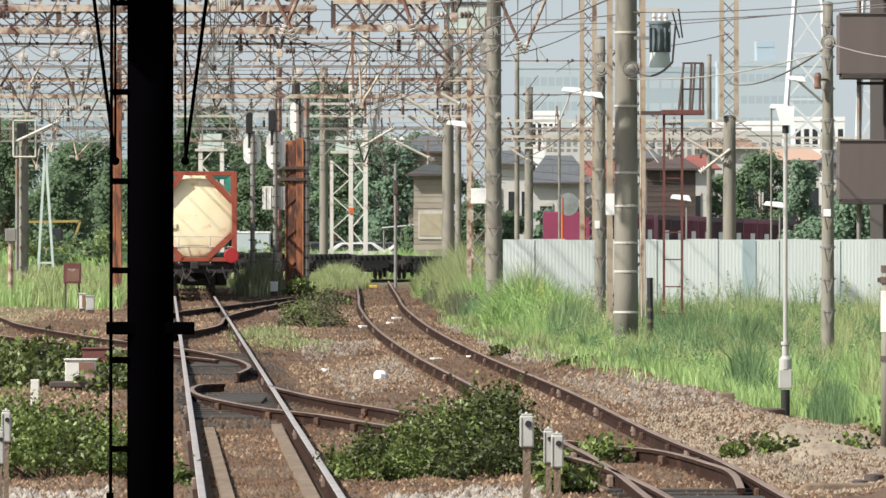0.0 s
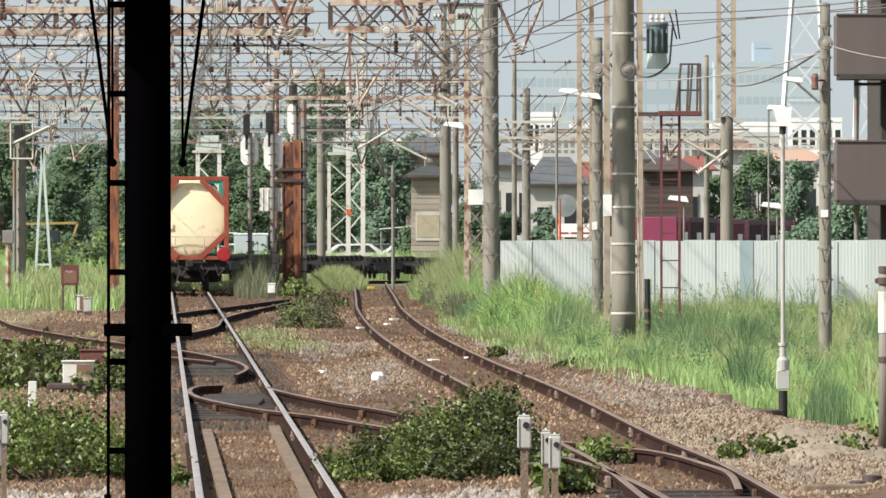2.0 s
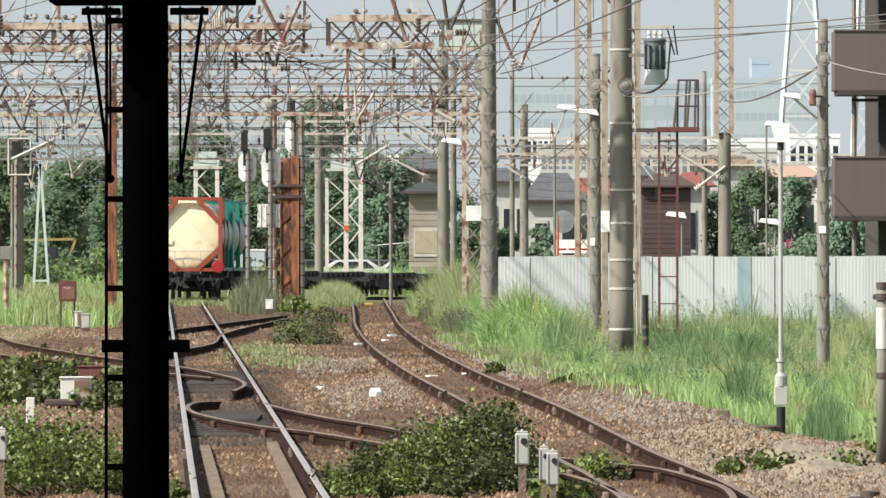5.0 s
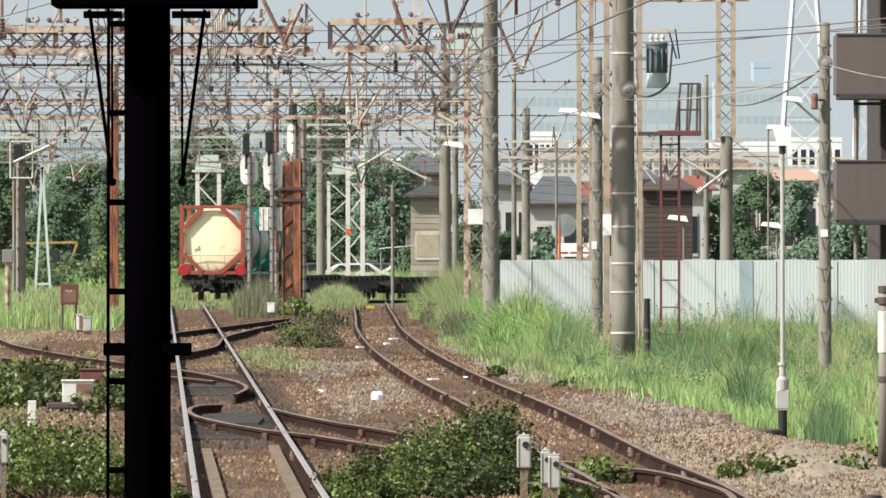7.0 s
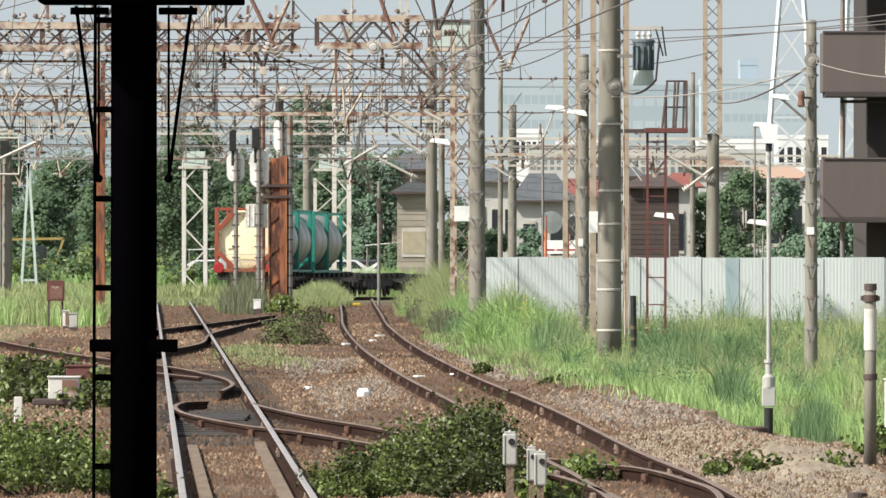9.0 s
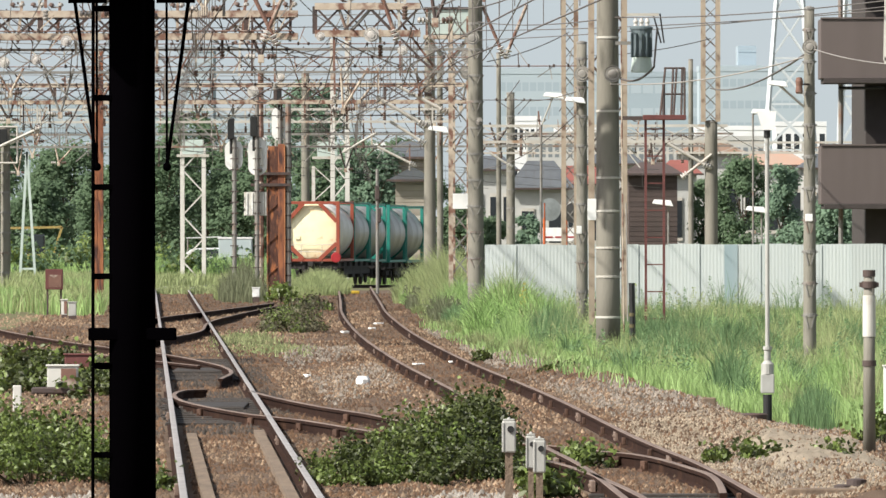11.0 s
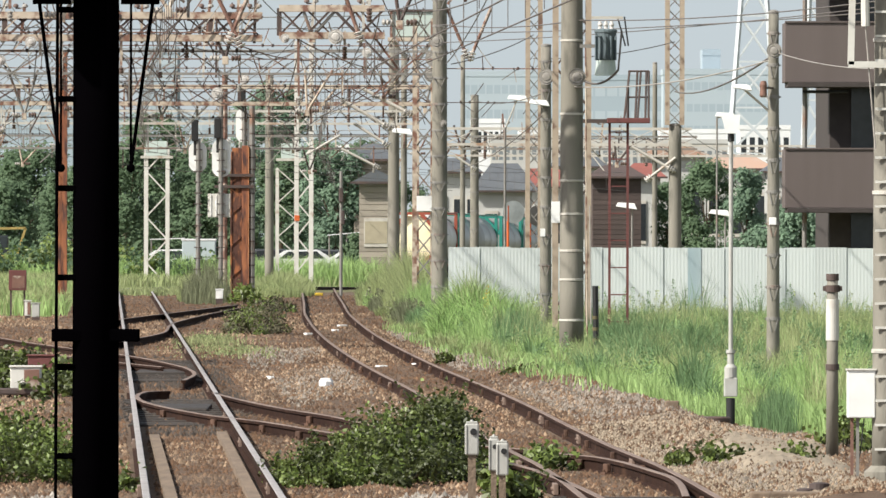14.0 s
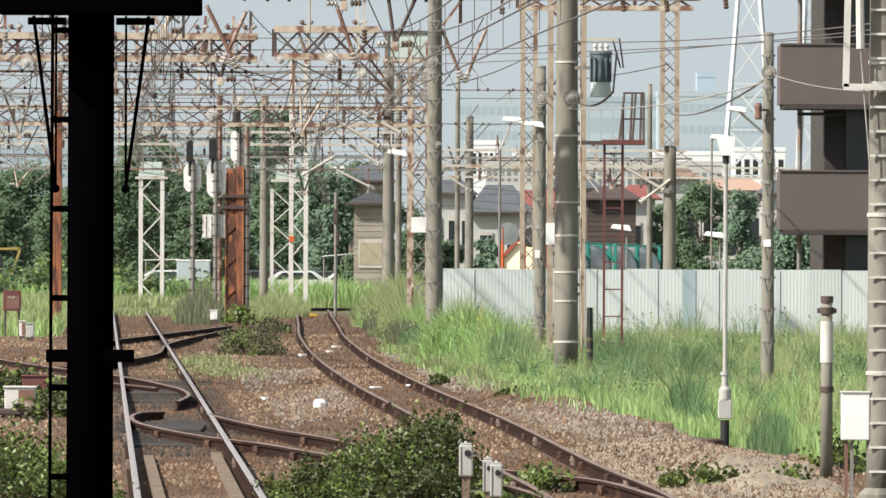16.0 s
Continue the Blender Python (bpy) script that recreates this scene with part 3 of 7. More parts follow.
def lattice_beam(name, x0, x1, y, z0, z1, chord, pitch, mat, label, group="gantry beams"):
    t = thing(name, x0, y, z0, label, "gantry beam", group)
    w, h = x1 - x0, z1 - z0
    for yy in (-0.2, 0.2):
        for z in (0, h):
            bm = bmesh.new()
            bar(bm, (0, yy, z), (w, yy, z), chord)
            part("chord", bm, mat, t)
        bm = bmesh.new()
        n = max(2, int(w / pitch))
        for k in range(n):
            a, b = (0, h) if k % 2 else (h, 0)
            bar(bm, (w * k / n, yy - 0.01, a), (w * (k + 1) / n, yy - 0.01, b), chord * 0.72, chord * 0.3)
            bar(bm, (w * k / n, yy + 0.03, b), (w * (k + 1) / n, yy + 0.03, a), min(chord * 0.5, 0.05), 0.03)
            if k % 4 == 0:
                bar(bm, (w * k / n, yy - 0.015, 0), (w * k / n, yy - 0.015, h), chord * 0.7, chord * 0.3)
        tagged(part("lacing", bm, STEEL_DARK if yy < 0 and mat == STEEL_CREAM else (mat if yy < 0 else STEEL_RUST), t), kind="stuff")
    return t


mast_front = concrete_mast(3.187, 192, 0.216, 0.157, 13.0, "thick concrete catenary mast with steel bands in the grass", bands=[0.598, 1.306, 1.808, 2.447, 3.027, 4.188, 5.467])
concrete_mast(3.347, 235, 0.126, 0.108, 6.11, "slender concrete pole with step irons beside the lattice mast", steps=0.62)
lattice_mast("lattice_mast", 3.685, 222, -0.2, 9.5, 0.66, 0.5, 0.114, 0.75, STEEL_OCHRE, "cream steel lattice mast with rust streaks", brace=0.09, lace=STEEL_DARK)
concrete_mast(1.208, 262, 0.195, 0.161, 9.5, "grey concrete catenary mast with step irons behind reeds", steps=0.62)
lattice_mast("lattice_mast", 0.905, 285, -0.2, 7.6, 0.467, 0.45, 0.117, 0.55, STEEL_CREAM, "cream and rusty steel lattice mast", lace=STEEL_GREY)
concrete_mast(0.184, 400, 0.225, 0.184, 9.032, "plain grey concrete mast under a platform")
concrete_mast(0.595, 430, 0.132, 0.11, 8.879, "thin far concrete mast beside a grey mast", base=-0.3)
concrete_mast(3.738, 480, 0.197, 0.172, 7.926, "thin far concrete pole with step irons", base=-0.5, steps=0.8)
lattice_mast("lattice_mast", 8.554, 330, 5.279, 10.5, 0.44, 0.4, 0.135, 0.42, STEEL_OCHRE, "ochre steel lattice head on a concrete mast", brace=0.06, lace=STEEL_GREY)
concrete_mast(8.571, 330, 0.203, 0.186, 5.296, "concrete lower mast carrying a lattice head")
lattice_mast("lattice_mast", 4.213, 320, -0.3, 10.0, 0.361, 0.4, 0.131, 0.42, STEEL_OCHRE, "tall ochre and rusty lattice mast behind the fence", brace=0.06, lace=STEEL_GREY)
concrete_mast(6.07, 174, 0.107, 0.08, 5.648, "slender concrete lamp pole with step irons and a label", steps=0.5)
concrete_mast(3.356, 500, 0.12, 0.1, 9.954, "thin far concrete pole with wires", base=-0.5)
concrete_mast(11.582, 480, 0.12, 0.1, 9.352, "thin far concrete pole with wires", base=-0.5)
concrete_mast(-12.544, 330, 0.152, 0.135, 5.144, "grey concrete mast with step irons among weeds", steps=0.6)
concrete_mast(-5.567, 515, 0.211, 0.185, 9.262, "plain grey concrete mast in the far grass", base=-0.7)
lattice_mast("lattice_mast", -3.996, 520, -0.8, 10.928, 0.693, 0.5, 0.21, 0.8, STEEL_WHITE, "pale painted steel lattice mast")
lattice_mast("lattice_mast", -4.832, 524, -0.8, 4.954, 0.913, 0.5, 0.161, 0.8, STEEL_WHITE, "pale low lattice tower with a small cap")
lattice_mast("lattice_mast", -10.922, 520, -0.6, 5.866, 1.012, 0.8, 0.186, 0.95, STEEL_WHITE, "pale steel lattice tower with a small platform")
lattice_mast("lattice_mast", -8.899, 300, -0.2, 7.0, 0.16, 0.3, 0.15, 0.5, RUST_COLUMN, "rust-stained lattice mast beside the ladder mast")


# ---- gantries over the tracks ----
def gantry(y, v0, v1, x0, x1, chord, mat, label, pitch=0.5):
    return lattice_beam("gantry_beam", x0, x1, y, v0, v1, chord, pitch, mat, label)


gantry(190, 6.582, 7.039, -10.162, 5.45, 0.12, STEEL_CREAM, "cream lattice gantry beam over the tracks")
gantry(215, 5.905, 6.345, -11.499, -2.467, 0.13, STEEL_CREAM, "cream and rusty lattice gantry beam")
gantry(218, 6.011, 6.547, -2.167, -0.08, 0.13, STEEL_CREAM, "cream and rusty lattice gantry beam")
gantry(280, 6.1, 6.674, -14.975, 1.234, 0.06, STEEL_GREY, "grey lattice gantry beam", 0.9)
gantry(330, 5.888, 6.395, -17.65, 1.285, 0.12, STEEL_CREAM, "weathered lattice gantry beam", 0.8)
gantry(400, 5.938, 6.389, -21.394, 0.943, 0.08, STEEL_PALE, "pale lattice gantry beam", 0.9)
gantry(440, 5.313, 5.809, -23.533, 12.307, 0.08, STEEL_GREY, "thin far lattice gantry beam", 1.1)
gantry(345, 4.797, 5.292, 1.697, 9.473, 0.08, STEEL_PALE, "pale lattice gantry beam beside the fence", 1.0)
gantry(480, 5.295, 5.737, 1.869, 22.525, 0.09, STEEL_PALE, "thin far lattice gantry beam", 1.2)
gantry(205, 6.712, 7.027, 2.478, 5.75, 0.09, STEEL_CREAM, "pale lattice cross-beam on the mast", 0.5)


# ---- corrugated fence ----
FENCE = material("galvanised_sheet", (0.56, 0.605, 0.59), 0.6, 0.0, second=(0.48, 0.535, 0.535), scale=1.1, stain=(0.40, 0.47, 0.485), stain_scale=0.6, stain_at=0.55, bump=0.05, stretch=(1, 1, 0.12), per_object=0.09)

FENCE_PATCH = material("blue_grey_sheet", (0.30, 0.39, 0.42), 0.6, second=(0.38, 0.46, 0.475), scale=1.5, bump=0.05, stretch=(1, 1, 0.15))


def fence():
    y = 267.0
    t = thing("sheet_fence", 0, y, -0.2, "pale corrugated steel sheet fence behind tall grass", "fence")
    bm = bmesh.new()
    n, w = 9, 0.76
    line = []
    for k in range(n):
        for q in range(6):
            line.append(((k + q / 6) * w / n, 0.0013 * (1 - math.cos(2 * math.pi * q / 6))))
    line.append((w, 0.0))
    top = 1.937
    ring = line + [(px, py + 0.0025) for px, py in reversed(line)]
    lo, hi = ([bm.verts.new((px, py, pz)) for px, py in ring] for pz in (0, top))
    for a in range(len(ring)):
        b = (a + 1) % len(ring)
        bm.faces.new((lo[a], lo[b], hi[b], hi[a]))
    m = len(line)
    for a in range(m - 1):
        bm.faces.new((hi[a], hi[a + 1], hi[2 * m - 2 - a], hi[2 * m - 1 - a]))
        bm.faces.new((lo[a], lo[a + 1], lo[2 * m - 2 - a], lo[2 * m - 1 - a]))
    me = mesh_of(bm, FENCE)
    x = 1.45
    k = 0
    while x < 22:
        ob = new("sheet", me)
        ob.parent = t
        ob.location = (x, 0.02 * (k % 2), 0.012 * math.sin(k * 2.3))
        x += w - 0.02
        k += 1
    bm = bmesh.new()
    box(bm, 7.41, -0.012, 0, 0.32, 0.006, top - 0.01, 0.001)
    part("patch_sheet", bm, FENCE_PATCH, t, "blue-grey patched strip of sheet")
    for i in range(9):
        bm = bmesh.new()
        rod(bm, (1.557 + i * 2.4, 0.08, 0), (1.557 + i * 2.4, 0.08, top - 0.03), 0.024)
        part("post", bm, STEEL_GREY, t)
    for z in (0.4, top - 0.3):
        bm = bmesh.new()
        rod(bm, (1.45, 0.06, z), (22, 0.06, z), 0.02)
        part("rail", bm, STEEL_GREY, t)


fence()

# ---- apartment house with balconies ----
BROWN_WALL = material("brown_balcony_panel", (0.122, 0.098, 0.092), 0.75, second=(0.10, 0.08, 0.074), scale=1.6, bump=0.05, stretch=(1, 1, 0.12))
# shade of the recesses and balcony undersides is put into this colour
SHADED_WALL = material("shaded_recess_wall", (0.055, 0.045, 0.042), 0.85)
GLASS_DARK = material("dark_window_glass", (0.03, 0.035, 0.04), 0.08)


def balcony_house():
    y = 278.0
    x0 = 9.969
    t = thing("balcony_house", x0, y, -0.2, "brown apartment house with solid balcony fronts", "apartment house")
    bm = bmesh.new()
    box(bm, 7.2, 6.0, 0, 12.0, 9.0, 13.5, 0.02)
    part("wall", bm, SHADED_WALL, t)
    for v0, v1 in ((362, 250), (140, 26), (-82, -196)):
        z0, z1 = 2.47 + (HORIZON_V - v0) * 278 * PIXEL_SLOPE, 2.47 + (HORIZON_V - v1) * 278 * PIXEL_SLOPE
        b = part("balcony", bmesh.new(), BROWN_WALL, t)
        bm = bmesh.new()
        box(bm, 6.0, -0.4, z0 + 0.12, 12.0, 0.14, z1 - z0 - 0.12, 0.012)
        box(bm, 0.07, 0.6, z0 + 0.12, 0.14, 1.86, z1 - z0 - 0.12, 0.012)
        part("front_panel", bm, BROWN_WALL, b)
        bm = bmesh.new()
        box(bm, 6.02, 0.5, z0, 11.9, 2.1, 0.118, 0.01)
        part("slab", bm, SHADED_WALL, b)
        bm = bmesh.new()
        bar(bm, (0.0, -0.41, z1 + 0.02), (12, -0.41, z1 + 0.02), 0.2, 0.04)
        part("coping", bm, BROWN_WALL, b)
    for k in range(4):
        for zf in (1.0, 4.2, 7.4):
            bm = bmesh.new()
            box(bm, 2.6 + k * 2.6, 1.46, zf, 1.7, 0.06, 1.9, 0.005)
            part("window", bm, GLASS_DARK, t)
    bm = bmesh.new()
    rod(bm, (0.55, 0.9, 0), (0.55, 0.9, 13.0), 0.06)
    part("downpipe", bm, STEEL_GREY, t)
    bm = bmesh.new()
    rod(bm, (0.45, -0.2, 5.845), (1.6, -0.2, 5.845), 0.04)
    part("drain_pipe", bm, BLACK_PART, t)


balcony_house()

# ---- train ----
RED_FRAME = material("red_container_frame", (0.31, 0.07, 0.038), 0.5, second=(0.25, 0.055, 0.035), scale=2.5, stain=(0.16, 0.05, 0.035), stain_scale=1.8, stain_at=0.62, bump=0.06)
TEAL_FRAME = material("teal_container_frame", (0.02, 0.23, 0.18), 0.5, second=(0.015, 0.17, 0.14), scale=2.5, bump=0.06)
CREAM_TANK = material("cream_tank_end", (0.93, 0.85, 0.60), 0.3, second=(0.90, 0.76, 0.48), scale=1.6, stain=(0.70, 0.48, 0.24), stain_scale=2.6, stain_at=0.57, bump=0.04)
STEEL_TANK = material("grey_tank_shell", (0.42, 0.42, 0.40), 0.42, 0.35, second=(0.32, 0.32, 0.31), scale=1.2, bump=0.04)
WHITE_TANK = material("white_tank_shell", (0.72, 0.71, 0.68), 0.45, second=(0.62, 0.60, 0.56), scale=1.3, bump=0.03)
UNDERFRAME = material("black_underframe", (0.022, 0.02, 0.02), 0.8, second=(0.04, 0.032, 0.028), scale=3)
MAGENTA = material("magenta_container", (0.205, 0.024, 0.07), 0.55, second=(0.165, 0.022, 0.06), scale=1.2, bump=0.05)
MAROON = material("dark_maroon_container", (0.07, 0.02, 0.035), 0.6, second=(0.05, 0.018, 0.03), scale=1.2, bump=0.05)
LAMP_RED = material("red_disc", (0.36, 0.02, 0.025), 0.45)


def flat_wagon(length, label, end_lamps=False):
    """A container flat wagon; the origin lies on the rail at its rear end, which is at y = 0, and it runs along +y."""
    t = thing("flat_wagon", 0, 0, 0, label, "rail wagon", "wagons of the freight train")
    bm = bmesh.new()
    for s in (-1, 1):
        bar(bm, (s * 0.95, 0.1, 0.86), (s * 0.95, length - 0.1, 0.86), 0.16, 0.28)
    box(bm, 0, length / 2, 0.72, 0.5, length - 0.4, 0.26)
    for k in range(9):
        box(bm, 0, 0.25 + (length - 0.5) * k / 8, 0.78, 2.3, 0.2, 0.2)
    part("underframe", bm, UNDERFRAME, t)
    # sills and tanks added so the underside is dark and solid
    for s in (-1, 1):
        bm = bmesh.new()
        bar(bm, (s * 0.9, 4.2, 0.6), (s * 0.9, length - 4.2, 0.6), 0.08, 0.34)
        part("side_sill", bm, UNDERFRAME, t)
    for q in (5.6, 8.4, 11.6):
        bm = bmesh.new()
        box(bm, 0.3, q, 0.28, 1.3, 1.0, 0.5, 0.05)
        part("brake_tank", bm, UNDERFRAME, t)
    for yb in (2.6, length - 2.6):
        b = thing("bogie", 0, yb, 0, "", "")
        for key in ("label", "category", "group"):
            if key in b:
                del b[key]
        b.parent = t
        bm = bmesh.new()
        for s in (-1, 1):
            box(bm, s * 0.72, 0, 0.42, 0.12, 2.5, 0.24, 0.02)
            for q in (-0.9, 0.9):
                box(bm, s * 0.78, q, 0.32, 0.16, 0.3, 0.3, 0.02)
        box(bm, 0, 0, 0.45, 1.5, 0.3, 0.3)
        part("bogie_frame", bm, UNDERFRAME, b)
        for q in (-0.9, 0.9):
            bm = bmesh.new()
            rod(bm, (-0.7, q, 0.43), (0.7, q, 0.43), 0.07)
            for s in (-1, 1):
                rod(bm, (s * 0.60, q, 0.43), (s * 0.50, q, 0.43), 0.43, None, 24)
            part("wheelset", bm, UNDERFRAME, b)
    bm = bmesh.new()
    box(bm, 0, -0.22, 0.78, 0.24, 0.5, 0.22, 0.03)
    rod(bm, (0.25, -0.05, 0.8), (0.45, -0.12, 0.35), 0.03)
    rod(bm, (-0.25, -0.05, 0.8), (-0.4, -0.12, 0.35), 0.03)
    box(bm, 0, 0.02, 0.68, 2.2, 0.1, 0.1)
    part("coupler", bm, UNDERFRAME, t)
    if end_lamps:
        bm = bmesh.new()
        for z in (1.42, 1.72):
            rod(bm, (-1.15, -0.06, z), (1.15, -0.06, z), 0.014)
        for s in (-1.15, -0.45, 0.45, 1.15):
            rod(bm, (s, -0.06, 0.95), (s, -0.06, 1.72), 0.014)
        part("handrail", bm, STEEL_PALE, t, "pale end handrail")
        for s in (-1, 1):
            bm = bmesh.new()
            lathe(bm, [(0.0, 0.0), (0.20, 0.0), (0.22, 0.02), (0.22, 0.05), (0.20, 0.06), (0.0, 0.06)], (s * 1.06, -0.12, 1.17), 24, (0, 1, 0))
            part("tail_disc", bm, LAMP_RED, t, "round red tail disc")
        for s in (-0.75, -0.35, 0.35, 0.8):
            bm = bmesh.new()
            wire_pts = [(s, -0.1, 0.85), (s + 0.1, -0.2, 0.5), (s + 0.28, -0.12, 0.75)]
            rod(bm, wire_pts[0], wire_pts[1], 0.02)
            rod(bm, wire_pts[1], wire_pts[2], 0.02)
            part("brake_hose", bm, UNDERFRAME, t)
    return t


def tank_container(frame_mat, shell_mat, end_mat, label):
    """A 6.06 m tank container; origin at the middle of its rear foot, running along +y."""
    L, W, H = 6.06, 2.438, 2.59
    t = thing("tank_container", 0, 0, 0, label, "tank container", "containers of the freight train")
    p = 0.15
    for yy in (p / 2, L - p / 2):
        for s in (-1, 1):
            bm = bmesh.new()
            box(bm, s * (W - p) / 2, yy, 0, p, p, H, 0.012)
            part("corner_post", bm, frame_mat, t)
        for z in (0.0, H - 0.12):
            bm = bmesh.new()
            box(bm, 0, yy, z, W - 2 * p, 0.12, 0.12, 0.01)
            part("cross_beam", bm, frame_mat, t)
        for s in (-1, 1):
            for za, zb in ((1.72, H - 0.10), (0.78, 0.10)):
                bm = bmesh.new()
                bar(bm, (s * 1.08, yy, za), (s * 0.36, yy, zb), 0.16, 0.16)
                part("corner_brace", bm, frame_mat, t)
    for s in (-1, 1):
        bm = bmesh.new()
        bar(bm, (s * (W / 2 - 0.05), p, 0.06), (s * (W / 2 - 0.05), L - p, 0.06), 0.1, 0.1)
        bar(bm, (s * (W / 2 - 0.05), p, H - 0.05), (s * (W / 2 - 0.05), L - p, H - 0.05), 0.06, 0.08)
        part("side_rail", bm, frame_mat, t)
    R, c = 1.215, 1.295
    bm = bmesh.new()
    lathe(bm, [(R, 0.30), (R, 2.0), (R + 0.012, 2.02), (R + 0.012, 2.1), (R, 2.12), (R, 4.0), (R + 0.012, 4.02), (R + 0.012, 4.1), (R, 4.12), (R, L - 0.30)], (0, 0, c), 48, (0, 1, 0))
    part("shell", bm, shell_mat, t, smooth=True)
    for y0, s in ((0.30, -1), (L - 0.30, 1)):
        bm = bmesh.new()
        prof = [(R * math.cos(a), 0.16 * math.sin(a)) for a in [math.pi / 2 * k / 10 for k in range(10)]] + [(0.02, 0.16)]
        lathe(bm, prof, (0, y0, c), 48, (0, s, 0))
        part("dished_end", bm, end_mat, t, smooth=True)
    bm = bmesh.new()
    box(bm, -0.62, 0.13, 0.95, 0.22, 0.03, 0.16, 0.01)
    part("manhole", bm, end_mat, t)
    bm = bmesh.new()
    box(bm, 0, L / 2, H - 0.10, 0.5, L - 0.6, 0.04)
    part("walkway", bm, STEEL_GREY, t)
    return t


def box_container(label, paint):
    L, W, H = 3.7, 2.4, 2.5
    t = thing("box_container", 0, 0, 0, label, "freight container", "containers of the freight train")
    bm = bmesh.new()
    box(bm, 0, L / 2, 0, W, L, H, 0.03)
    part("body", bm, paint, t)
    for s in (-1, 1):
        for k in range(11):
            bm = bmesh.new()
            box(bm, s * (W / 2 + 0.012), 0.3 + k * (L - 0.6) / 10, 0.25, 0.03, 0.09, H - 0.5)
            part("side_rib", bm, paint, t)
        bm = bmesh.new()
        box(bm, s * (W / 2 + 0.03), L * 0.62, 1.2, 0.02, 1.15, 0.5)
        part("white_panel", bm, WHITE, t, "white painted panel")
    return t


START = 316.0
WAY_Y = np.arange(START - 5, 900, 0.5)
WAY_X = track_a(WAY_Y)
WAY_S = np.concatenate([[0], np.cumsum(np.hypot(np.diff(WAY_X), np.diff(WAY_Y)))]) - 5


def on_line(s):
    """The place on the running line, s metres past y = 316."""
    return float(np.interp(s, WAY_S, WAY_X)), float(np.interp(s, WAY_S, WAY_Y))


def gone(t):
    """How far the gathering train has run after t seconds."""
    return 12.6 * t + 0.165 * t * t


TRAIN = []


def ride(ob, s, height):
    TRAIN.append((ob, s, height))


def train():
    s = 0.6
    wagon = flat_wagon(18.9, "black container flat wagon at the tail with red discs", True)
    ride(wagon, s, 0.0)
    red = tank_container(RED_FRAME, WHITE_TANK, CREAM_TANK, "tank container with red frame and cream dished end")
    teal = tank_container(TEAL_FRAME, STEEL_TANK, STEEL_TANK, "grey tank container in a teal frame")
    ride(red, s - 0.1, 1.0)
    ride(teal, s + 6.25, 1.0)
    ride(copy_thing(teal, pose(0, 0, 0)), s + 12.6, 1.0)
    plain = flat_wagon(18.9, "empty black container flat wagon")
    s += 19.9
    first = True
    kinds = [box_container("magenta freight container with a white panel", MAGENTA), box_container("dark maroon freight container with pale panels", MAROON)]
    k = 0
    while s < 310:
        w = plain if first else copy_thing(plain, pose(0, 0, 0))
        ride(w, s, 0.0)
        if first:
            ride(copy_thing(teal, pose(0, 0, 0)), s + 0.1, 1.0)
            ride(copy_thing(teal, pose(0, 0, 0)), s + 6.45, 1.0)
        loaded = s > 235
        if loaded:
            for j in range(5):
                b = kinds[1 if (k * 5 + j) % 4 in (1, 2) else 0]
                b = b if b not in [q[0] for q in TRAIN] else copy_thing(b, pose(0, 0, 0))
                ride(b, s + 0.1 + j * 3.76, 1.0)
            k += 1
        first = False
        s += 19.9


train()


def motions():
    for ob, s, height in TRAIN:
        rows = []
        for k in range(17):
            x, y = on_line(s + gone(k))
            x2, y2 = on_line(s + gone(k) + 5.0)
            yaw = math.degrees(math.atan2(-(x2 - x), y2 - y))
            rows.append((float(k), pose(x, y, height + fall(y), 0, 0, yaw)))
        walk(ob, rows)


# ---- plants ----
def blades(name, x, y, height, width, mat, label, lean=0.5, category="grass", heading=None):
    """Many bent grass blades, each rooted at x, y."""
    n = len(x)
    z = ground_height(x, y) - 0.02
    a = rng.random(n) * 6.283 if heading is None else heading
    h = height * (0.55 + 0.6 * rng.random(n))
    w = width * (0.6 + 0.7 * rng.random(n))
    l = lean * h * (0.2 + rng.random(n))
    dx, dy = np.cos(a), np.sin(a)
    b = rng.random(n) * 3.1416
    sx, sy = np.cos(b) * w * 0.5, np.sin(b) * w * 0.2
    root = np.stack([x, y, z], 1)
    side = np.stack([sx, sy, 0 * sx], 1)
    mid = root + np.stack([dx * l * 0.3, dy * l * 0.3, h * 0.55], 1)
    tip = root + np.stack([dx * l, dy * l, h * (1 - 0.12 * rng.random(n)) - 0.45 * l * l / h], 1)
    v = np.stack([root - side, root + side, mid + side * 0.9, mid - side * 0.9, tip], 1)
    f = np.array([(0, 1, 2), (0, 2, 3), (3, 2, 4)])[None] + 5 * np.arange(n)[:, None, None]
    return tagged(new(name, raw_mesh(name, v.reshape(-1, 3), f.reshape(-1, 3), mat)), label, category, kind="stuff")


def field(n, ylo, yhi, xlo, xhi, clump=0.0):
    y = ylo + (yhi - ylo) * rng.random(n)
    x = xlo(y) + (xhi(y) - xlo(y)) * rng.random(n)
    if clump:
        keep = (np.sin(x * 1.7 + 0.31 * y) + np.sin(0.23 * y - 2.3 * x) + 1.2 * rng.random(n)) > -clump
        x, y = x[keep], y[keep]
    return x, y


def patchy(x, y):
    return 0.75 + 0.28 * np.sin(1.3 * x + 0.11 * y) + 0.2 * np.sin(0.19 * y - 0.7 * x)


def tuft(cx, cy, rx, ry, n, h, w, mat, label, lean=0.45, power=1.6, name="reed_clump", category="reeds"):
    """A clump of reeds, tallest in the middle."""
    a, r = rng.random(n) * 6.283, np.sqrt(rng.random(n))
    x, y = cx + rx * r * np.cos(a), cy + ry * r * np.sin(a)
    return blades(name, x, y, h * (1.05 - 0.6 * r ** power), w, mat, label, lean, category)


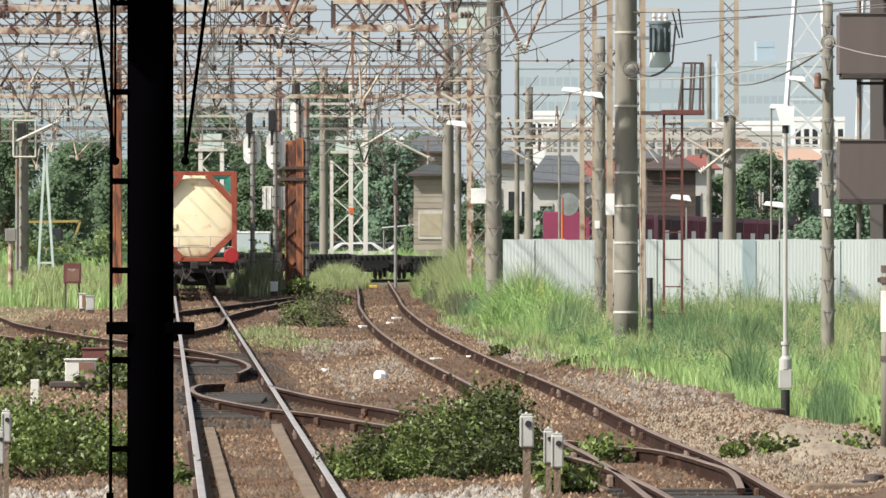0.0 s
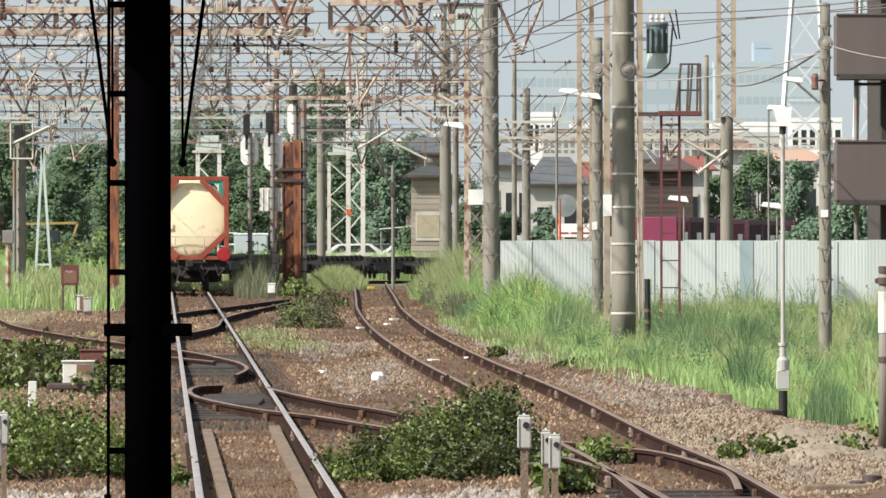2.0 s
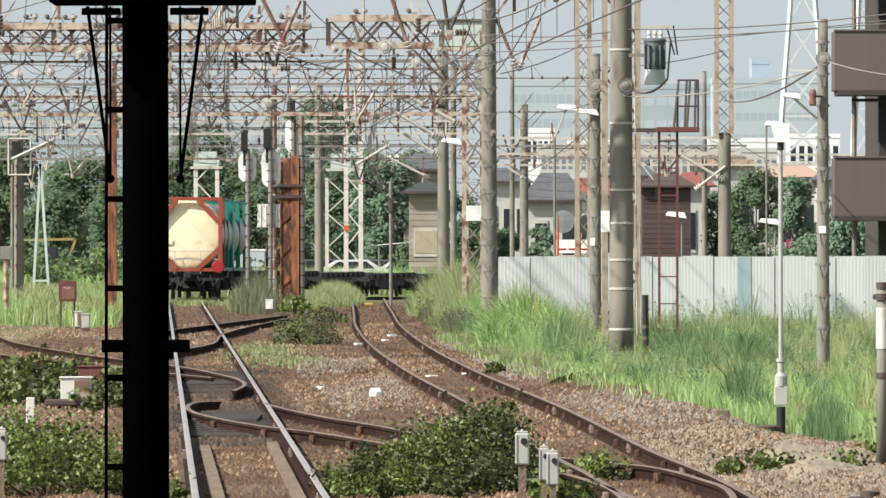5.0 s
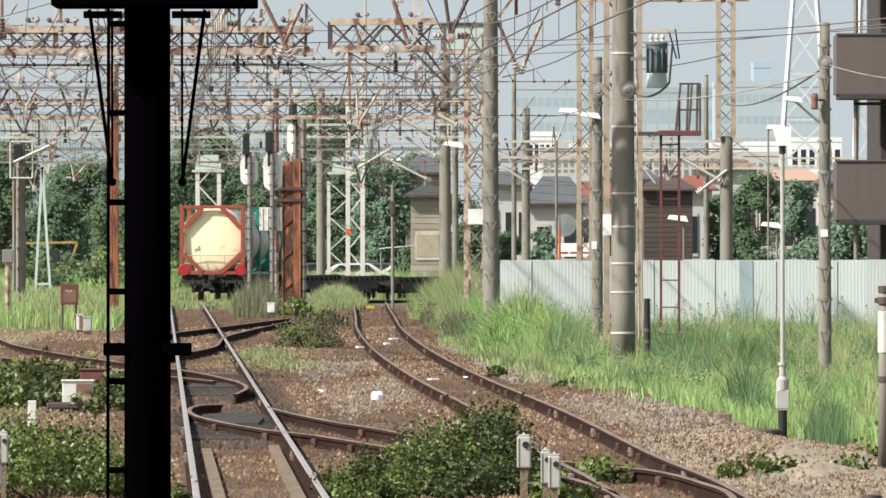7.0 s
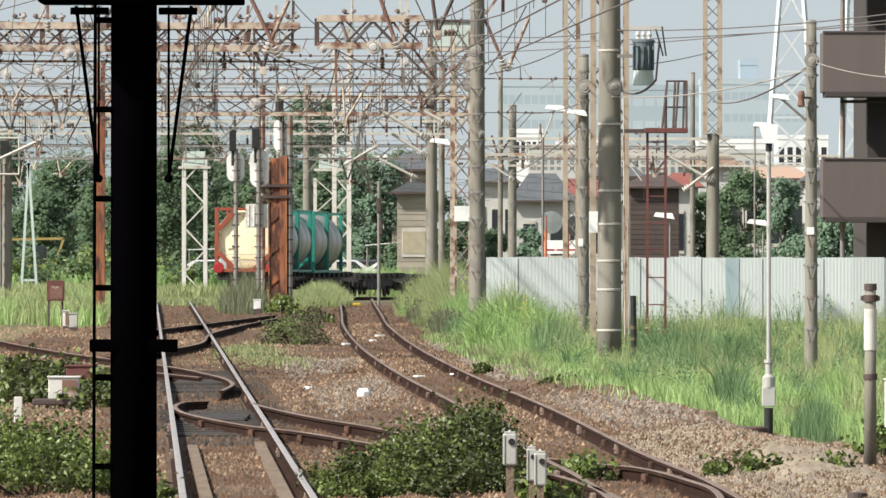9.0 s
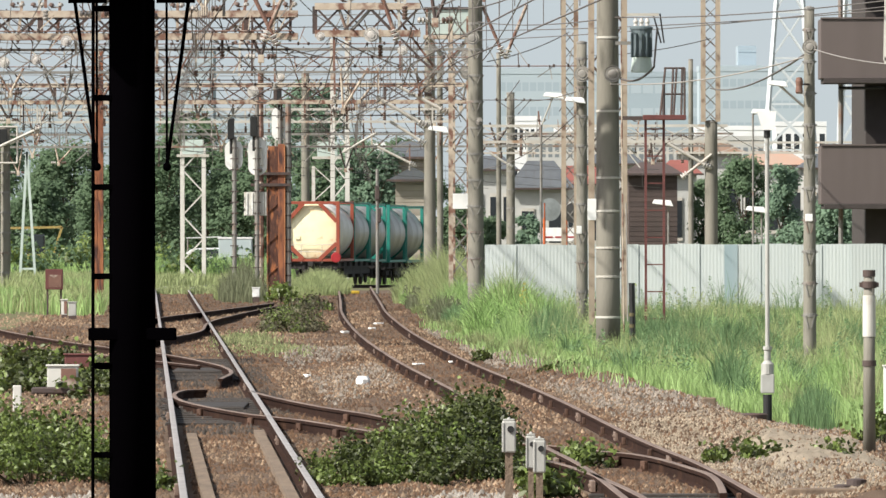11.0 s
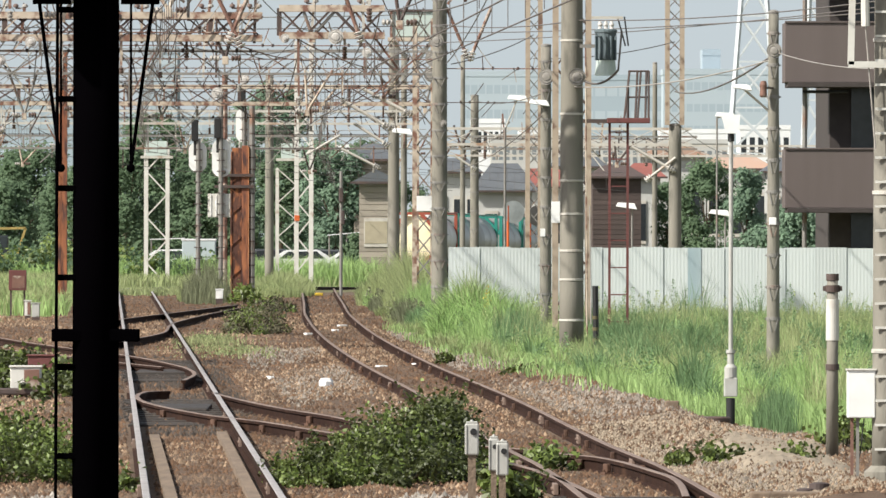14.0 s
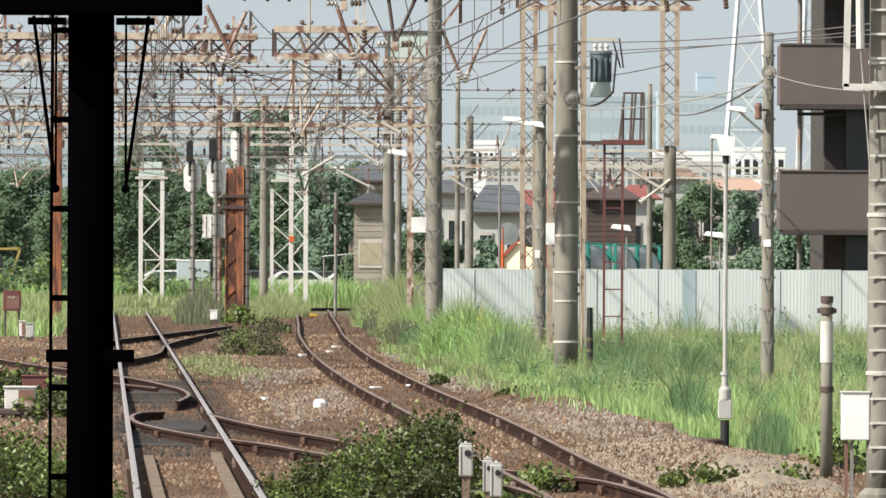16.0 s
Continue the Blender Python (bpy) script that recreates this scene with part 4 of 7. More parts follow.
x, y = field(95000, 124, 262, edge_right, lambda y: 0.047 * y + 1.2, 0.9)
blades("tall_grass", x, y, (0.34 + 0.0009 * (y - 118)) * patchy(x, y), 0.013, GRASS, "bright green tall grass between ballast and fence")
x, y = field(40000, 160, 262, lambda y: edge_right(y) + 1.2, lambda y: 0.047 * y + 1.2, 0.3)
blades("tall_grass", x, y, 0.58 * patchy(x, y), 0.013, DRY_GRASS, "yellow-green seeding grass in front of the fence")


def tussocks(m, ylo, yhi, xlo, xhi, per, h, w, mat, label, lean=0.85, spread=0.10):
    """Grass tussocks: blades fanning outward from each crown and bending over."""
    cy = ylo + (yhi - ylo) * rng.random(m)
    cx = xlo(cy) + (xhi(cy) - xlo(cy)) * rng.random(m)
    size = 0.55 + 0.9 * rng.random(m) ** 1.5
    i = np.repeat(np.arange(m), per)
    a = rng.random(m * per) * 6.283
    r = spread * size[i] * np.sqrt(rng.random(m * per))
    return blades("grass_tussocks", cx[i] + r * np.cos(a), cy[i] + 2.0 * r * np.sin(a), h * size[i], w, mat, label, lean, "grass", a)


def field_end(y):
    return 0.047 * y + 1.0


tussocks(420, 134, 190, lambda y: edge_right(y) + 0.15, field_end, 70, 0.36, 0.011, GRASS, "bright green low tussocks at the front of the field")
tussocks(300, 185, 262, lambda y: edge_right(y) + 0.2, field_end, 90, 0.50, 0.013, GRASS, "bright green tussocks across the field")
tussocks(150, 180, 236, lambda y: 3.6 + 0 * y, lambda y: 5.8 + 0 * y, 110, 0.58, 0.013, DARK_GRASS, "dark blue-green feathery tussocks behind the thick mast", 0.6)
tussocks(150, 160, 240, lambda y: edge_right(y) + 0.5, field_end, 55, 0.46, 0.012, DRY_GRASS, "straw-coloured tussocks mixed into the green")
tussocks(160, 222, 262, lambda y: 5.6 + 0 * y, field_end, 80, 0.55, 0.013, DRY_GRASS, "straw-tipped tussocks before the fence")
tussocks(60, 150, 215, lambda y: edge_right(y) + 0.1, field_end, 70, 0.48, 0.012, DARK_GRASS, "darker tussocks scattered in the field", 0.6)
tussocks(60, 236, 262, lambda y: edge_right(y) + 0.6, field_end, 26, 1.05, 0.012, DARK_GRASS, "tall thin weed stalks in front of the fence", 0.4, 0.16)
tussocks(70, 175, 300, lambda y: edge_right(y) - 0.25, lambda y: edge_right(y) + 0.25, 50, 0.30, 0.014, DRY_GRASS, "ragged tufts along the ballast edge")
for k in range(46):
    yy = 135 + 118 * rng.random()
    xx = edge_right(yy) + 0.5 + rng.random() * (0.046 * yy - edge_right(yy))
    kind = k % 3
    tuft(float(xx), yy, 0.25 + 0.4 * rng.random(), 2.5, 420, (0.8, 0.85, 0.8)[kind] * (0.7 + 0.6 * rng.random()), 0.014, (GRASS, DARK_GRASS, DRY_GRASS)[kind], ("bright green grass tuft", "dark green weed tuft", "straw-coloured seeding grass tuft")[kind] + " in the field", 0.5, 1.6, "grass_tuft", "grass")
x, y = field(9000, 205, 258, lambda y: edge_right(y) + 0.8, lambda y: 0.047 * y + 1.2, 0.1)
blades("seed_stalks", x, y, 0.95 * patchy(x, y), 0.010, DRY_GRASS, "thin straw-coloured seed stalks above the grass", 0.35)
x, y = field(30000, 236, 265, lambda y: edge_right(y) + 0.1, lambda y: 0.047 * y + 1.2, 0.2)
blades("tall_grass", x, y, 0.48, 0.018, DARK_GRASS, "darker tall grass at the foot of the fence")


tuft(1.841, 238, 0.85, 9, 4600, 1.35, 0.03, REED, "bright green reed clump beside the concrete mast", 0.8)
tuft(1.80, 240, 0.8, 8, 900, 1.75, 0.016, DRY_GRASS, "thin straw stalks above the reeds", 0.3)
tuft(1.9, 233, 0.8, 6, 2600, 0.75, 0.024, DARK_GRASS, "darker leaves at the foot of the reeds", 0.6)
tuft(2.348, 228, 0.6, 7, 2800, 1.15, 0.028, REED, "bright green reed clump in the field", 0.8)
tuft(1.241, 232, 0.42, 6, 1300, 0.95, 0.026, REED, "green reed clump at the ballast edge", 0.8)
tuft(2.489, 215, 0.6, 7, 2470, 1.0, 0.0143, DARK_GRASS, "dark green weed clump at the mast foot", 0.3)
tuft(0.42, 268, 0.30, 6, 1300, 0.85, 0.018, DRY_WEED, "dark weed clump beside the side track", 0.4)
tuft(0.75, 262, 0.35, 8, 1500, 0.6, 0.017, DARK_GRASS, "low green weeds beside the side track", 0.6)
tuft(0.70, 322, 0.45, 12, 6500, 1.95, 0.018, DRY_GRASS, "yellowing tall grass on top of the bank")
tuft(0.22, 326, 0.36, 10, 4200, 1.6, 0.018, DRY_GRASS, "yellowing grass on the slope of the bank")
tuft(-0.28, 330, 0.32, 9, 3200, 1.25, 0.018, DRY_GRASS, "shorter yellowing grass on the slope of the bank")
tuft(-0.70, 334, 0.26, 8, 1900, 0.85, 0.018, DRY_GRASS, "low yellowing grass at the end of the bank")
tuft(-0.05, 312, 0.5, 8, 2200, 0.6, 0.02, DRY_WEED, "sparse dark weeds at the foot of the bank", 0.5)
tuft(0.707, 300, 0.8, 14, 7600, 1.45, 0.0176, DRY_GRASS, "yellow-green tall grass on the bank")
tuft(-0.372, 330, 0.4, 10, 4180, 0.7, 0.0165, GRASS, "low green grass on the bank")
tuft(0.93, 275, 0.7, 9, 5700, 1.1, 0.0165, GRASS, "green grass under the lattice mast")
tuft(-3.535, 375, 1.0, 10, 8550, 0.95, 0.022, DRY_GRASS, "pale green grass mound before the far tracks")
tuft(-5.691, 345, 0.75, 9, 1500, 1.5, 0.02, DRY_WEED, "dark dry weeds at the foot of the rusty column", 0.3)
tuft(-6.384, 352, 0.35, 6, 1710, 0.9, 0.0165, DRY_GRASS, "yellowing weeds beside the line")
tuft(4.637, 131, 0.3, 2.2, 1710, 0.62, 0.0088, DARK_GRASS, "dark feathery weed at the pole foot", 0.25)
tuft(2.822, 196, 0.6, 4, 3420, 0.4, 0.011, GRASS, "grass round the thick mast")
tuft(4.262, 205, 0.9, 5, 5700, 0.6, 0.0121, DARK_GRASS, "dark grass round the ladder foot", 0.3)
x, y = field(24000, 294, 385, lambda y: -0.0415 * y - 1.5, lambda y: np.minimum(track_a(y) - 2.0, -0.029 * y + 0.6), 0.7)
blades("tall_grass", x, y, 0.85 * patchy(x, y), 0.034, DRY_GRASS, "pale green tall grass beyond the diverging track")
x, y = field(16000, 292, 385, lambda y: -0.0415 * y - 1.5, lambda y: np.minimum(track_a(y) - 2.0, -0.029 * y + 0.6), 0.2)
blades("tall_grass", x, y, 0.7, 0.034, GRASS, "green tall grass beyond the diverging track")
x, y = field(16000, 405, 560, lambda y: -0.0415 * y - 1.0, lambda y: track_a(y) - 2.2, 0.9)
blades("tall_grass", x, y, 0.8, 0.05, DRY_GRASS, "pale far meadow grass along the curve")
x, y = field(9000, 376, 386, lambda y: -0.0122 * y, lambda y: -0.0085 * y, 0.3)
blades("tall_grass", x, y, 1.0 * patchy(x, y), 0.035, DRY_GRASS, "pale seeding grass clump where the side track ends")
x, y = field(16000, 535, 556, lambda y: -0.0085 * y, lambda y: 0.001 * y, 0.5)
blades("tall_grass", x, y, 1.1 * patchy(x, y), 0.05, GRASS, "bright green bank beyond the curving track")
x = np.concatenate([rng.normal(-3.35, 0.42, 1500), rng.normal(-3.75, 0.3, 900), rng.normal(-2.75, 0.35, 500)])
y = np.concatenate([rng.normal(214, 5, 1500), rng.normal(231, 7, 900), rng.normal(208, 4, 500)])
blades("low_grass", x, y, 0.14 * patchy(x, y), 0.022, DRY_GRASS, "low thin grass between the tracks")
x, y = field(1500, 150, 260, lambda y: edge_right(y) - 0.6, lambda y: edge_right(y) + 0.1, 0.2)
blades("low_grass", x, y, 0.22, 0.02, GRASS, "sparse low grass along the ballast edge")


def leaf_mesh(name, centres, normals, size, mat, plain=False):
    """Folded leaves with pointed tips; plain ones have two faces each."""
    n = len(centres)
    nrm = normals / np.linalg.norm(normals, axis=1, keepdims=True)
    ref = rng.normal(size=(n, 3))
    u = np.cross(nrm, ref)
    u /= np.linalg.norm(u, axis=1, keepdims=True)
    w = np.cross(nrm, u)
    s = (size * (0.55 + 0.8 * rng.random(n)))[:, None]
    droop = nrm * s * 0.18
    if plain:
        v = np.stack([centres - u * s * 0.5, centres + w * s * 0.38 - droop, centres + u * s * 0.6 - droop * 0.6, centres - w * s * 0.38 - droop], 1)
        f = np.array([(0, 1, 2), (0, 2, 3)])[None] + 4 * np.arange(n)[:, None, None]
        return raw_mesh(name, v.reshape(-1, 3), f.reshape(-1, 3), mat)
    v = np.stack([centres - u * s * 0.5, centres + w * s * 0.36 - droop, centres + w * s * 0.2 + u * s * 0.3 - droop * 0.6, centres + u * s * 0.62 - droop,
                  centres - w * s * 0.2 + u * s * 0.3 - droop * 0.6, centres - w * s * 0.36 - droop], 1)
    f = np.array([(0, 1, 2), (0, 2, 3), (0, 3, 4), (0, 4, 5)])[None] + 6 * np.arange(n)[:, None, None]
    return raw_mesh(name, v.reshape(-1, 3), f.reshape(-1, 3), mat)


def lobed_points(lobes, n, shell=0.55):
    """Points in the outer part of many ellipsoids, with outward directions."""
    k = rng.integers(0, len(lobes), n)
    L = np.array(lobes)[k]
    d = rng.normal(size=(n, 3))
    d /= np.linalg.norm(d, axis=1, keepdims=True)
    r = (1 - shell * rng.random(n) ** 1.5)[:, None]
    return L[:, :3] + d * L[:, 3:6] * r, d


DARK_SHRUB = material("dry_dark_shrub", (0.095, 0.10, 0.055), 0.7, second=(0.13, 0.10, 0.06), scale=2.0, island=0.5, bump=0, through_light=0.2)


def bush(x, y, w, depth, h, n, size, label, lobes=26, light=0.25, mat=LEAF):
    """A ragged spreading bush: clumps of leaves of uneven size, loose shoots and a tangle of stems."""
    t = thing("bush", x, y, -0.15, label, "bush", "leafy bushes")
    L, pale = [], []
    for k in range(lobes):
        a, r = rng.random() * 6.283, rng.random() ** 0.6
        px, py = w * 0.5 * r * math.cos(a), depth * 0.5 * r * math.sin(a)
        top = h * (1 - 0.72 * r * r) * (0.55 + 0.5 * rng.random())
        s = (0.10 * h + 0.05 * w) * (0.5 + 1.1 * rng.random())
        L.append((px, py, max(0.03, top - s * 0.6), s * 1.1, s * 1.5, s * 0.75))
        # lit side put into the colour: left clumps get more pale leaves
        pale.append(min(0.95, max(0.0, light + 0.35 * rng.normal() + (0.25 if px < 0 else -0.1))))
    m = int(n * 0.72)
    k = rng.integers(0, len(L), m)
    A = np.array(L)[k]
    d = rng.normal(size=(m, 3))
    d /= np.linalg.norm(d, axis=1, keepdims=True)
    p = A[:, :3] + d * A[:, 3:6] * (1 - 0.4 * rng.random((m, 1)) ** 2) + rng.normal(size=(m, 3)) * size * 0.5
    q = rng.integers(0, len(L), (n - m) // 9)
    B = np.array(L)[q]
    e = rng.normal(size=(len(q), 3)) * np.array([0.8, 0.6, 0.4]) + np.array([0, -0.2, 0.8])
    e /= np.linalg.norm(e, axis=1, keepdims=True)
    root = B[:, :3] + e * B[:, 3:6] * 0.7
    reach = (0.08 + 0.22 * h * rng.random(len(q)))[:, None]
    for j in range(9):
        p = np.concatenate([p, root + e * reach * (j + 1) / 6 + rng.normal(size=root.shape) * size * 0.55])
        d = np.concatenate([d, rng.normal(size=root.shape) + e * 0.6])
        k = np.concatenate([k, q])
    n = len(p)
    p[:, 2] = np.abs(p[:, 2])
    nn = d + 0.7 * rng.normal(size=d.shape) + np.array([0, -0.25, 0.4])
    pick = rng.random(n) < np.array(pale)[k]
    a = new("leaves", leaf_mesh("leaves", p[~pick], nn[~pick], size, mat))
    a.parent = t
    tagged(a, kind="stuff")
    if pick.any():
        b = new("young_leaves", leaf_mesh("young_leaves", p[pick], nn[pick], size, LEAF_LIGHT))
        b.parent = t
        tagged(b, "paler leaves, more of them on the sunlit left", kind="stuff")
    bm = bmesh.new()
    for c in range(20):
        g = L[c % len(L)]
        rod(bm, (g[0] * 0.3, g[1] * 0.3, -0.02), (g[0], g[1], g[2] + g[5] * 0.5), 0.012, 0.004, 5)
    tagged(part("stem_tangle", bm, STEM, t), kind="stuff")
    return t


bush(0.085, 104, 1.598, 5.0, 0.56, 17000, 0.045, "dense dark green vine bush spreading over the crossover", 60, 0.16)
# shaded right half of the bush: hardly any pale leaves
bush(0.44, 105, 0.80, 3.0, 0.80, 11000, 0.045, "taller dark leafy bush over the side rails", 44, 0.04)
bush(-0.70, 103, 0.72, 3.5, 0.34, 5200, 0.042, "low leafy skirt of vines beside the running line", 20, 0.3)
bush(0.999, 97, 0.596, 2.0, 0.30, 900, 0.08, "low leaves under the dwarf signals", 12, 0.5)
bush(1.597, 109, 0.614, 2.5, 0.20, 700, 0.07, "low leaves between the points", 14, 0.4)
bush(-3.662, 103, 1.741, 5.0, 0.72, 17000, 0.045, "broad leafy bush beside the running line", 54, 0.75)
bush(-6.231, 168, 2.84, 26.0, 0.50, 8000, 0.085, "creeping vines covering the ground by the cabinets", 60, 0.18)
bush(-4.91, 160, 0.984, 12.0, 0.3, 1400, 0.09, "dark creeping leaves behind the cabinets", 18, 0.2)
bush(-2.888, 243, 1.432, 6.0, 0.68, 8000, 0.05, "dark ragged shrub between the tracks", 60, 0.12, DARK_SHRUB)
bush(-3.12, 306, 1.411, 5.0, 0.35, 1200, 0.09, "low weeds where the branch rails vanish", 18, 0.1, DARK_SHRUB)
bush(-4.433, 338, 0.866, 4.0, 0.5, 1000, 0.12, "bright green shrub at the foot of the column", 14, 0.95, LEAF_LIGHT)
bush(3.418, 111, 0.512, 1.6, 0.20, 600, 0.06, "low bright leaves at the ballast edge", 12, 0.6)
bush(4.035, 110, 0.507, 1.6, 0.2, 600, 0.06, "low leaves at the gravel edge", 12, 0.4)
bush(2.934, 111, 0.284, 1.2, 0.14, 250, 0.06, "small leaves beside the point blades", 8, 0.4)
bush(2.035, 172, 0.617, 3.0, 0.2, 500, 0.08, "low weeds on the ballast shoulder", 10, 0.3)
bush(4.872, 118, 0.544, 4.0, 0.35, 800, 0.07, "green leaves at the post foot", 12, 0.6)
bush(-2.377, 100, 0.35, 2.0, 0.12, 260, 0.06, "small weeds along the rail", 8, 0.3)
bush(1.043, 192, 0.35, 2.0, 0.16, 200, 0.07, "small green weed on the ballast", 6, 0.3)


def leafy_weeds(m, ylo, yhi, xlo, xhi, h, mat, leaf, per, label):
    """Upright weeds: small leaves scattered up each stalk."""
    y = ylo + (yhi - ylo) * rng.random(m)
    x = xlo(y) + (xhi(y) - xlo(y)) * rng.random(m)
    g = ground_height(x, y)
    i = np.repeat(np.arange(m), per)
    up = rng.random(m * per) ** 0.8
    tall = h * (0.6 + 0.6 * rng.random(m))
    p = np.stack([x[i] + 0.10 * rng.normal(size=m * per) * (1.15 - up), y[i] + 0.15 * rng.normal(size=m * per), g[i] + tall[i] * up], 1)
    return tagged(new("weeds", leaf_mesh("weeds", p, rng.normal(size=p.shape) + np.array([0, -0.4, 0.6]), leaf, mat)), label, "weeds", kind="stuff")


leafy_weeds(150, 150, 262, lambda y: edge_right(y) + 0.3, lambda y: 0.047 * y + 1.0, 0.6, DARK_GRASS, 0.035, 120, "dark leafy weeds standing in the grass")
leafy_weeds(26, 238, 262, lambda y: 4.0 + 0 * y, lambda y: 9.5 + 0 * y, 1.0, DARK_GRASS, 0.03, 110, "tall leafy weeds before the sheet fence")
leafy_weeds(90, 200, 262, lambda y: edge_right(y) + 0.5, lambda y: 0.047 * y + 1.0, 0.85, DRY_GRASS, 0.035, 90, "pale seed heads over the grass")
leafy_weeds(60, 262, 345, lambda y: edge_right(y) - 0.2, lambda y: edge_right(y) + 1.2, 0.55, DRY_WEED, 0.055, 110, "dark leafy weeds on the bank")
YELLOW_LEAF = material("yellowed_leaf", (0.62, 0.46, 0.06), 0.6, second=(0.48, 0.40, 0.08), scale=3, island=0.3, bump=0, through_light=0.3)
leafy_weeds(4, 231, 233, lambda y: 2.0 + 0 * y, lambda y: 2.2 + 0 * y, 0.95, YELLOW_LEAF, 0.035, 45, "yellowed leaves among the reeds")


def tree(x, y, base, w, h, n, size, mat, label, trunk_h=0.3):
    t = thing("tree", x, y, base, label, "tree", "trees behind the yard")
    bm = bmesh.new()
    rod(bm, (0, 0, -0.5), (0.1, 0, h * 0.55), 0.02 * h + 0.06, 0.06, 8)
    L = []
    for k in range(46):
        a, r = rng.random() * 6.283, rng.random() ** 0.5
        zz = h * (trunk_h + (0.92 - trunk_h) * rng.random())
        wide = math.sqrt(max(0.05, 1 - ((zz / h - 0.45) / 0.58) ** 2))
        q = (w * 0.42 * r * wide * math.cos(a), w * 0.42 * r * wide * math.sin(a), zz)
        s = w * (0.10 + 0.10 * rng.random())
        L.append((*q, s, s, s * 0.8))
        if k % 4 == 0:
            rod(bm, (0.05, 0, h * (0.25 + 0.3 * rng.random())), q, 0.05, 0.02, 5)
    part("trunk", bm, BARK, t)
    p, d = lobed_points(L, n, 1.0)
    p = p + rng.normal(size=p.shape) * 0.045 * w
    c = new("crown", leaf_mesh("crown", p, d + 0.28 * rng.normal(size=d.shape) + np.array([0, -0.5, 0.9]), size, mat, True))
    c.parent = t
    tagged(c, kind="stuff")
    return t


for u, top, wide, dist, m in ((-90, 190, 190, 600, TREE_LEAF), (10, 205, 150, 585, TREE_LEAF), (100, 300, 120, 560, TREE_LEAF), (150, 232, 150, 590, TREE_LEAF), (235, 270, 130, 575, TREE_LEAF), (320, 195, 130, 600, TREE_LEAF), (400, 240, 120, 610, TREE_LEAF),
                              (455, 290, 110, 600, TREE_LEAF), (575, 100, 95, 660, HAZED_LEAF), (520, 260, 90, 610, TREE_LEAF), (690, 232, 120, 600, HAZED_LEAF), (600, 118, 80, 665, HAZED_LEAF), (545, 150, 90, 655, HAZED_LEAF), (-40, 165, 150, 640, TREE_LEAF), (360, 170, 120, 645, TREE_LEAF), (445, 200, 110, 640, TREE_LEAF), (745, 215, 80, 650, TREE_LEAF), (30, 175, 90, 645, HAZED_LEAF), (1345, 252, 105, 665, TREE_LEAF), (1290, 300, 70, 670, TREE_LEAF),
                              (1420, 262, 80, 470, HAZED_LEAF), (1500, 350, 120, 420, HAZED_LEAF), (1580, 360, 110, 420, HAZED_LEAF), (965, 365, 50, 605, HAZED_LEAF), (735, 395, 60, 570, TREE_LEAF), (625, 235, 85, 640, HAZED_LEAF), (655, 215, 90, 650, HAZED_LEAF), (715, 250, 60, 620, HAZED_LEAF), (592, 250, 80, 630, TREE_LEAF), (820, 300, 70, 680, TREE_LEAF), (850, 345, 70, 600, TREE_LEAF), (905, 370, 60, 610, TREE_LEAF)):
    k = dist * PIXEL_SLOPE
    base = fall(dist) - 0.2
    tree((u - MID_U) * k, dist, base, wide * k * 1.15, 2.27 + (HORIZON_V - top) * k - base, int(5000 + wide * 80), 0.19 if dist > 500 else 0.15, m, "broad green tree behind the yard" if m == TREE_LEAF else "dark green tree behind the yard", 0.12)
for u in range(-120, 470, 62):
    bush((u - MID_U) * 520 * PIXEL_SLOPE, 520 + (u % 5) * 3, 3.0, 3.0, 1.6 + 0.5 * math.sin(u), 700, 0.2, "green hedge shrub at the far edge of the meadow", 14, 0.3, TREE_LEAF)
x, y = field(5000, 374, 402, lambda y: track_a(y) - 2.2, lambda y: track_a(y) + 2.4, 0.9)
blades("low_grass", x, y, 0.26, 0.04, DRY_GRASS, "low grass growing through the far running line")
x, y = field(16000, 522, 545, lambda y: -0.0415 * y, lambda y: 0.0 * y - 0.5, 0.9)
blades("tall_grass", x, y, 1.75, 0.05, GRASS, "green tall grass before the parked cars")


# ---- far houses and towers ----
# distance haze is put into these two pale bluish colours
HAZED_WALL = material("hazed_pale_wall", (0.40, 0.47, 0.515), 0.9, second=(0.37, 0.44, 0.485), scale=0.05, bump=0)
HAZED_BLUE = material("hazed_blue_grey", (0.335, 0.405, 0.455), 0.9, second=(0.31, 0.38, 0.43), scale=0.05, bump=0)
FAR_GLASS = material("dull_far_glass", (0.20, 0.225, 0.24), 0.4, bump=0)
PLASTER = material("pale_plaster", (0.50, 0.50, 0.48), 0.9, second=(0.42, 0.42, 0.40), scale=0.6, bump=0.1)
BEIGE_BOARD = material("beige_boards", (0.30, 0.26, 0.205), 0.85, second=(0.24, 0.205, 0.16), scale=0.8, bump=0.1)
# board colour raised to include the paleness of distance haze
BOARD_PIECE = material("hazed_lap_board", (0.36, 0.32, 0.265), 0.85, second=(0.28, 0.245, 0.20), scale=1.5, bump=0.1, stretch=(0.3, 1, 1), per_object=0.16)
BROWN_PIECE = material("dark_brown_board", (0.085, 0.062, 0.056), 0.8, second=(0.062, 0.047, 0.042), scale=1.2, bump=0.15, per_object=0.2)
ROOF_GREY = material("slate_roof", (0.105, 0.115, 0.125), 0.7, second=(0.08, 0.088, 0.1), scale=1.5, bump=0.3)
TOWN_WHITE = material("white_town_render", (0.78, 0.79, 0.79), 0.85, second=(0.64, 0.66, 0.67), scale=0.5, bump=0.05)
ROOF_RED = material("red_tile_roof", (0.26, 0.085, 0.07), 0.8, second=(0.2, 0.07, 0.055), scale=1.5, bump=0.3)
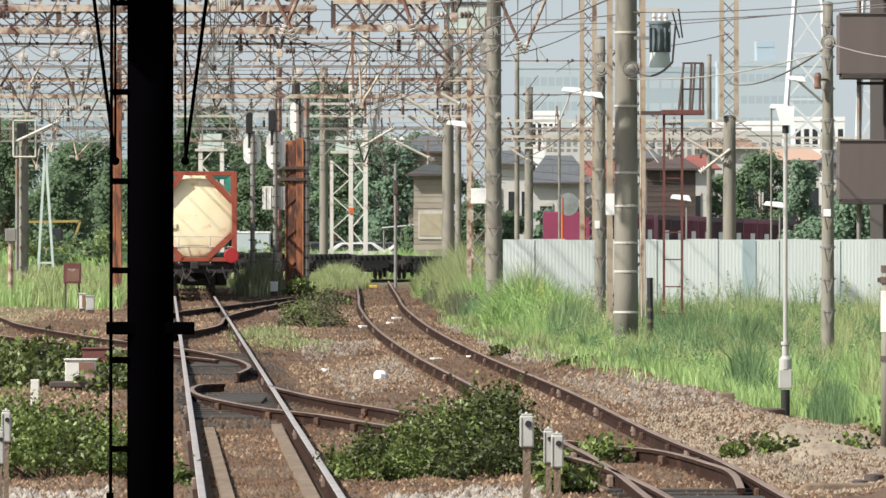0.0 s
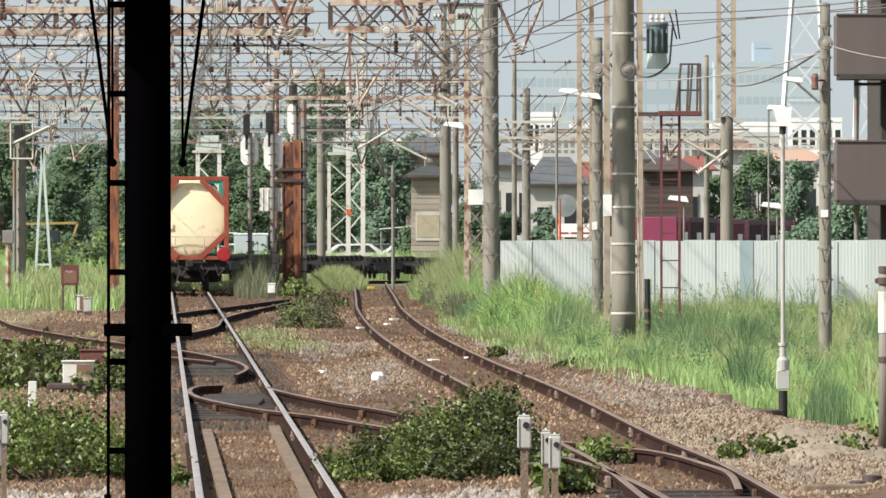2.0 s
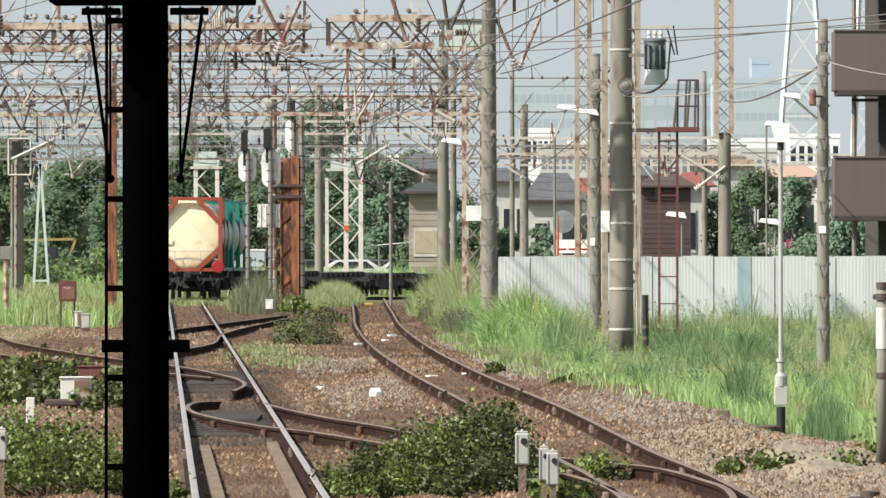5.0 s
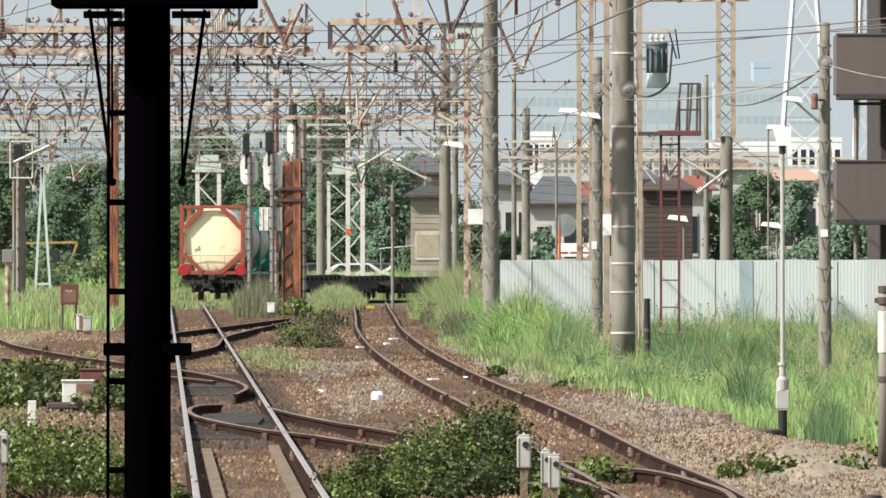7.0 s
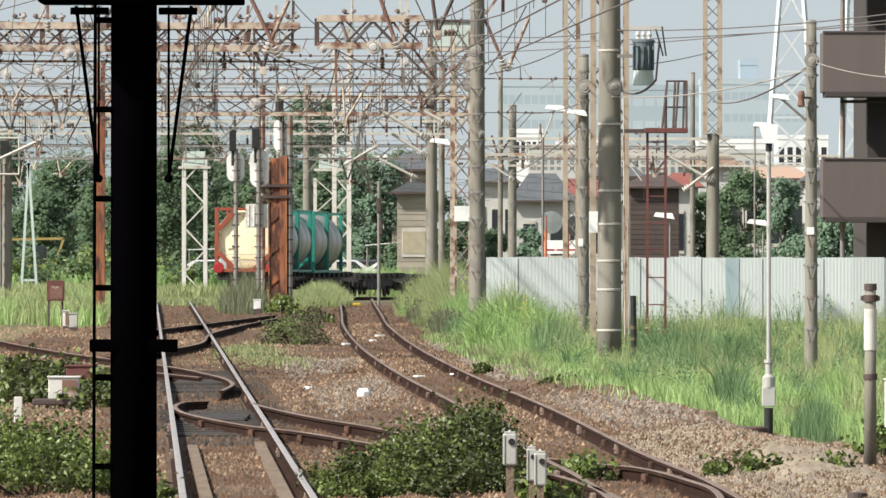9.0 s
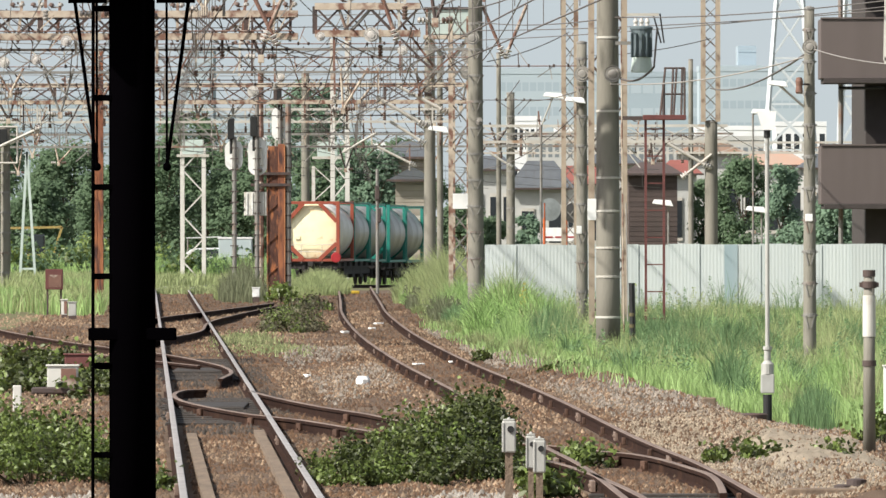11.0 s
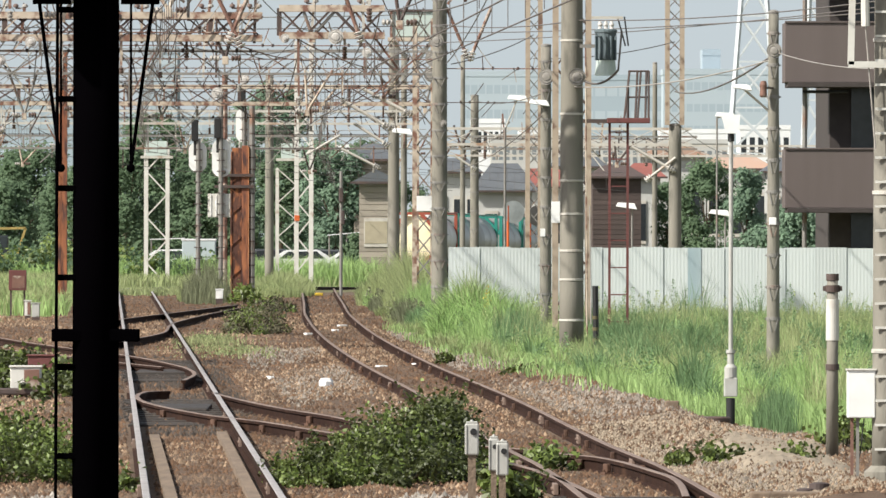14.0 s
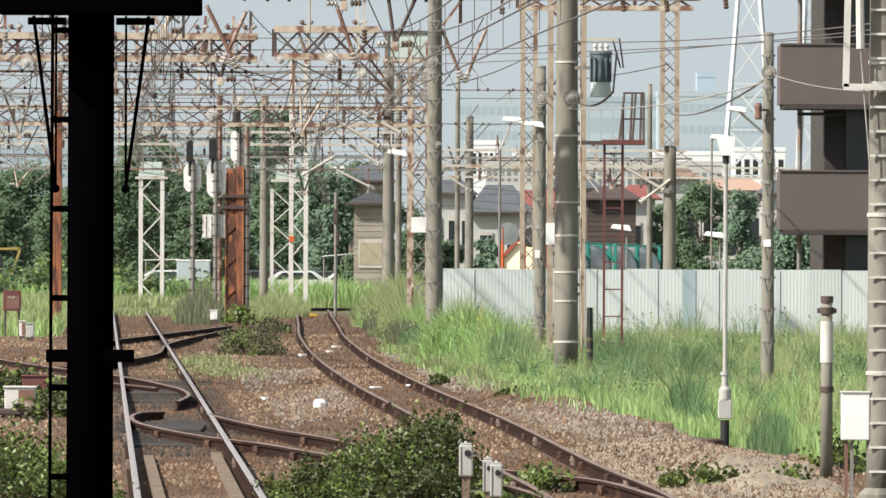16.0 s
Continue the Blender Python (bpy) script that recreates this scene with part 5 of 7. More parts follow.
ROOF_TAN = material("orange_tin_roof", (0.45, 0.27, 0.19), 0.8, second=(0.38, 0.3, 0.25), scale=0.4, bump=0.2)
BROWN_BOARD = material("dark_brown_cladding", (0.085, 0.06, 0.055), 0.8, second=(0.065, 0.05, 0.045), scale=0.8, bump=0.2)


def flat_block(name, x, y, base, w, d, h, wall, label, rows, cols, win=None, category="building"):
    """A flat-roofed building with window bays on the side towards the yard."""
    t = thing(name, x, y, base, label, category, "distant buildings")
    bm = bmesh.new()
    box(bm, 0, d / 2, 0, w, d, h)
    part("wall", bm, wall, t)
    bm = bmesh.new()
    box(bm, 0, d / 2, h, w * 1.01, d * 1.01, h * 0.03)
    part("roof", bm, wall, t)
    for r in range(rows):
        for c in range(cols):
            bm = bmesh.new()
            ww, hh = w / cols * (0.62 if rows < 8 else 0.82), h / rows * (0.5 if rows < 8 else 0.36)
            box(bm, -w / 2 + w * (c + 0.5) / cols, 0, h * (r + 0.3) / rows, ww, 0.016 * w / cols, hh)
            part("window", bm, win or FAR_GLASS, t)
    return t


def house(x, y, base, w, d, h, rise, wall, roof, label, windows=2, gable_front=False, pane=None):
    t = thing("house", x, y, base, label, "house", "houses behind the yard")
    bm = bmesh.new()
    box(bm, 0, d / 2, 0, w, d, h)
    part("wall", bm, wall, t)
    bm = bmesh.new()
    e = 0.45
    if gable_front:
        a = [(-w / 2 - e, -e, h), (0, -e, h + rise), (w / 2 + e, -e, h), (-w / 2 - e, d + e, h), (0, d + e, h + rise), (w / 2 + e, d + e, h)]
        faces = [(0, 1, 4, 3), (1, 2, 5, 4), (0, 2, 1), (3, 4, 5), (0, 3, 5, 2)]
    else:
        a = [(-w / 2 - e, -e, h), (w / 2 + e, -e, h), (w / 2 + e, d + e, h), (-w / 2 - e, d + e, h), (-w / 4, d / 2, h + rise), (w / 4, d / 2, h + rise)]
        faces = [(0, 1, 5, 4), (1, 2, 5), (2, 3, 4, 5), (3, 0, 4), (0, 3, 2, 1)]
    vs = [bm.verts.new(p) for p in a]
    for f in faces:
        bm.faces.new([vs[i] for i in f])
    r = part("roof", bm, roof, t)
    bm = bmesh.new()
    bar(bm, (-w / 2 - e, -e - 0.04, h), (w / 2 + e, -e - 0.04, h), 0.1, 0.12)
    part("gutter", bm, STEEL_DARK, r)
    if wall in (BEIGE_BOARD, BROWN_BOARD):
        for k in range(int(h / 0.3)):
            bm = bmesh.new()
            box(bm, 0, -0.012 - 0.008 * (k % 2), 0.02 + k * 0.3, w * 0.995, 0.03, 0.272, 0.004)
            part("board", bm, BOARD_PIECE if wall == BEIGE_BOARD else BROWN_PIECE, t)
    wf, hf = (0.72, 0.26) if windows == 1 else (0.5, 0.38)
    for k in range(windows):
        wx = -w / 2 + w * (k + 0.5) / windows
        win = part("window", bmesh.new(), WHITE, t)
        bm = bmesh.new()
        box(bm, wx, -0.05, h * 0.42, w / windows * wf, 0.06, h * hf)
        part("frame", bm, STEEL_PALE, win)
        bm = bmesh.new()
        box(bm, wx, -0.07, h * 0.45, w / windows * (wf - 0.06), 0.06, h * (hf - 0.06))
        part("pane", bm, pane or GLASS_DARK, win)
    return t


SHUTTER = material("tan_shutter", (0.40, 0.35, 0.25), 0.8, second=(0.33, 0.29, 0.21), scale=3)
house(7.176, 680, -1.7, 3.344, 6, 2.27 + 2.09 + 1.7, 1.742, PLASTER, ROOF_GREY, "pale house with a hipped grey slate roof", 2)
house(-0.631, 560, -1.2, 1.721, 6, 2.27 + 2.152 + 1.2, 0.689, BEIGE_BOARD, ROOF_GREY, "beige boarded house with a shuttered window", 1, True, SHUTTER)
house(-0.799, 600, -1.3, 2.152, 7, 2.27 + 3.535 + 1.3, 0.922, BEIGE_BOARD, ROOF_GREY, "taller grey-roofed house behind", 1)
house(9.968, 705, -1.8, 3.612, 6, 2.27 + 2.42 + 1.8, 1.228, PLASTER, ROOF_RED, "house with a red tiled roof", 2)
house(13.825, 668, -1.6, 2.943, 6, 2.27 + 2.909 + 1.6, 0.753, BROWN_BOARD, BROWN_BOARD, "dark brown clad house behind the fence", 0)
flat_block("white_building", 9.578, 760, -2.2, 5.062, 8, 2.27 + 5.957 + 2.2, PLASTER, "white flat-roofed building above the houses", 5, 11)
flat_block("warehouse", 18.689, 800, -2.2, 11.885, 12, 2.27 + 5.943 + 2.2, PLASTER, "long pale industrial building behind the trees", 4, 22)
house(18.146, 700, -2.0, 3.945, 8, 2.27 + 4.411 + 2, 0.932, PLASTER, ROOF_TAN, "workshop with an orange tin roof", 3, True)
flat_block("apartment_block", 21.998, 1900, -6, 18.494, 16, 2.27 + 25.6 + 6, HAZED_WALL, "hazy pale apartment block on the skyline", 8, 14, HAZED_BLUE)
flat_block("apartment_block", 60.041, 2000, -6, 20.492, 16, 2.27 + 27.357 + 6, HAZED_WALL, "hazy pale apartment block with a roof tank", 9, 15, HAZED_BLUE)
flat_block("apartment_block", 47.838, 2300, -6, 20.031, 16, 2.27 + 30.282 + 6, HAZED_BLUE, "hazy blue-grey apartment block", 8, 8, HAZED_WALL)
flat_block("stair_tower", 58.797, 2010, -6, 3.295, 16, 2.27 + 30.995 + 6, HAZED_BLUE, "hazy roof tower of the apartment block", 12, 2, HAZED_BLUE)
flat_block("far_office", -31.045, 1500, -5, 4.611, 20, 2.27 + 23.284 + 5, HAZED_BLUE, "hazy grey office block far off", 14, 4, HAZED_WALL)
flat_block("far_office", -51.209, 1400, -5, 27.254, 20, 2.27 + 15.42 + 5, HAZED_BLUE, "hazy grey-green far hall", 5, 9, HAZED_WALL)
flat_block("far_office", -29.088, 1700, -5, 38.32, 20, 2.27 + 16.286 + 5, HAZED_WALL, "long hazy low building far off", 5, 24, HAZED_BLUE)


def pylon(x, y, base, h, w0, w1, label):
    t = thing("power_pylon", x, y, base, label, "pylon")
    n = 9
    for sx in (-1, 1):
        for sy in (-1, 1):
            bm = bmesh.new()
            bar(bm, (sx * w0 / 2, sy * w0 / 2, 0), (sx * w1 / 2, sy * w1 / 2, h), 0.22)
            part("leg", bm, PYLON_PAINT, t)
    bm = bmesh.new()
    for k in range(n):
        za, zb = h * k / n, h * (k + 1) / n
        wa, wb = w0 + (w1 - w0) * k / n, w0 + (w1 - w0) * (k + 1) / n
        for sy in (-1, 1):
            bar(bm, (-wa / 2, sy * wa / 2, za), (wb / 2, sy * wb / 2, zb), 0.1)
            bar(bm, (wa / 2, sy * wa / 2, za), (-wb / 2, sy * wb / 2, zb), 0.1)
            bar(bm, (-wb / 2, sy * wb / 2, zb), (wb / 2, sy * wb / 2, zb), 0.1)
    tagged(part("bracing", bm, PYLON_PAINT, t), kind="stuff")
    return t


pylon(26.476, 800, -2.5, 30, 5.123, 1.639 * 0.3, "pale steel power pylon beyond the houses")
pylon(24.951, 640, -2, 26, 2.295, 0.6, "pale steel lattice tower behind the apartment house")


# ---- parked cars far behind ----
CAR_WHITE = material("white_car_paint", (0.75, 0.76, 0.76), 0.25, bump=0)
CAR_GREY = material("grey_car_paint", (0.12, 0.13, 0.14), 0.25, bump=0)
TYRE = material("tyre_rubber", (0.02, 0.02, 0.02), 0.8, bump=0)


def car(x, y, base, rz, paint, label):
    t = thing("car", x, y, base, label, "car", "parked cars", rz=rz)
    bm = bmesh.new()
    prof = [(-2.1, 0.25), (-2.1, 0.8), (-1.2, 0.95), (-0.6, 1.42), (1.1, 1.45), (1.75, 0.95), (2.1, 0.85), (2.1, 0.25)]
    l = [bm.verts.new((px, -0.82, pz)) for px, pz in prof]
    r = [bm.verts.new((px, 0.82, pz)) for px, pz in prof]
    bm.faces.new(l)
    bm.faces.new(r)
    for k in range(len(prof)):
        bm.faces.new((l[k], l[(k + 1) % len(prof)], r[(k + 1) % len(prof)], r[k]))
    bmesh.ops.bevel(bm, geom=list(bm.edges), offset=0.06, segments=2, affect="EDGES")
    part("body", bm, paint, t)
    for s in (-1, 1):
        bm = bmesh.new()
        vs = [bm.verts.new((px, s * 0.835, pz)) for px, pz in ((-0.95, 0.98), (-0.5, 1.34), (1.0, 1.36), (1.45, 0.98))]
        f = bm.faces.new(vs)
        g = bmesh.ops.extrude_face_region(bm, geom=[f])
        bmesh.ops.translate(bm, vec=(0, -s * 0.03, 0), verts=[v for v in g["geom"] if isinstance(v, bmesh.types.BMVert)])
        part("side_window", bm, GLASS_DARK, t)
        for q in (-1.3, 1.3):
            bm = bmesh.new()
            rod(bm, (q, s * 0.70, 0.31), (q, s * 0.86, 0.31), 0.31, None, 16)
            part("wheel", bm, TYRE, t)
    return t


def car_bank():
    """A raised slab added behind the meadow so the cars fit the camera's view."""
    bm = bmesh.new()
    box(bm, -13.5, 592, -2.0, 24.0, 40.0, 1.52, 0.12)
    ob = new("lane", mesh_of(bm, SAND))
    tagged(ob, "raised earth slab added under the far parked cars", "road", kind="structure")


car_bank()
# height chosen so that the car roofs fit the view
CAR_BASE = -0.48
for u, dist, turn, paint, label in ((622, 580, 3, CAR_WHITE, "white parked car seen from its side"), (742, 577, 172, CAR_WHITE, "white parked car half hidden by the bank"), (690, 589, 176, CAR_GREY, "dark grey parked car behind a white one"), (565, 597, 8, CAR_GREY, "dark parked car beside the column"), (395, 586, 6, CAR_WHITE, "white parked car behind the lattice tower")):
    car((u - MID_U) * dist * PIXEL_SLOPE, dist, CAR_BASE, turn, paint, label)


def van(u, dist, label):
    k = dist * PIXEL_SLOPE
    t = thing("box_van", (u - MID_U) * k, dist, CAR_BASE, label, "van", "parked cars")
    bm = bmesh.new()
    box(bm, 0, 0, 0.55, 1.75, 3.2, 1.35, 0.04)
    part("cargo_box", bm, TEAL_PLATE_VAN, t, "pale blue-grey cargo box")
    bm = bmesh.new()
    box(bm, 0, 0, 1.902, 1.85, 3.25, 0.10, 0.02)
    part("roof", bm, CAR_WHITE, t)
    bm = bmesh.new()
    box(bm, 0, 0, 0.30, 1.6, 3.3, 0.25, 0.03)
    part("chassis", bm, UNDERFRAME, t)
    for q in (-0.66, 0.66):
        for yy in (-1.1, 1.2):
            bm = bmesh.new()
            rod(bm, (q - 0.09, yy, 0.31), (q + 0.09, yy, 0.31), 0.31, None, 16)
            part("wheel", bm, TYRE, t)


TEAL_PLATE_VAN = material("blue_grey_van_panel", (0.42, 0.49, 0.50), 0.5, second=(0.36, 0.43, 0.45), scale=1.0, bump=0.02)
van(449, 584, "pale blue-grey box van with a white roof")


def canopy(u0, u1, v, dist, drop, label):
    """A white corrugated lean-to roof on thin posts."""
    k = dist * PIXEL_SLOPE
    t = thing("canopy", (u0 - MID_U) * k, dist, CAR_BASE, label, "canopy")
    w, z = (u1 - u0) * k, 2.27 + (HORIZON_V - v) * k - CAR_BASE
    bm = bmesh.new()
    sweep(bm, [Vector((w * q / 10, 0, z - drop * k * (1 - q / 10))) for q in range(11)], [(-1.0, 0.0), (-1.0, 0.05), (1.0, 0.05), (1.0, 0.0)])
    part("roof", bm, CAR_WHITE, t)
    for q in (0.05, 0.5, 0.95):
        bm = bmesh.new()
        rod(bm, (w * q, -0.8, 0), (w * q, -0.8, z - drop * k * (1 - q)), 0.04)
        part("post", bm, STEEL_GREY, t)


canopy(676, 744, 398, 586, 6, "white sheet canopy before the beige house")
canopy(362, 424, 410, 591, 2, "white sheet canopy beside the van")


# ---- convex mirrors and shop signs beyond the fence ----
def round_mirror(u, v, y, r, back, post, label, tilt):
    x, z = (u - MID_U) * y * PIXEL_SLOPE, 2.27 + (HORIZON_V - v) * y * PIXEL_SLOPE
    t = thing("traffic_mirror", x, y, -1.2, label, "traffic mirror", "traffic mirrors")
    bm = bmesh.new()
    rod(bm, (-0.2, -0.22, 0), (-0.2, -0.22, z + 1.2 + 0.3), 0.06)
    part("post", bm, post, t)
    bm = bmesh.new()
    lathe(bm, [(0.0, 0.0), (r * 0.6, 0.02), (r, 0.10), (r, 0.14), (0, 0.16)], (0.02, -0.05, z + 1.2), 28, (tilt, -1, 0))
    part("dish", bm, back, t)
    return t


ORANGE = material("orange_paint", (0.62, 0.13, 0.03), 0.5, bump=0.03)
MIRROR_BACK = material("grey_mirror_back", (0.42, 0.45, 0.45), 0.4, bump=0.02)
MIRROR_DARK = material("dull_mirror_back", (0.22, 0.2, 0.19), 0.5, bump=0.02)
TEAL_PLATE = material("pale_green_plate", (0.50, 0.58, 0.54), 0.6, second=(0.42, 0.5, 0.47), scale=2, bump=0.05)
round_mirror(1003, 362, 505, 0.52, MIRROR_BACK, ORANGE, "grey traffic mirror on an orange post", 0.3)
round_mirror(1042, 368, 507, 0.46, MIRROR_DARK, ORANGE, "dull traffic mirror on an orange post", 0.6)
t = thing("road_sign", 7.315, 600, -1.6, "white roadside board with red bars", "sign")
bm = bmesh.new()
box(bm, 0, 0, 2.27 - 1.015 + 1.6, 1.968, 0.06, 0.737, 0.01)
part("board", bm, WHITE, t)
for k in range(3):
    bm = bmesh.new()
    box(bm, -0.58 + 0.58 * k, -0.04, 2.27 - 0.83 + 1.6, 0.46, 0.02, 0.08)
    part("bar_mark", bm, LAMP_RED, t, "red bar")
bm = bmesh.new()
rod(bm, (-0.7, 0.05, 0), (-0.7, 0.05, 3.4), 0.04)
rod(bm, (0.7, 0.05, 0), (0.7, 0.05, 3.4), 0.04)
part("posts", bm, STEEL_PALE, t)


# ---- signals ----
def shunt_signal(u, y, vpost, parts_list, label, post_w=11, base_v=515):
    """A post with white oval backboards and black hoods; each is (u, v of its middle, width, height)."""
    k = y * PIXEL_SLOPE
    x = (u - MID_U) * k
    t = thing("signal_post", x, y, -0.2, label, "signal", "signals beside the column")
    bm = bmesh.new()
    h = 2.47 + (HORIZON_V - vpost) * k
    rod(bm, (0, 0, 0), (0, 0, h), post_w * k / 2, None, 12)
    part("post", bm, STEEL_GREY, t)
    z = 0.4
    while z < h - 0.2:
        bm = bmesh.new()
        bar(bm, (-post_w * k * 0.9, -0.05, z), (post_w * k * 0.9, -0.05, z), 0.035)
        part("step", bm, STEEL_DARK, t)
        z += 0.34
    for bu, bv, bw, bh in parts_list:
        cx, cz = (bu - u) * k, 2.47 + (HORIZON_V - bv) * k
        w, hh = bw * k, bh * k
        bm = bmesh.new()
        pts = []
        for i in range(24):
            a = 2 * math.pi * i / 24
            px, pz = math.cos(a) * w / 2, math.sin(a) * w / 2 + (hh - w) / 2 * (1 if math.sin(a) >= 0 else -1)
            pts.append(bm.verts.new((cx + px, 0.10, cz + pz)))
        f = bm.faces.new(pts)
        g = bmesh.ops.extrude_face_region(bm, geom=[f])
        bmesh.ops.translate(bm, vec=(0, 0.14, 0), verts=[v for v in g["geom"] if isinstance(v, bmesh.types.BMVert)])
        hd = part("backboard", bm, WHITE, t, "white oval signal backboard")
        bm = bmesh.new()
        box(bm, cx + w * 0.12, 0.06, cz - hh * 0.24, w * 0.34, 0.07, hh * 0.46, 0.02)
        part("lamp_case", bm, DIRTY_WHITE, hd)
        bm = bmesh.new()
        ball(bm, (cx + w * 0.12, 0.04, cz - hh * 0.36), w * 0.13)
        part("cable_gland", bm, STEEL_GREY, hd)
    return t


def hood(u, v, w, h, y):
    k = y * PIXEL_SLOPE
    t = thing("signal_hood", (u - MID_U) * k, y, 2.27 + (HORIZON_V - v - h / 2) * k, "black box above the signal backboard", "signal", "signals beside the column")
    bm = bmesh.new()
    box(bm, 0, 0, 0, w * k, 0.25, h * k, 0.02)
    rod(bm, (0, 0, -0.45), (0, 0, 0.05), 0.04)
    part("case", bm, BLACK_PART, t)


shunt_signal(447, 345, 232, [(446, 265, 32, 54)], "banded signal post with a white oval backboard", 8)
shunt_signal(487, 345, 150, [(488, 267, 34, 68)], "banded signal post with white backboards", 8)
hood(441, 218, 12, 38, 345)
hood(481, 214, 12, 36, 345)


# scaled rust, with the column's shaded left side put into the colour
RUST_WEB = material("shaded_scaled_rust", (0.07, 0.032, 0.025), 0.9, second=(0.115, 0.05, 0.033), scale=6, amount=0.8, stain=(0.36, 0.135, 0.055), stain_scale=5.5, stain_at=0.51, bump=0.7, bump_scale=22, stretch=(1, 1, 0.35))
RUST_EDGE = material("pale_orange_rust", (0.47, 0.23, 0.11), 0.85, second=(0.36, 0.14, 0.06), scale=8, amount=0.7, stain=(0.17, 0.07, 0.04), stain_scale=4.0, stain_at=0.58, bump=0.5, bump_scale=25, stretch=(1, 1, 0.12))


def rust_column():
    k = 350 * PIXEL_SLOPE
    t = thing("rusty_column", -4.716, 350, -0.2, "heavy flaking rusty steel column with a signal", "steel column")
    bm = bmesh.new()
    box(bm, 0.16, 0, 0, 0.20, 0.45, 4.98, 0.015)
    part("flange", bm, RUST_COLUMN, t)
    bm = bmesh.new()
    box(bm, 0.275, -0.05, 0, 0.035, 0.36, 4.95, 0.006)
    part("flange_edge", bm, RUST_EDGE, t, "pale orange rusted flange edge")
    bm = bmesh.new()
    box(bm, -0.095, -0.04, 0, 0.305, 0.30, 4.90, 0.01)
    part("web", bm, RUST_WEB, t, "scaled rust-brown web with shade in its colour")
    bm = bmesh.new()
    box(bm, -0.275, -0.04, 0, 0.05, 0.36, 4.80, 0.01)
    part("flange", bm, RUST_WEB, t)
    cr = random.Random(5)
    for j in range(9):
        z = 0.45 + j * 0.5
        bm = bmesh.new()
        s = 1 if j % 2 else -1
        bar(bm, (-0.25, -0.2, z - 0.13 * s), (0.05, -0.2, z + 0.13 * s), 0.05, 0.02)
        for q in (-0.22, 0.03):
            ball(bm, (q, -0.212, z + 0.13 * s * (1 if q > 0 else -1)), 0.018, seg=6)
        part("lacing_bar", bm, RUST_COLUMN if cr.random() < 0.2 else RUST_WEB, t)
    for v in (320, 300):
        bm = bmesh.new()
        box(bm, -0.179, -0.25, 2.47 + (HORIZON_V - v) * k, 1.255, 0.06, 0.09)
        part("bracket", bm, STEEL_DARK, t)
    bm = bmesh.new()
    rod(bm, (0.385, -0.1, 0), (0.385, -0.1, 6.325), 0.09)
    post = part("side_post", bm, STEEL_GREY, t)
    for j in range(14):
        bm = bmesh.new()
        lathe(bm, [(0.094, 0), (0.10, 0.005), (0.10, 0.045), (0.094, 0.05)], (0.385, -0.1, 0.4 + 0.38 * j), 12)
        part("band", bm, STEEL_DARK, post)
    bm = bmesh.new()
    rod(bm, (-0.484, -0.1, 0), (-0.484, -0.1, 7.222), 0.09)
    part("side_post", bm, STEEL_RUST, t)


rust_column()
shunt_signal(528, 351, 185, [(527, 209, 28, 60)], "signal head with a white oval backboard on the rusty column", 8)
hood(526, 160, 10, 34, 351)


def thin_signal():
    k = 375 * PIXEL_SLOPE
    t = thing("signal_post", -1.614, 375, -0.2, "thin dark signal post with a small head", "signal")
    bm = bmesh.new()
    rod(bm, (0, 0, 0), (0, 0, 4.295), 0.055)
    part("post", bm, STEEL_GREY, t)
    bm = bmesh.new()
    box(bm, 0.06, -0.1, 2.47, 0.13, 0.2, 0.5, 0.03)
    part("head", bm, STEEL_DARK, t)
    bm = bmesh.new()
    box(bm, 0, -0.05, 3.238, 0.16, 0.2, 0.5, 0.03)
    part("backboard", bm, STEEL_DARK, t)


thin_signal()


def tower_cap(u, v, y, w, h):
    k = y * PIXEL_SLOPE
    t = thing("tower_platform", (u - MID_U) * k, y, 2.27 + (HORIZON_V - v) * k, "pale green sheet-sided tower platform", "platform", "tower platforms")
    bm = bmesh.new()
    box(bm, 0, 0, 0, w * k * 1.5, 1.1, 0.12)
    part("deck", bm, STEEL_PALE, t)
    bm = bmesh.new()
    box(bm, 0, -0.2, 0.122, w * k, 0.6, h * k, 0.02)
    part("sheet_box", bm, TEAL_PLATE, t)


tower_cap(374, 268, 520, 38, 26)
tower_cap(612, 272, 523, 36, 26)


# ---- small yard fixtures ----
def dwarf_signal(x, y, h, w, bh, label, wood=True):
    t = thing("dwarf_box", x, y, -0.15, label, "track-side box", "track-side boxes")
    bm = bmesh.new()
    box(bm, 0, 0, 0, w * 0.55, w * 0.55, h)
    part("post", bm, OLD_WOOD, t, "weathered wooden post")
    bm = bmesh.new()
    box(bm, 0, 0, h, w, w * 0.9, bh, 0.012)
    box(bm, 0, -0.002, h + bh, w * 0.8, w * 0.7, 0.014, 0.004)
    case = part("case", bm, GREY_PAINT, t, "pale grey metal case")
    bm = bmesh.new()
    lathe(bm, [(0.0, 0.0), (w * 0.24, 0.0), (w * 0.24, 0.012), (0, 0.012)], (w * 0.12, -w * 0.45, h + bh * 0.74), 20, (0, -1, 0))
    part("dial", bm, BLACK_PART, case)
    bm = bmesh.new()
    box(bm, -w * 0.42, -w * 0.46, h + bh * 0.03, w * 0.1, 0.012, bh * 0.92)
    part("hinge", bm, GREY_PAINT, case)
    bm = bmesh.new()
    ball(bm, (0, 0, h + bh + 0.016), 0.012)
    part("knob", bm, GREY_PAINT, case)


dwarf_signal(0.607, 80, 0.752, 0.102, 0.23, "grey locking box on a short wooden post")
dwarf_signal(0.818, 79, 0.627, 0.089, 0.235, "grey locking box on a short wooden post")
dwarf_signal(0.766, 80, 0.637, 0.074, 0.238, "grey locking box beside its twin")
dwarf_signal(-3.326, 84, 0.707, 0.073, 0.232, "grey locking box beside the broad bush")
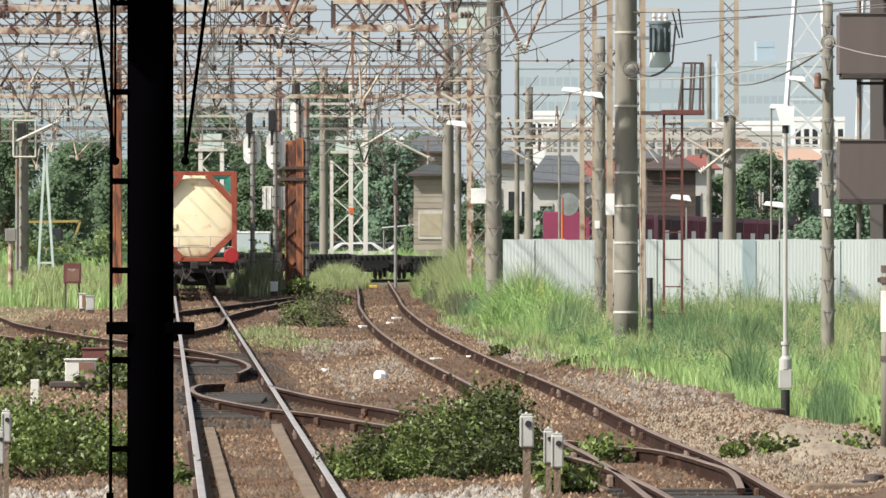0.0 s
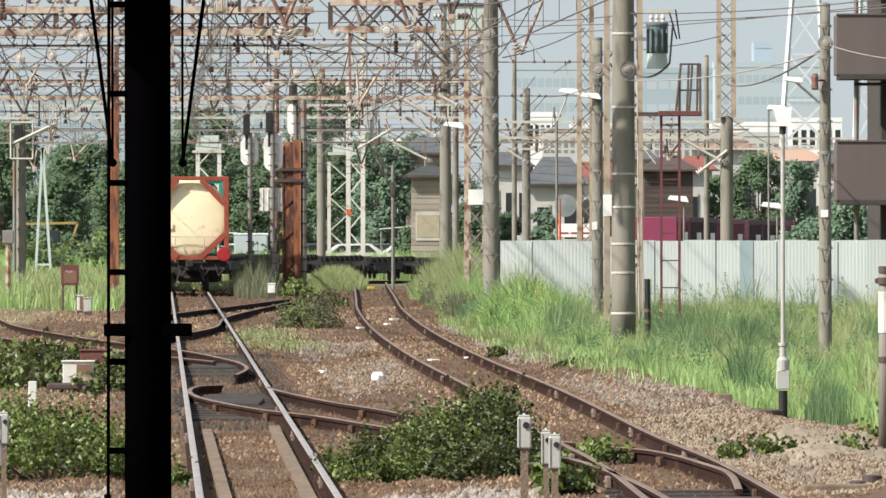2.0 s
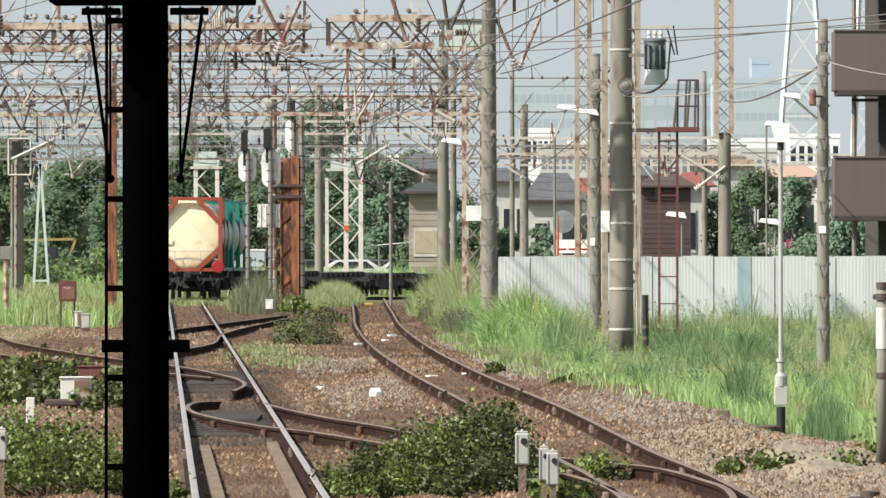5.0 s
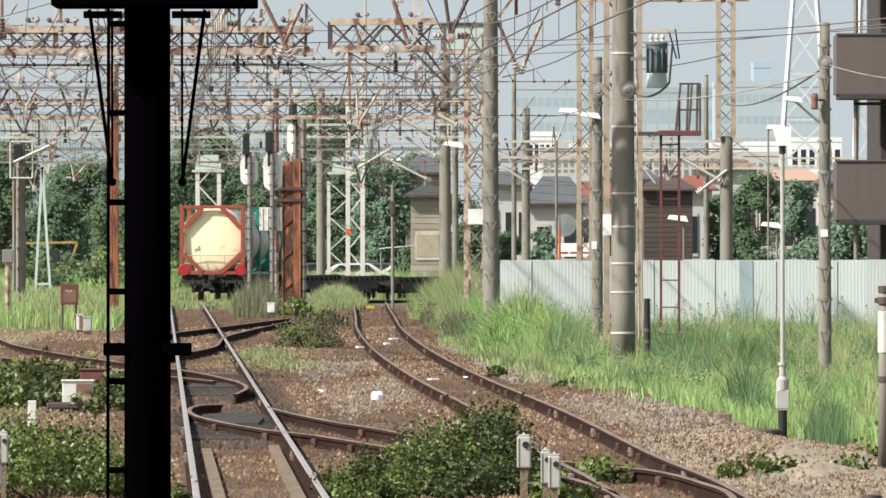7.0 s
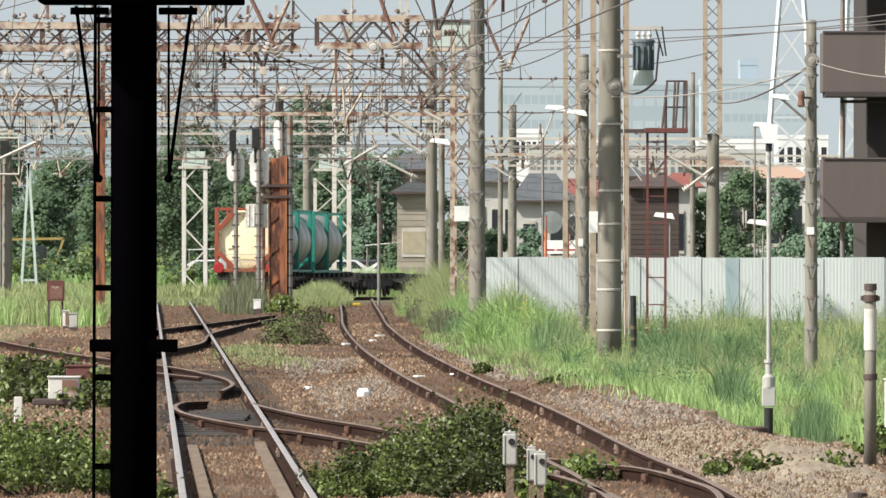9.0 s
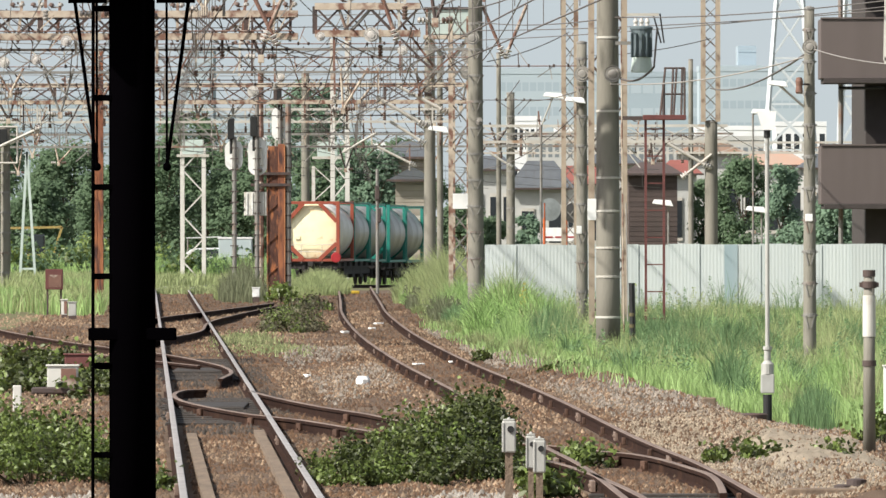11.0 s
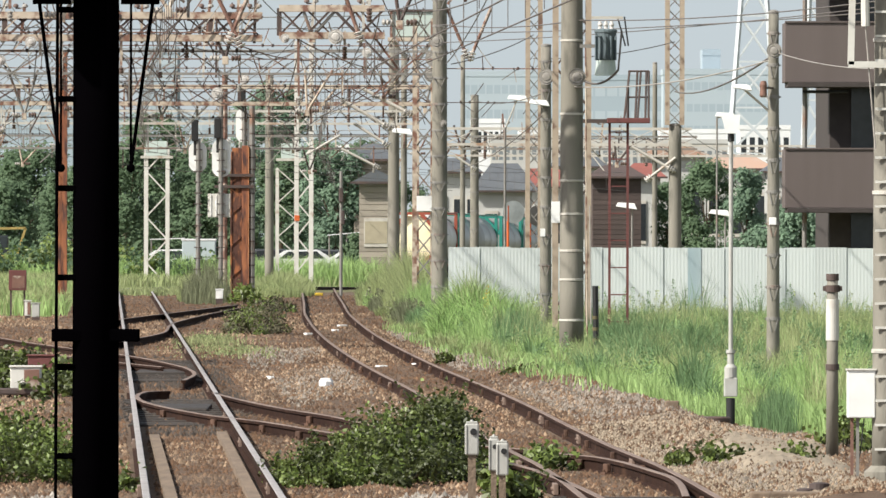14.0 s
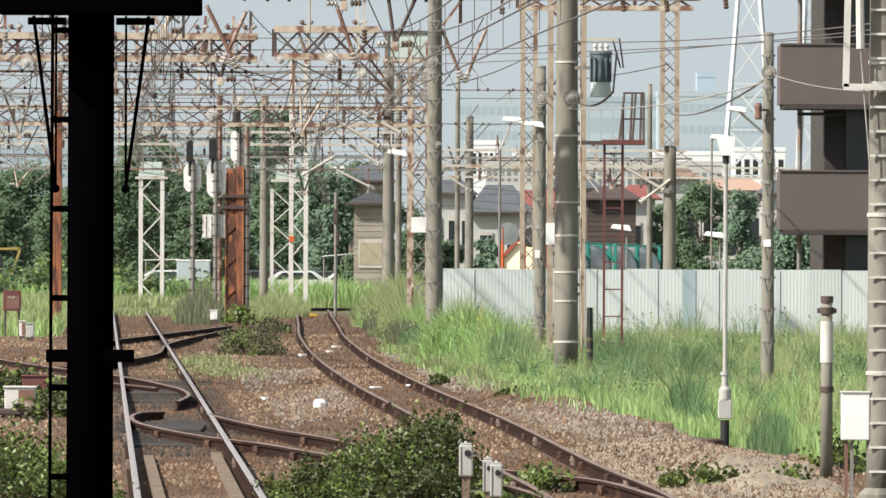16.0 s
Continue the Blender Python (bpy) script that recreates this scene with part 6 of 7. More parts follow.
dwarf_signal(-3.334, 83, 0.562, 0.064, 0.255, "grey locking box beside the broad bush")
dwarf_signal(-3.444, 83, 0.604, 0.072, 0.255, "grey locking box beside the broad bush")


def dome():
    t = thing("marker_stone", -0.924, 164, -0.13, "small white octagonal marker on the ballast", "marker")
    bm = bmesh.new()
    lathe(bm, [(0.105, 0.0), (0.108, 0.07), (0.075, 0.12), (0.0, 0.125)], seg=8)
    part("cap", bm, WHITE, t)


dome()


def cabinet(x, y, w, d, h, mat, label, lift=0.06):
    t = thing("relay_cabinet", x, y, -0.13, label, "cabinet", "relay cabinets")
    bm = bmesh.new()
    box(bm, 0, 0, 0, w * 0.9, d * 0.9, lift)
    part("plinth", bm, STEEL_DARK, t)
    bm = bmesh.new()
    box(bm, 0, 0, lift, w, d, h, 0.012)
    part("body", bm, mat, t)
    bm = bmesh.new()
    box(bm, 0, 0, lift + h, w + 0.04, d + 0.04, 0.025, 0.006)
    part("lid", bm, mat, t)
    bm = bmesh.new()
    box(bm, w * 0.2, -d / 2 - 0.004, lift + 0.03, w * 0.5, 0.01, h - 0.06, 0.003)
    part("door", bm, STEEL_RUST if mat == DIRTY_WHITE else mat, t)


cabinet(-5.156, 157, 0.434, 0.35, 0.306, DIRTY_WHITE, "rust-stained white relay cabinet on a slab")
cabinet(-5.096, 162, 0.382, 0.35, 0.365, RED_BROWN, "dull red-brown relay cabinet", 0.1)
t = thing("concrete_slab", -5.21, 155.5, -0.13, "dark concrete slab before the relay cabinets", "slab")
bm = bmesh.new()
box(bm, 0, 0, 0, 0.667, 0.5, 0.09, 0.02)
part("slab", bm, STEEL_DARK, t)
t = thing("marker_post", -5.215, 141, -0.13, "short white post with chipped paint", "post")
bm = bmesh.new()
box(bm, 0, 0, 0, 0.11, 0.08, 0.33, 0.01)
part("post", bm, DIRTY_WHITE, t)


def relay_stand():
    y = 288.0
    t = thing("relay_stand", -9.679, y, -0.15, "rusty red box on an angle-iron stand", "relay box")
    for s in (-1, 1):
        bm = bmesh.new()
        bar(bm, (s * 0.177, 0, 0), (s * 0.177, 0, 0.723), 0.05)
        part("leg", bm, STEEL_DARK, t)
    bm = bmesh.new()
    box(bm, 0, 0, 0.694, 0.457, 0.25, 0.531, 0.01)
    part("box", bm, RED_BROWN, t)
    bm = bmesh.new()
    box(bm, 0.02, -0.128, 0.753, 0.325, 0.01, 0.325)
    part("door", bm, STEEL_RUST, t)


relay_stand()
cabinet(-9.152, 280, 0.158, 0.15, 0.373, DIRTY_WHITE, "small pale junction box", 0.08)
cabinet(-8.823, 276, 0.198, 0.18, 0.339, GREY_PAINT, "small grey junction box", 0.08)
cabinet(-5.131, 335, 0.223, 0.2, 0.275, WHITE, "small white box beside the rails", 0.15)
cabinet(1.404, 103, 0.158, 0.2, 0.063, STEEL_RUST, "low rusty point box between the rails", 0.02)
t = thing("yellow_marker", -2.344, 372, -0.12, "small yellow plate on the rails", "marker")
bm = bmesh.new()
box(bm, 0, 0, 0, 0.28, 0.5, 0.1, 0.02)
YELLOW = material("yellow_paint", (0.62, 0.42, 0.04), 0.6)
part("plate", bm, YELLOW, t)
t = thing("yellow_post_signal", -11.757, 300, -0.2, "pale post with a small box head", "signal")
bm = bmesh.new()
rod(bm, (0, 0, 0), (0, 0, 1.809), 0.07)
part("post", bm, STEEL_CREAM, t)
bm = bmesh.new()
box(bm, 0, 0, 1.809, 0.3, 0.2, 0.36, 0.02)
part("head", bm, STEEL_GREY, t)


# ---- lamp posts and poles on the right ----
def trackside_lamp():
    y = 131.0
    t = thing("track_lamp", 4.067, y, -0.15, "thin grey lamp post with a square lantern", "street lamp")
    bm = bmesh.new()
    rod(bm, (0, 0, 0.709), (0, 0, 3.447), 0.026, None, 12)
    part("pole", bm, GREY_PAINT, t)
    bm = bmesh.new()
    rod(bm, (0, 0, 0), (0, 0, 0.373), 0.054, None, 14)
    rod(bm, (0, 0, 0), (0, 0, 0.06), 0.074, None, 14)
    part("base_pipe", bm, BLACK_PART, t)
    bm = bmesh.new()
    box(bm, 0, 0, 0.387, 0.161, 0.13, 0.228, 0.012)
    part("meter_box", bm, GREY_PAINT, t)
    bm = bmesh.new()
    lathe(bm, [(0.074, 0.0), (0.074, 0.12), (0.04, 0.16), (0.04, 0.28), (0.054, 0.29), (0.054, 0.33)], (0, 0, 0.615), 14)
    part("collar", bm, GREY_PAINT, t)
    bm = bmesh.new()
    w = 0.007
    a = [(-8, 0), (13, 0), (15, 32), (-17, 32)]
    f = [bm.verts.new((px * w, -0.08, 3.514 + pz * w)) for px, pz in a]
    g = [bm.verts.new((px * w, 0.08, 3.514 + pz * w)) for px, pz in a]
    bm.faces.new(f)
    bm.faces.new(g)
    for i in range(4):
        bm.faces.new((f[i], f[(i + 1) % 4], g[(i + 1) % 4], g[i]))
    part("lantern", bm, WHITE, t)
    bm = bmesh.new()
    rod(bm, (0, 0, 3.42), (0, 0, 3.514), 0.04)
    part("socket", bm, BLACK_PART, t)


trackside_lamp()


def cobra_lamp(u0, v0, u1, v1, y, label, pole=False):
    """A flat street-lamp head at u1, v1 on an arm from the pole at u0, v0."""
    k = y * PIXEL_SLOPE
    x0, z0, x1, z1 = (u0 - MID_U) * k, 2.27 + (HORIZON_V - v0) * k, (u1 - MID_U) * k, 2.27 + (HORIZON_V - v1) * k
    t = thing("lamp_head", x0, y, z0, label, "lamp", "lamp heads")
    bm = bmesh.new()
    rod(bm, (0, 0, 0), (x1 - x0, -0.1, z1 - z0), 0.02)
    part("arm", bm, STEEL_PALE, t)
    if pole:
        bm = bmesh.new()
        rod(bm, (0, 0, fall(y) - z0 - 0.2), (0, 0, 0.05), 0.035)
        part("pole", bm, STEEL_GREY, t)
    bm = bmesh.new()
    a, w, h = x1 - x0, 19 * k, 8 * k
    lo = [bm.verts.new((a + px * w, -0.12 + py, z1 - z0 + pz * h)) for px, py, pz in ((-1, -0.07, -0.2), (1, -0.1, -0.9), (1, 0.1, -0.9), (-1, 0.07, -0.2))]
    hi = [bm.verts.new((a + px * w, -0.12 + py, z1 - z0 + pz * h)) for px, py, pz in ((-0.8, -0.05, 0.7), (0.75, -0.07, 0.5), (0.75, 0.07, 0.5), (-0.8, 0.05, 0.7))]
    bm.faces.new(lo)
    bm.faces.new(hi)
    for i in range(4):
        bm.faces.new((lo[i], lo[(i + 1) % 4], hi[(i + 1) % 4], hi[i]))
    bmesh.ops.bevel(bm, geom=list(bm.edges), offset=0.015, segments=2, affect="EDGES")
    part("head", bm, WHITE, t)


cobra_lamp(1460, 185, 1408, 140, 174, "white lamp head on a bent arm")
cobra_lamp(1075, 205, 1050, 168, 235, "white lamp head on the concrete pole")
cobra_lamp(990, 215, 1012, 160, 300, "white lamp head above the houses", True)
cobra_lamp(1365, 195, 1380, 190, 400, "small white far lamp head", True)
cobra_lamp(795, 222, 808, 219, 398, "small white lamp head on the mast")
cobra_lamp(1215, 355, 1205, 350, 420, "small white lamp beyond the fence", True)
cobra_lamp(1380, 370, 1370, 362, 420, "small white lamp beyond the fence", True)


def plate(u, v, w, h, y, mat, label, tilt=0.0):
    k = y * PIXEL_SLOPE
    t = thing("sign_plate", (u - MID_U) * k, y, 2.27 + (HORIZON_V - v - h / 2) * k, label, "sign", "blank plates on the masts")
    bm = bmesh.new()
    box(bm, 0, 0, 0, w * k, 0.03, h * k, 0.006)
    part("plate", bm, mat, t)
    bm = bmesh.new()
    rod(bm, (0, 0.0, h * k * 0.5), (0, 0.4, h * k * 0.5), 0.02)
    part("bracket", bm, STEEL_GREY, t)


plate(848, 347, 29, 27, 284.6, WHITE, "white blank plate on the lattice mast")
plate(1082, 362, 20, 38, 221.6, WHITE, "white plate on the cream lattice mast")
plate(1464, 377, 13, 13, 173.8, WHITE, "small white label on the pole")
plate(1057, 398, 9, 14, 234.7, WHITE, "small white label on the pole")


def right_post():
    y = 115.0
    t = thing("bollard_post", 4.631, y, -0.15, "concrete post with a white painted band and iron collar", "post")
    bm = bmesh.new()
    lathe(bm, [(0.066, 0), (0.056, 1.919)], seg=18)
    part("shaft", bm, CONCRETE, t, smooth=True)
    bm = bmesh.new()
    lathe(bm, [(0.067, 1.224), (0.068, 1.229), (0.067, 1.654)], seg=18)
    part("white_band", bm, DIRTY_WHITE, t, "chipped white painted band")
    bm = bmesh.new()
    lathe(bm, [(0.076, 1.731), (0.076, 1.801)], seg=18)
    bar(bm, (-0.101, 0, 1.766), (0.101, 0, 1.766), 0.05)
    lathe(bm, [(0.066, 1.849), (0.066, 1.919)], seg=18)
    part("collar", bm, STEEL_DARK, t)
    bm = bmesh.new()
    lathe(bm, [(0.073, 0.918), (0.073, 0.977)], seg=18)
    part("iron_ring", bm, STEEL_DARK, t)


right_post()


def white_box():
    y = 104.0
    t = thing("equipment_box", 4.459, y, -0.15, "white equipment box on two angle-iron legs", "equipment box")
    bm = bmesh.new()
    box(bm, 0, 0, 0.609, 0.266, 0.2, 0.458, 0.012)
    part("case", bm, WHITE, t)
    bm = bmesh.new()
    box(bm, 0, -0.004, 1.056, 0.288, 0.22, 0.016, 0.004)
    part("lid", bm, DIRTY_WHITE, t)
    for s in (-16, -6):
        bm = bmesh.new()
        bar(bm, (s * 104 * PIXEL_SLOPE, 0, 0), (s * 104 * PIXEL_SLOPE, 0, 0.624), 0.03)
        part("leg", bm, STEEL_RUST if s < -10 else STEEL_GREY, t)
    bm = bmesh.new()
    rod(bm, (0.03, 0, 0.603), (-0.01, 0, 0.262), 0.006)
    rod(bm, (-0.01, 0, 0.262), (-0.05, 0, 0.1), 0.006)
    part("cable", bm, BLACK_PART, t)


white_box()


def right_mast():
    y = 104.0
    t = concrete_mast(4.71, y, 0.149, 0.117, 7.0, "concrete mast with pale step pegs beside the equipment box", base=-0.15, bands=[1.071, 2.563, 4.002])
    z = 0.315
    k = 0
    while z < 6:
        bm = bmesh.new()
        bar(bm, (-0.128, -0.14, z), (0.139, -0.14, z), 0.022)
        part("step_peg", bm, DIRTY_WHITE, t)
        z += 0.229
    f = thing("mast_bracket", 4.614, 103.8, 3.788, "white steel bracket frame on the mast", "bracket")
    bm = bmesh.new()
    bar(bm, (-0.288, 0, 0), (0.213, 0, 0), 0.06)
    part("arm", bm, DIRTY_WHITE, f)
    bm = bmesh.new()
    bar(bm, (-0.266, 0, 0), (-0.234, 0, 1.5), 0.06)
    part("upright", bm, DIRTY_WHITE, f)
    bm = bmesh.new()
    rod(bm, (-0.128, 0, 0.36), (-0.149, 0, 1.5), 0.04)
    part("insulator_rod", bm, DIRTY_WHITE, f)
    bm = bmesh.new()
    rod(bm, (-0.128, 0, 0.36), (-0.032, 0, -0.8), 0.008)
    part("stay", bm, WIRE_PALE, f)


right_mast()


def ladder_tower():
    y = 214.0
    t = thing("mast_ladder", 4.451, y, -0.2, "red-brown steel ladder with a caged service platform", "ladder")
    zp = 4.454
    for u in (-15, 17):
        bm = bmesh.new()
        bar(bm, (u * 214 * PIXEL_SLOPE, 0, 0), (u * 214 * PIXEL_SLOPE, 0, zp), 0.05)
        part("stile", bm, RED_BROWN, t)
    z = 0.6
    while z < zp:
        bm = bmesh.new()
        bar(bm, (-0.164, 0, z), (0.186, 0, z), 0.025)
        part("rung", bm, RED_BROWN, t)
        z += 0.526
    bm = bmesh.new()
    box(bm, 0.197, 0, zp, 0.833, 0.7, 0.099, 0.01)
    part("deck", bm, RED_BROWN, t)
    bm = bmesh.new()
    box(bm, -0.603, -0.1, zp, 0.877, 0.08, 0.077)
    part("support_arm", bm, STEEL_DARK, t)
    zt = 5.463
    for u, v in ((10, 20), (30, 34), (48, 50), (54, 54), (34, 40)):
        for q in (-0.3, 0.3):
            bm = bmesh.new()
            rod(bm, (u * 214 * PIXEL_SLOPE, q, zp), (v * 214 * PIXEL_SLOPE, q, zt), 0.016)
            part("guard_post", bm, STEEL_DARK, t)
    for zz in (zt, (zt + zp) / 2):
        for q in (-0.3, 0.3):
            bm = bmesh.new()
            rod(bm, (0.197, q, zz), (0.592, q, zz), 0.014)
            part("guard_rail", bm, STEEL_DARK, t)
    bm = bmesh.new()
    rod(bm, (0.186, 0, zp), (0.186, 0, 5.178), 0.03)
    part("stub", bm, STEEL_DARK, t)


ladder_tower()
FADED_STRIPE = material("faded_yellow_band", (0.16, 0.13, 0.06), 0.8, second=(0.09, 0.075, 0.04), scale=8)
t = thing("striped_guard", 3.675, 196, -0.15, "black and yellow striped guy-wire guard", "guard")
bm = bmesh.new()
rod(bm, (0.02, 0, 0), (0, 0, 1.346), 0.055)
part("sleeve", bm, BLACK_PART, t)
for k in range(4):
    bm = bmesh.new()
    lathe(bm, [(0.058, 0), (0.058, 0.06)], (0.015 - 0.004 * k, 0, 0.15 + k * 0.2), 12)
    part("stripe", bm, FADED_STRIPE, t, "faded yellow stripe")

# ---- transformer and cable on the thick mast ----
OLIVE = material("blue_grey_enamel", (0.125, 0.16, 0.175), 0.5, second=(0.09, 0.12, 0.13), scale=4)
t = thing("transformer", 3.767, 191.5, 5.034, "grey-green pole transformer with bushings", "transformer")
bm = bmesh.new()
lathe(bm, [(0.15, 0.10), (0.185, 0.12), (0.185, 0.58), (0.20, 0.585), (0.20, 0.62), (0.15, 0.65)], seg=18)
part("tank", bm, OLIVE, t)
bm = bmesh.new()
lathe(bm, [(0.185, -0.16), (0.19, -0.15), (0.165, 0.10), (0.15, 0.12)], seg=18)
part("skirt", bm, TEAL_PLATE, t, "pale flared lower skirt")
for k in range(3):
    bm = bmesh.new()
    lathe(bm, [(0.03, 0.6), (0.045, 0.64), (0.03, 0.68), (0.045, 0.72), (0.02, 0.78)], (-0.1 + 0.1 * k, -0.05, 0), 10)
    part("bushing", bm, PORCELAIN, t)
bm = bmesh.new()
bar(bm, (-0.45, 0.1, 0.35), (0.0, 0.1, 0.35), 0.06)
part("bracket", bm, STEEL_GREY, t)

t = thing("equipment_case", -5.302, 345.22, 2.5, "pale ribbed equipment case on the signal post", "equipment box")
bm = bmesh.new()
box(bm, 0, 0, 0, 0.705, 0.3, 0.74, 0.015)
part("case", bm, DIRTY_WHITE, t)
for k in range(4):
    bm = bmesh.new()
    box(bm, -0.26 + k * 0.17, -0.16, 0.04, 0.025, 0.03, 0.67)
    part("rib", bm, WHITE, t)


def sandy_pad():
    """A trodden patch of pale earth, a little raised, with a ragged edge."""
    prng = np.random.default_rng(12)
    us, vs = np.linspace(0, 1, 40), np.linspace(0, 1, 46)
    gu, gv = np.meshgrid(us, vs)
    y = 104.5 + 19.5 * gv
    lo = 3.12 + 0.40 * gv + 0.10 * np.sin(9 * gv) + 0.05 * np.sin(31 * gv)
    hi = 4.62 + 0.30 * gv + 0.08 * np.sin(7 * gv + 1)
    x = lo + (hi - lo) * gu
    rim = np.clip(np.minimum(np.minimum(gu, 1 - gu) * 7, np.minimum(gv, 1 - gv) * 9), 0, 1)
    z = ground_height(x, y) - 0.05 + 0.075 * rim + 0.012 * prng.normal(size=x.shape)
    i = np.arange(45)[:, None] * 40 + np.arange(39)[None, :]
    f = np.stack([i, i + 1, i + 41, i + 40], -1).reshape(-1, 4)
    tagged(new("earth_pad", raw_mesh("earth_pad", np.stack([x.ravel(), y.ravel(), z.ravel()], 1), f, SAND, smooth=True)), "pale trodden sandy earth at the grass edge", "earth", kind="structure")


sandy_pad()
# low dark disc on the ground, left of the lamp's foot
t = thing("drain_cover", 3.80, 129.0, float(ground_height(3.80, 129.0)) - 0.01, "low dark disc lying beside the lamp post", "cover")
bm = bmesh.new()
lathe(bm, [(0.20, 0.0), (0.21, 0.02), (0.21, 0.055), (0.19, 0.07), (0.0, 0.075)], seg=24)
part("lid", bm, STEEL_DARK, t)
t = thing("concrete_block", 3.50, 136.0, float(ground_height(3.50, 136.0)) - 0.01, "small weathered concrete block on the gravel", "block")
bm = bmesh.new()
box(bm, 0, 0, 0, 0.17, 0.22, 0.11, 0.015)
part("block", bm, OLD_WOOD, t)
t = thing("rusty_plate", 1.55, 113.6, float(ground_height(1.55, 113.6)) - 0.01, "flat rusty iron block between the rails", "plate")
bm = bmesh.new()
box(bm, 0, 0, 0, 0.18, 0.2, 0.12, 0.008)
part("block", bm, CHAIR, t)
t = thing("cable_trough", 3.657, 97, -0.2, "weathered concrete cable trough beside the points", "cable trough")
bm = bmesh.new()
box(bm, 0, 0, 0, 0.95, 0.35, 0.13, 0.015)
part("trough", bm, OLD_WOOD, t)
t = thing("point_machine", 3.821, 98, -0.2, "dark iron point lever weights beside the track", "point lever")
for k in range(3):
    bm = bmesh.new()
    lathe(bm, [(0.05, 0), (0.09, 0.01), (0.09, 0.07), (0.05, 0.08)], (-0.1 + 0.11 * k, 0, 0.06 + 0.05 * (k % 2)), 16)
    part("weight", bm, STEEL_DARK, t)
bm = bmesh.new()
box(bm, 0, 0, 0, 0.42, 0.3, 0.07, 0.01)
part("base", bm, STEEL_DARK, t)

for u, v, dist, w, h in ((772, 634, 187, 0.16, 0.03), (835, 631, 190, 0.14, 0.03), (702, 561, 262, 0.2, 0.04), (642, 577, 241, 0.15, 0.05), (575, 655, 172, 0.07, 0.05), (690, 570, 250, 0.12, 0.04)):
    t = thing("litter", (u - MID_U) * dist * PIXEL_SLOPE, dist, -0.14, "scrap of pale litter on the ballast", "litter", "litter on the ballast")
    bm = bmesh.new()
    box(bm, 0, 0, 0, w, 0.2, h, 0.01, 20)
    part("scrap", bm, WHITE, t)

plate(622, 373, 9, 10, 519.6, ORANGE, "small orange warning plate on the lattice mast")


def frame_signal():
    k = 329.7 * PIXEL_SLOPE
    t = thing("framed_signal", -12.499, 329.7, 4.077, "pale tube frame with a dark signal head on the mast", "signal")
    for s in (-20, 19):
        bm = bmesh.new()
        rod(bm, (s * k, 0, 0), (s * k, 0, 64 * k), 0.03)
        part("upright", bm, STEEL_PALE, t)
    for z in (0, 64 * k):
        bm = bmesh.new()
        rod(bm, (-20 * k, 0, z), (19 * k, 0, z), 0.03)
        part("crossbar", bm, STEEL_PALE, t)
    bm = bmesh.new()
    box(bm, -6 * k, -0.1, 30 * k, 16 * k, 0.2, 30 * k, 0.02)
    part("head", bm, BLACK_PART, t)
    bm = bmesh.new()
    rod(bm, (-14 * k, 0.05, -200 * k), (-14 * k, 0.05, 20 * k), 0.05)
    part("side_post", bm, STEEL_GREY, t)


frame_signal()

# roofs and sheds in the gaps behind the yard
for u, top, dist, w, wall, roof, label in ((905, 292, 720, 70, PLASTER, ROOF_GREY, "small grey-roofed house between the masts"), (1120, 282, 740, 90, PLASTER, ROOF_GREY, "pale house with a grey roof behind"), (1235, 300, 690, 60, PLASTER, ROOF_RED, "small house with a red roof"), (1400, 285, 760, 120, PLASTER, ROOF_TAN, "low workshop with a tin roof"),
                                           (1500, 290, 700, 90, PLASTER, ROOF_GREY, "pale house beside the pylon")):
    house((u - MID_U) * dist * PIXEL_SLOPE, dist, -1.9, w * dist * PIXEL_SLOPE, 6, 4.17 + (HORIZON_V - top) * dist * PIXEL_SLOPE, 26 * dist * PIXEL_SLOPE, wall, roof, label, 3)
for u, top, dist, w, label in ((960, 205, 820, 60, "white concrete roof house with a water tank"), (1060, 225, 840, 90, "white flat building behind the red roof"), (1330, 222, 900, 130, "white factory hall below the apartment block"), (700, 250, 800, 70, "white flat building behind the lattice masts"), (1450, 215, 880, 90, "white flat building behind the pylon")):
    flat_block("white_building", (u - MID_U) * dist * PIXEL_SLOPE, dist, -2.4, w * dist * PIXEL_SLOPE, 8, 4.67 + (HORIZON_V - top) * dist * PIXEL_SLOPE, TOWN_WHITE, label, 4, 6, GLASS_DARK)

t = bpy.data.objects["transformer"]
for k in range(5):
    bm = bmesh.new()
    a = -2.5 + 0.45 * k
    box(bm, 0.2 * math.cos(a), 0.2 * math.sin(a), 0.1, 0.02, 0.07, 0.42, 0.003, math.degrees(a) + 90)
    part("cooling_fin", bm, OLIVE, t)
bm = bmesh.new()
bar(bm, (-0.25, -0.05, 0.84), (0.3, -0.05, 0.84), 0.05)
part("cross_arm", bm, STEEL_PALE, t)
for k in range(2):
    bm = bmesh.new()
    rod(bm, (0.2 + 0.12 * k, -0.05, 0.86), (0.34 + 0.05 * k, -0.05, 0.35), 0.014)
    part("lead_cable", bm, BLACK_PART, t)
t = thing("pole_fuse", 5.903, 173.8, 4.291, "brown ceramic fuse holder clamped to the lamp pole", "fuse")
bm = bmesh.new()
lathe(bm, [(0.04, 0), (0.06, 0.03), (0.05, 0.12), (0.06, 0.2), (0.04, 0.26)], seg=12)
part("body", bm, STEEL_RUST, t)
bm = bmesh.new()
bar(bm, (0.0, 0.02, 0.15), (0.16, 0.1, 0.15), 0.03)
part("clamp", bm, STEEL_DARK, t)


# ---- overhead line equipment ----
def insulator(bm, p, d, n=4, r=0.07, gap=0.075, mat=0):
    """A string of porcelain discs from p along d."""
    p, d = Vector(p), Vector(d).normalized()
    for k in range(n):
        lathe(bm, [(0.02, -0.02), (r, 0.0), (r * 0.8, 0.03), (0.03, 0.045)], p + d * (k * gap + 0.05), 12, d, mat)


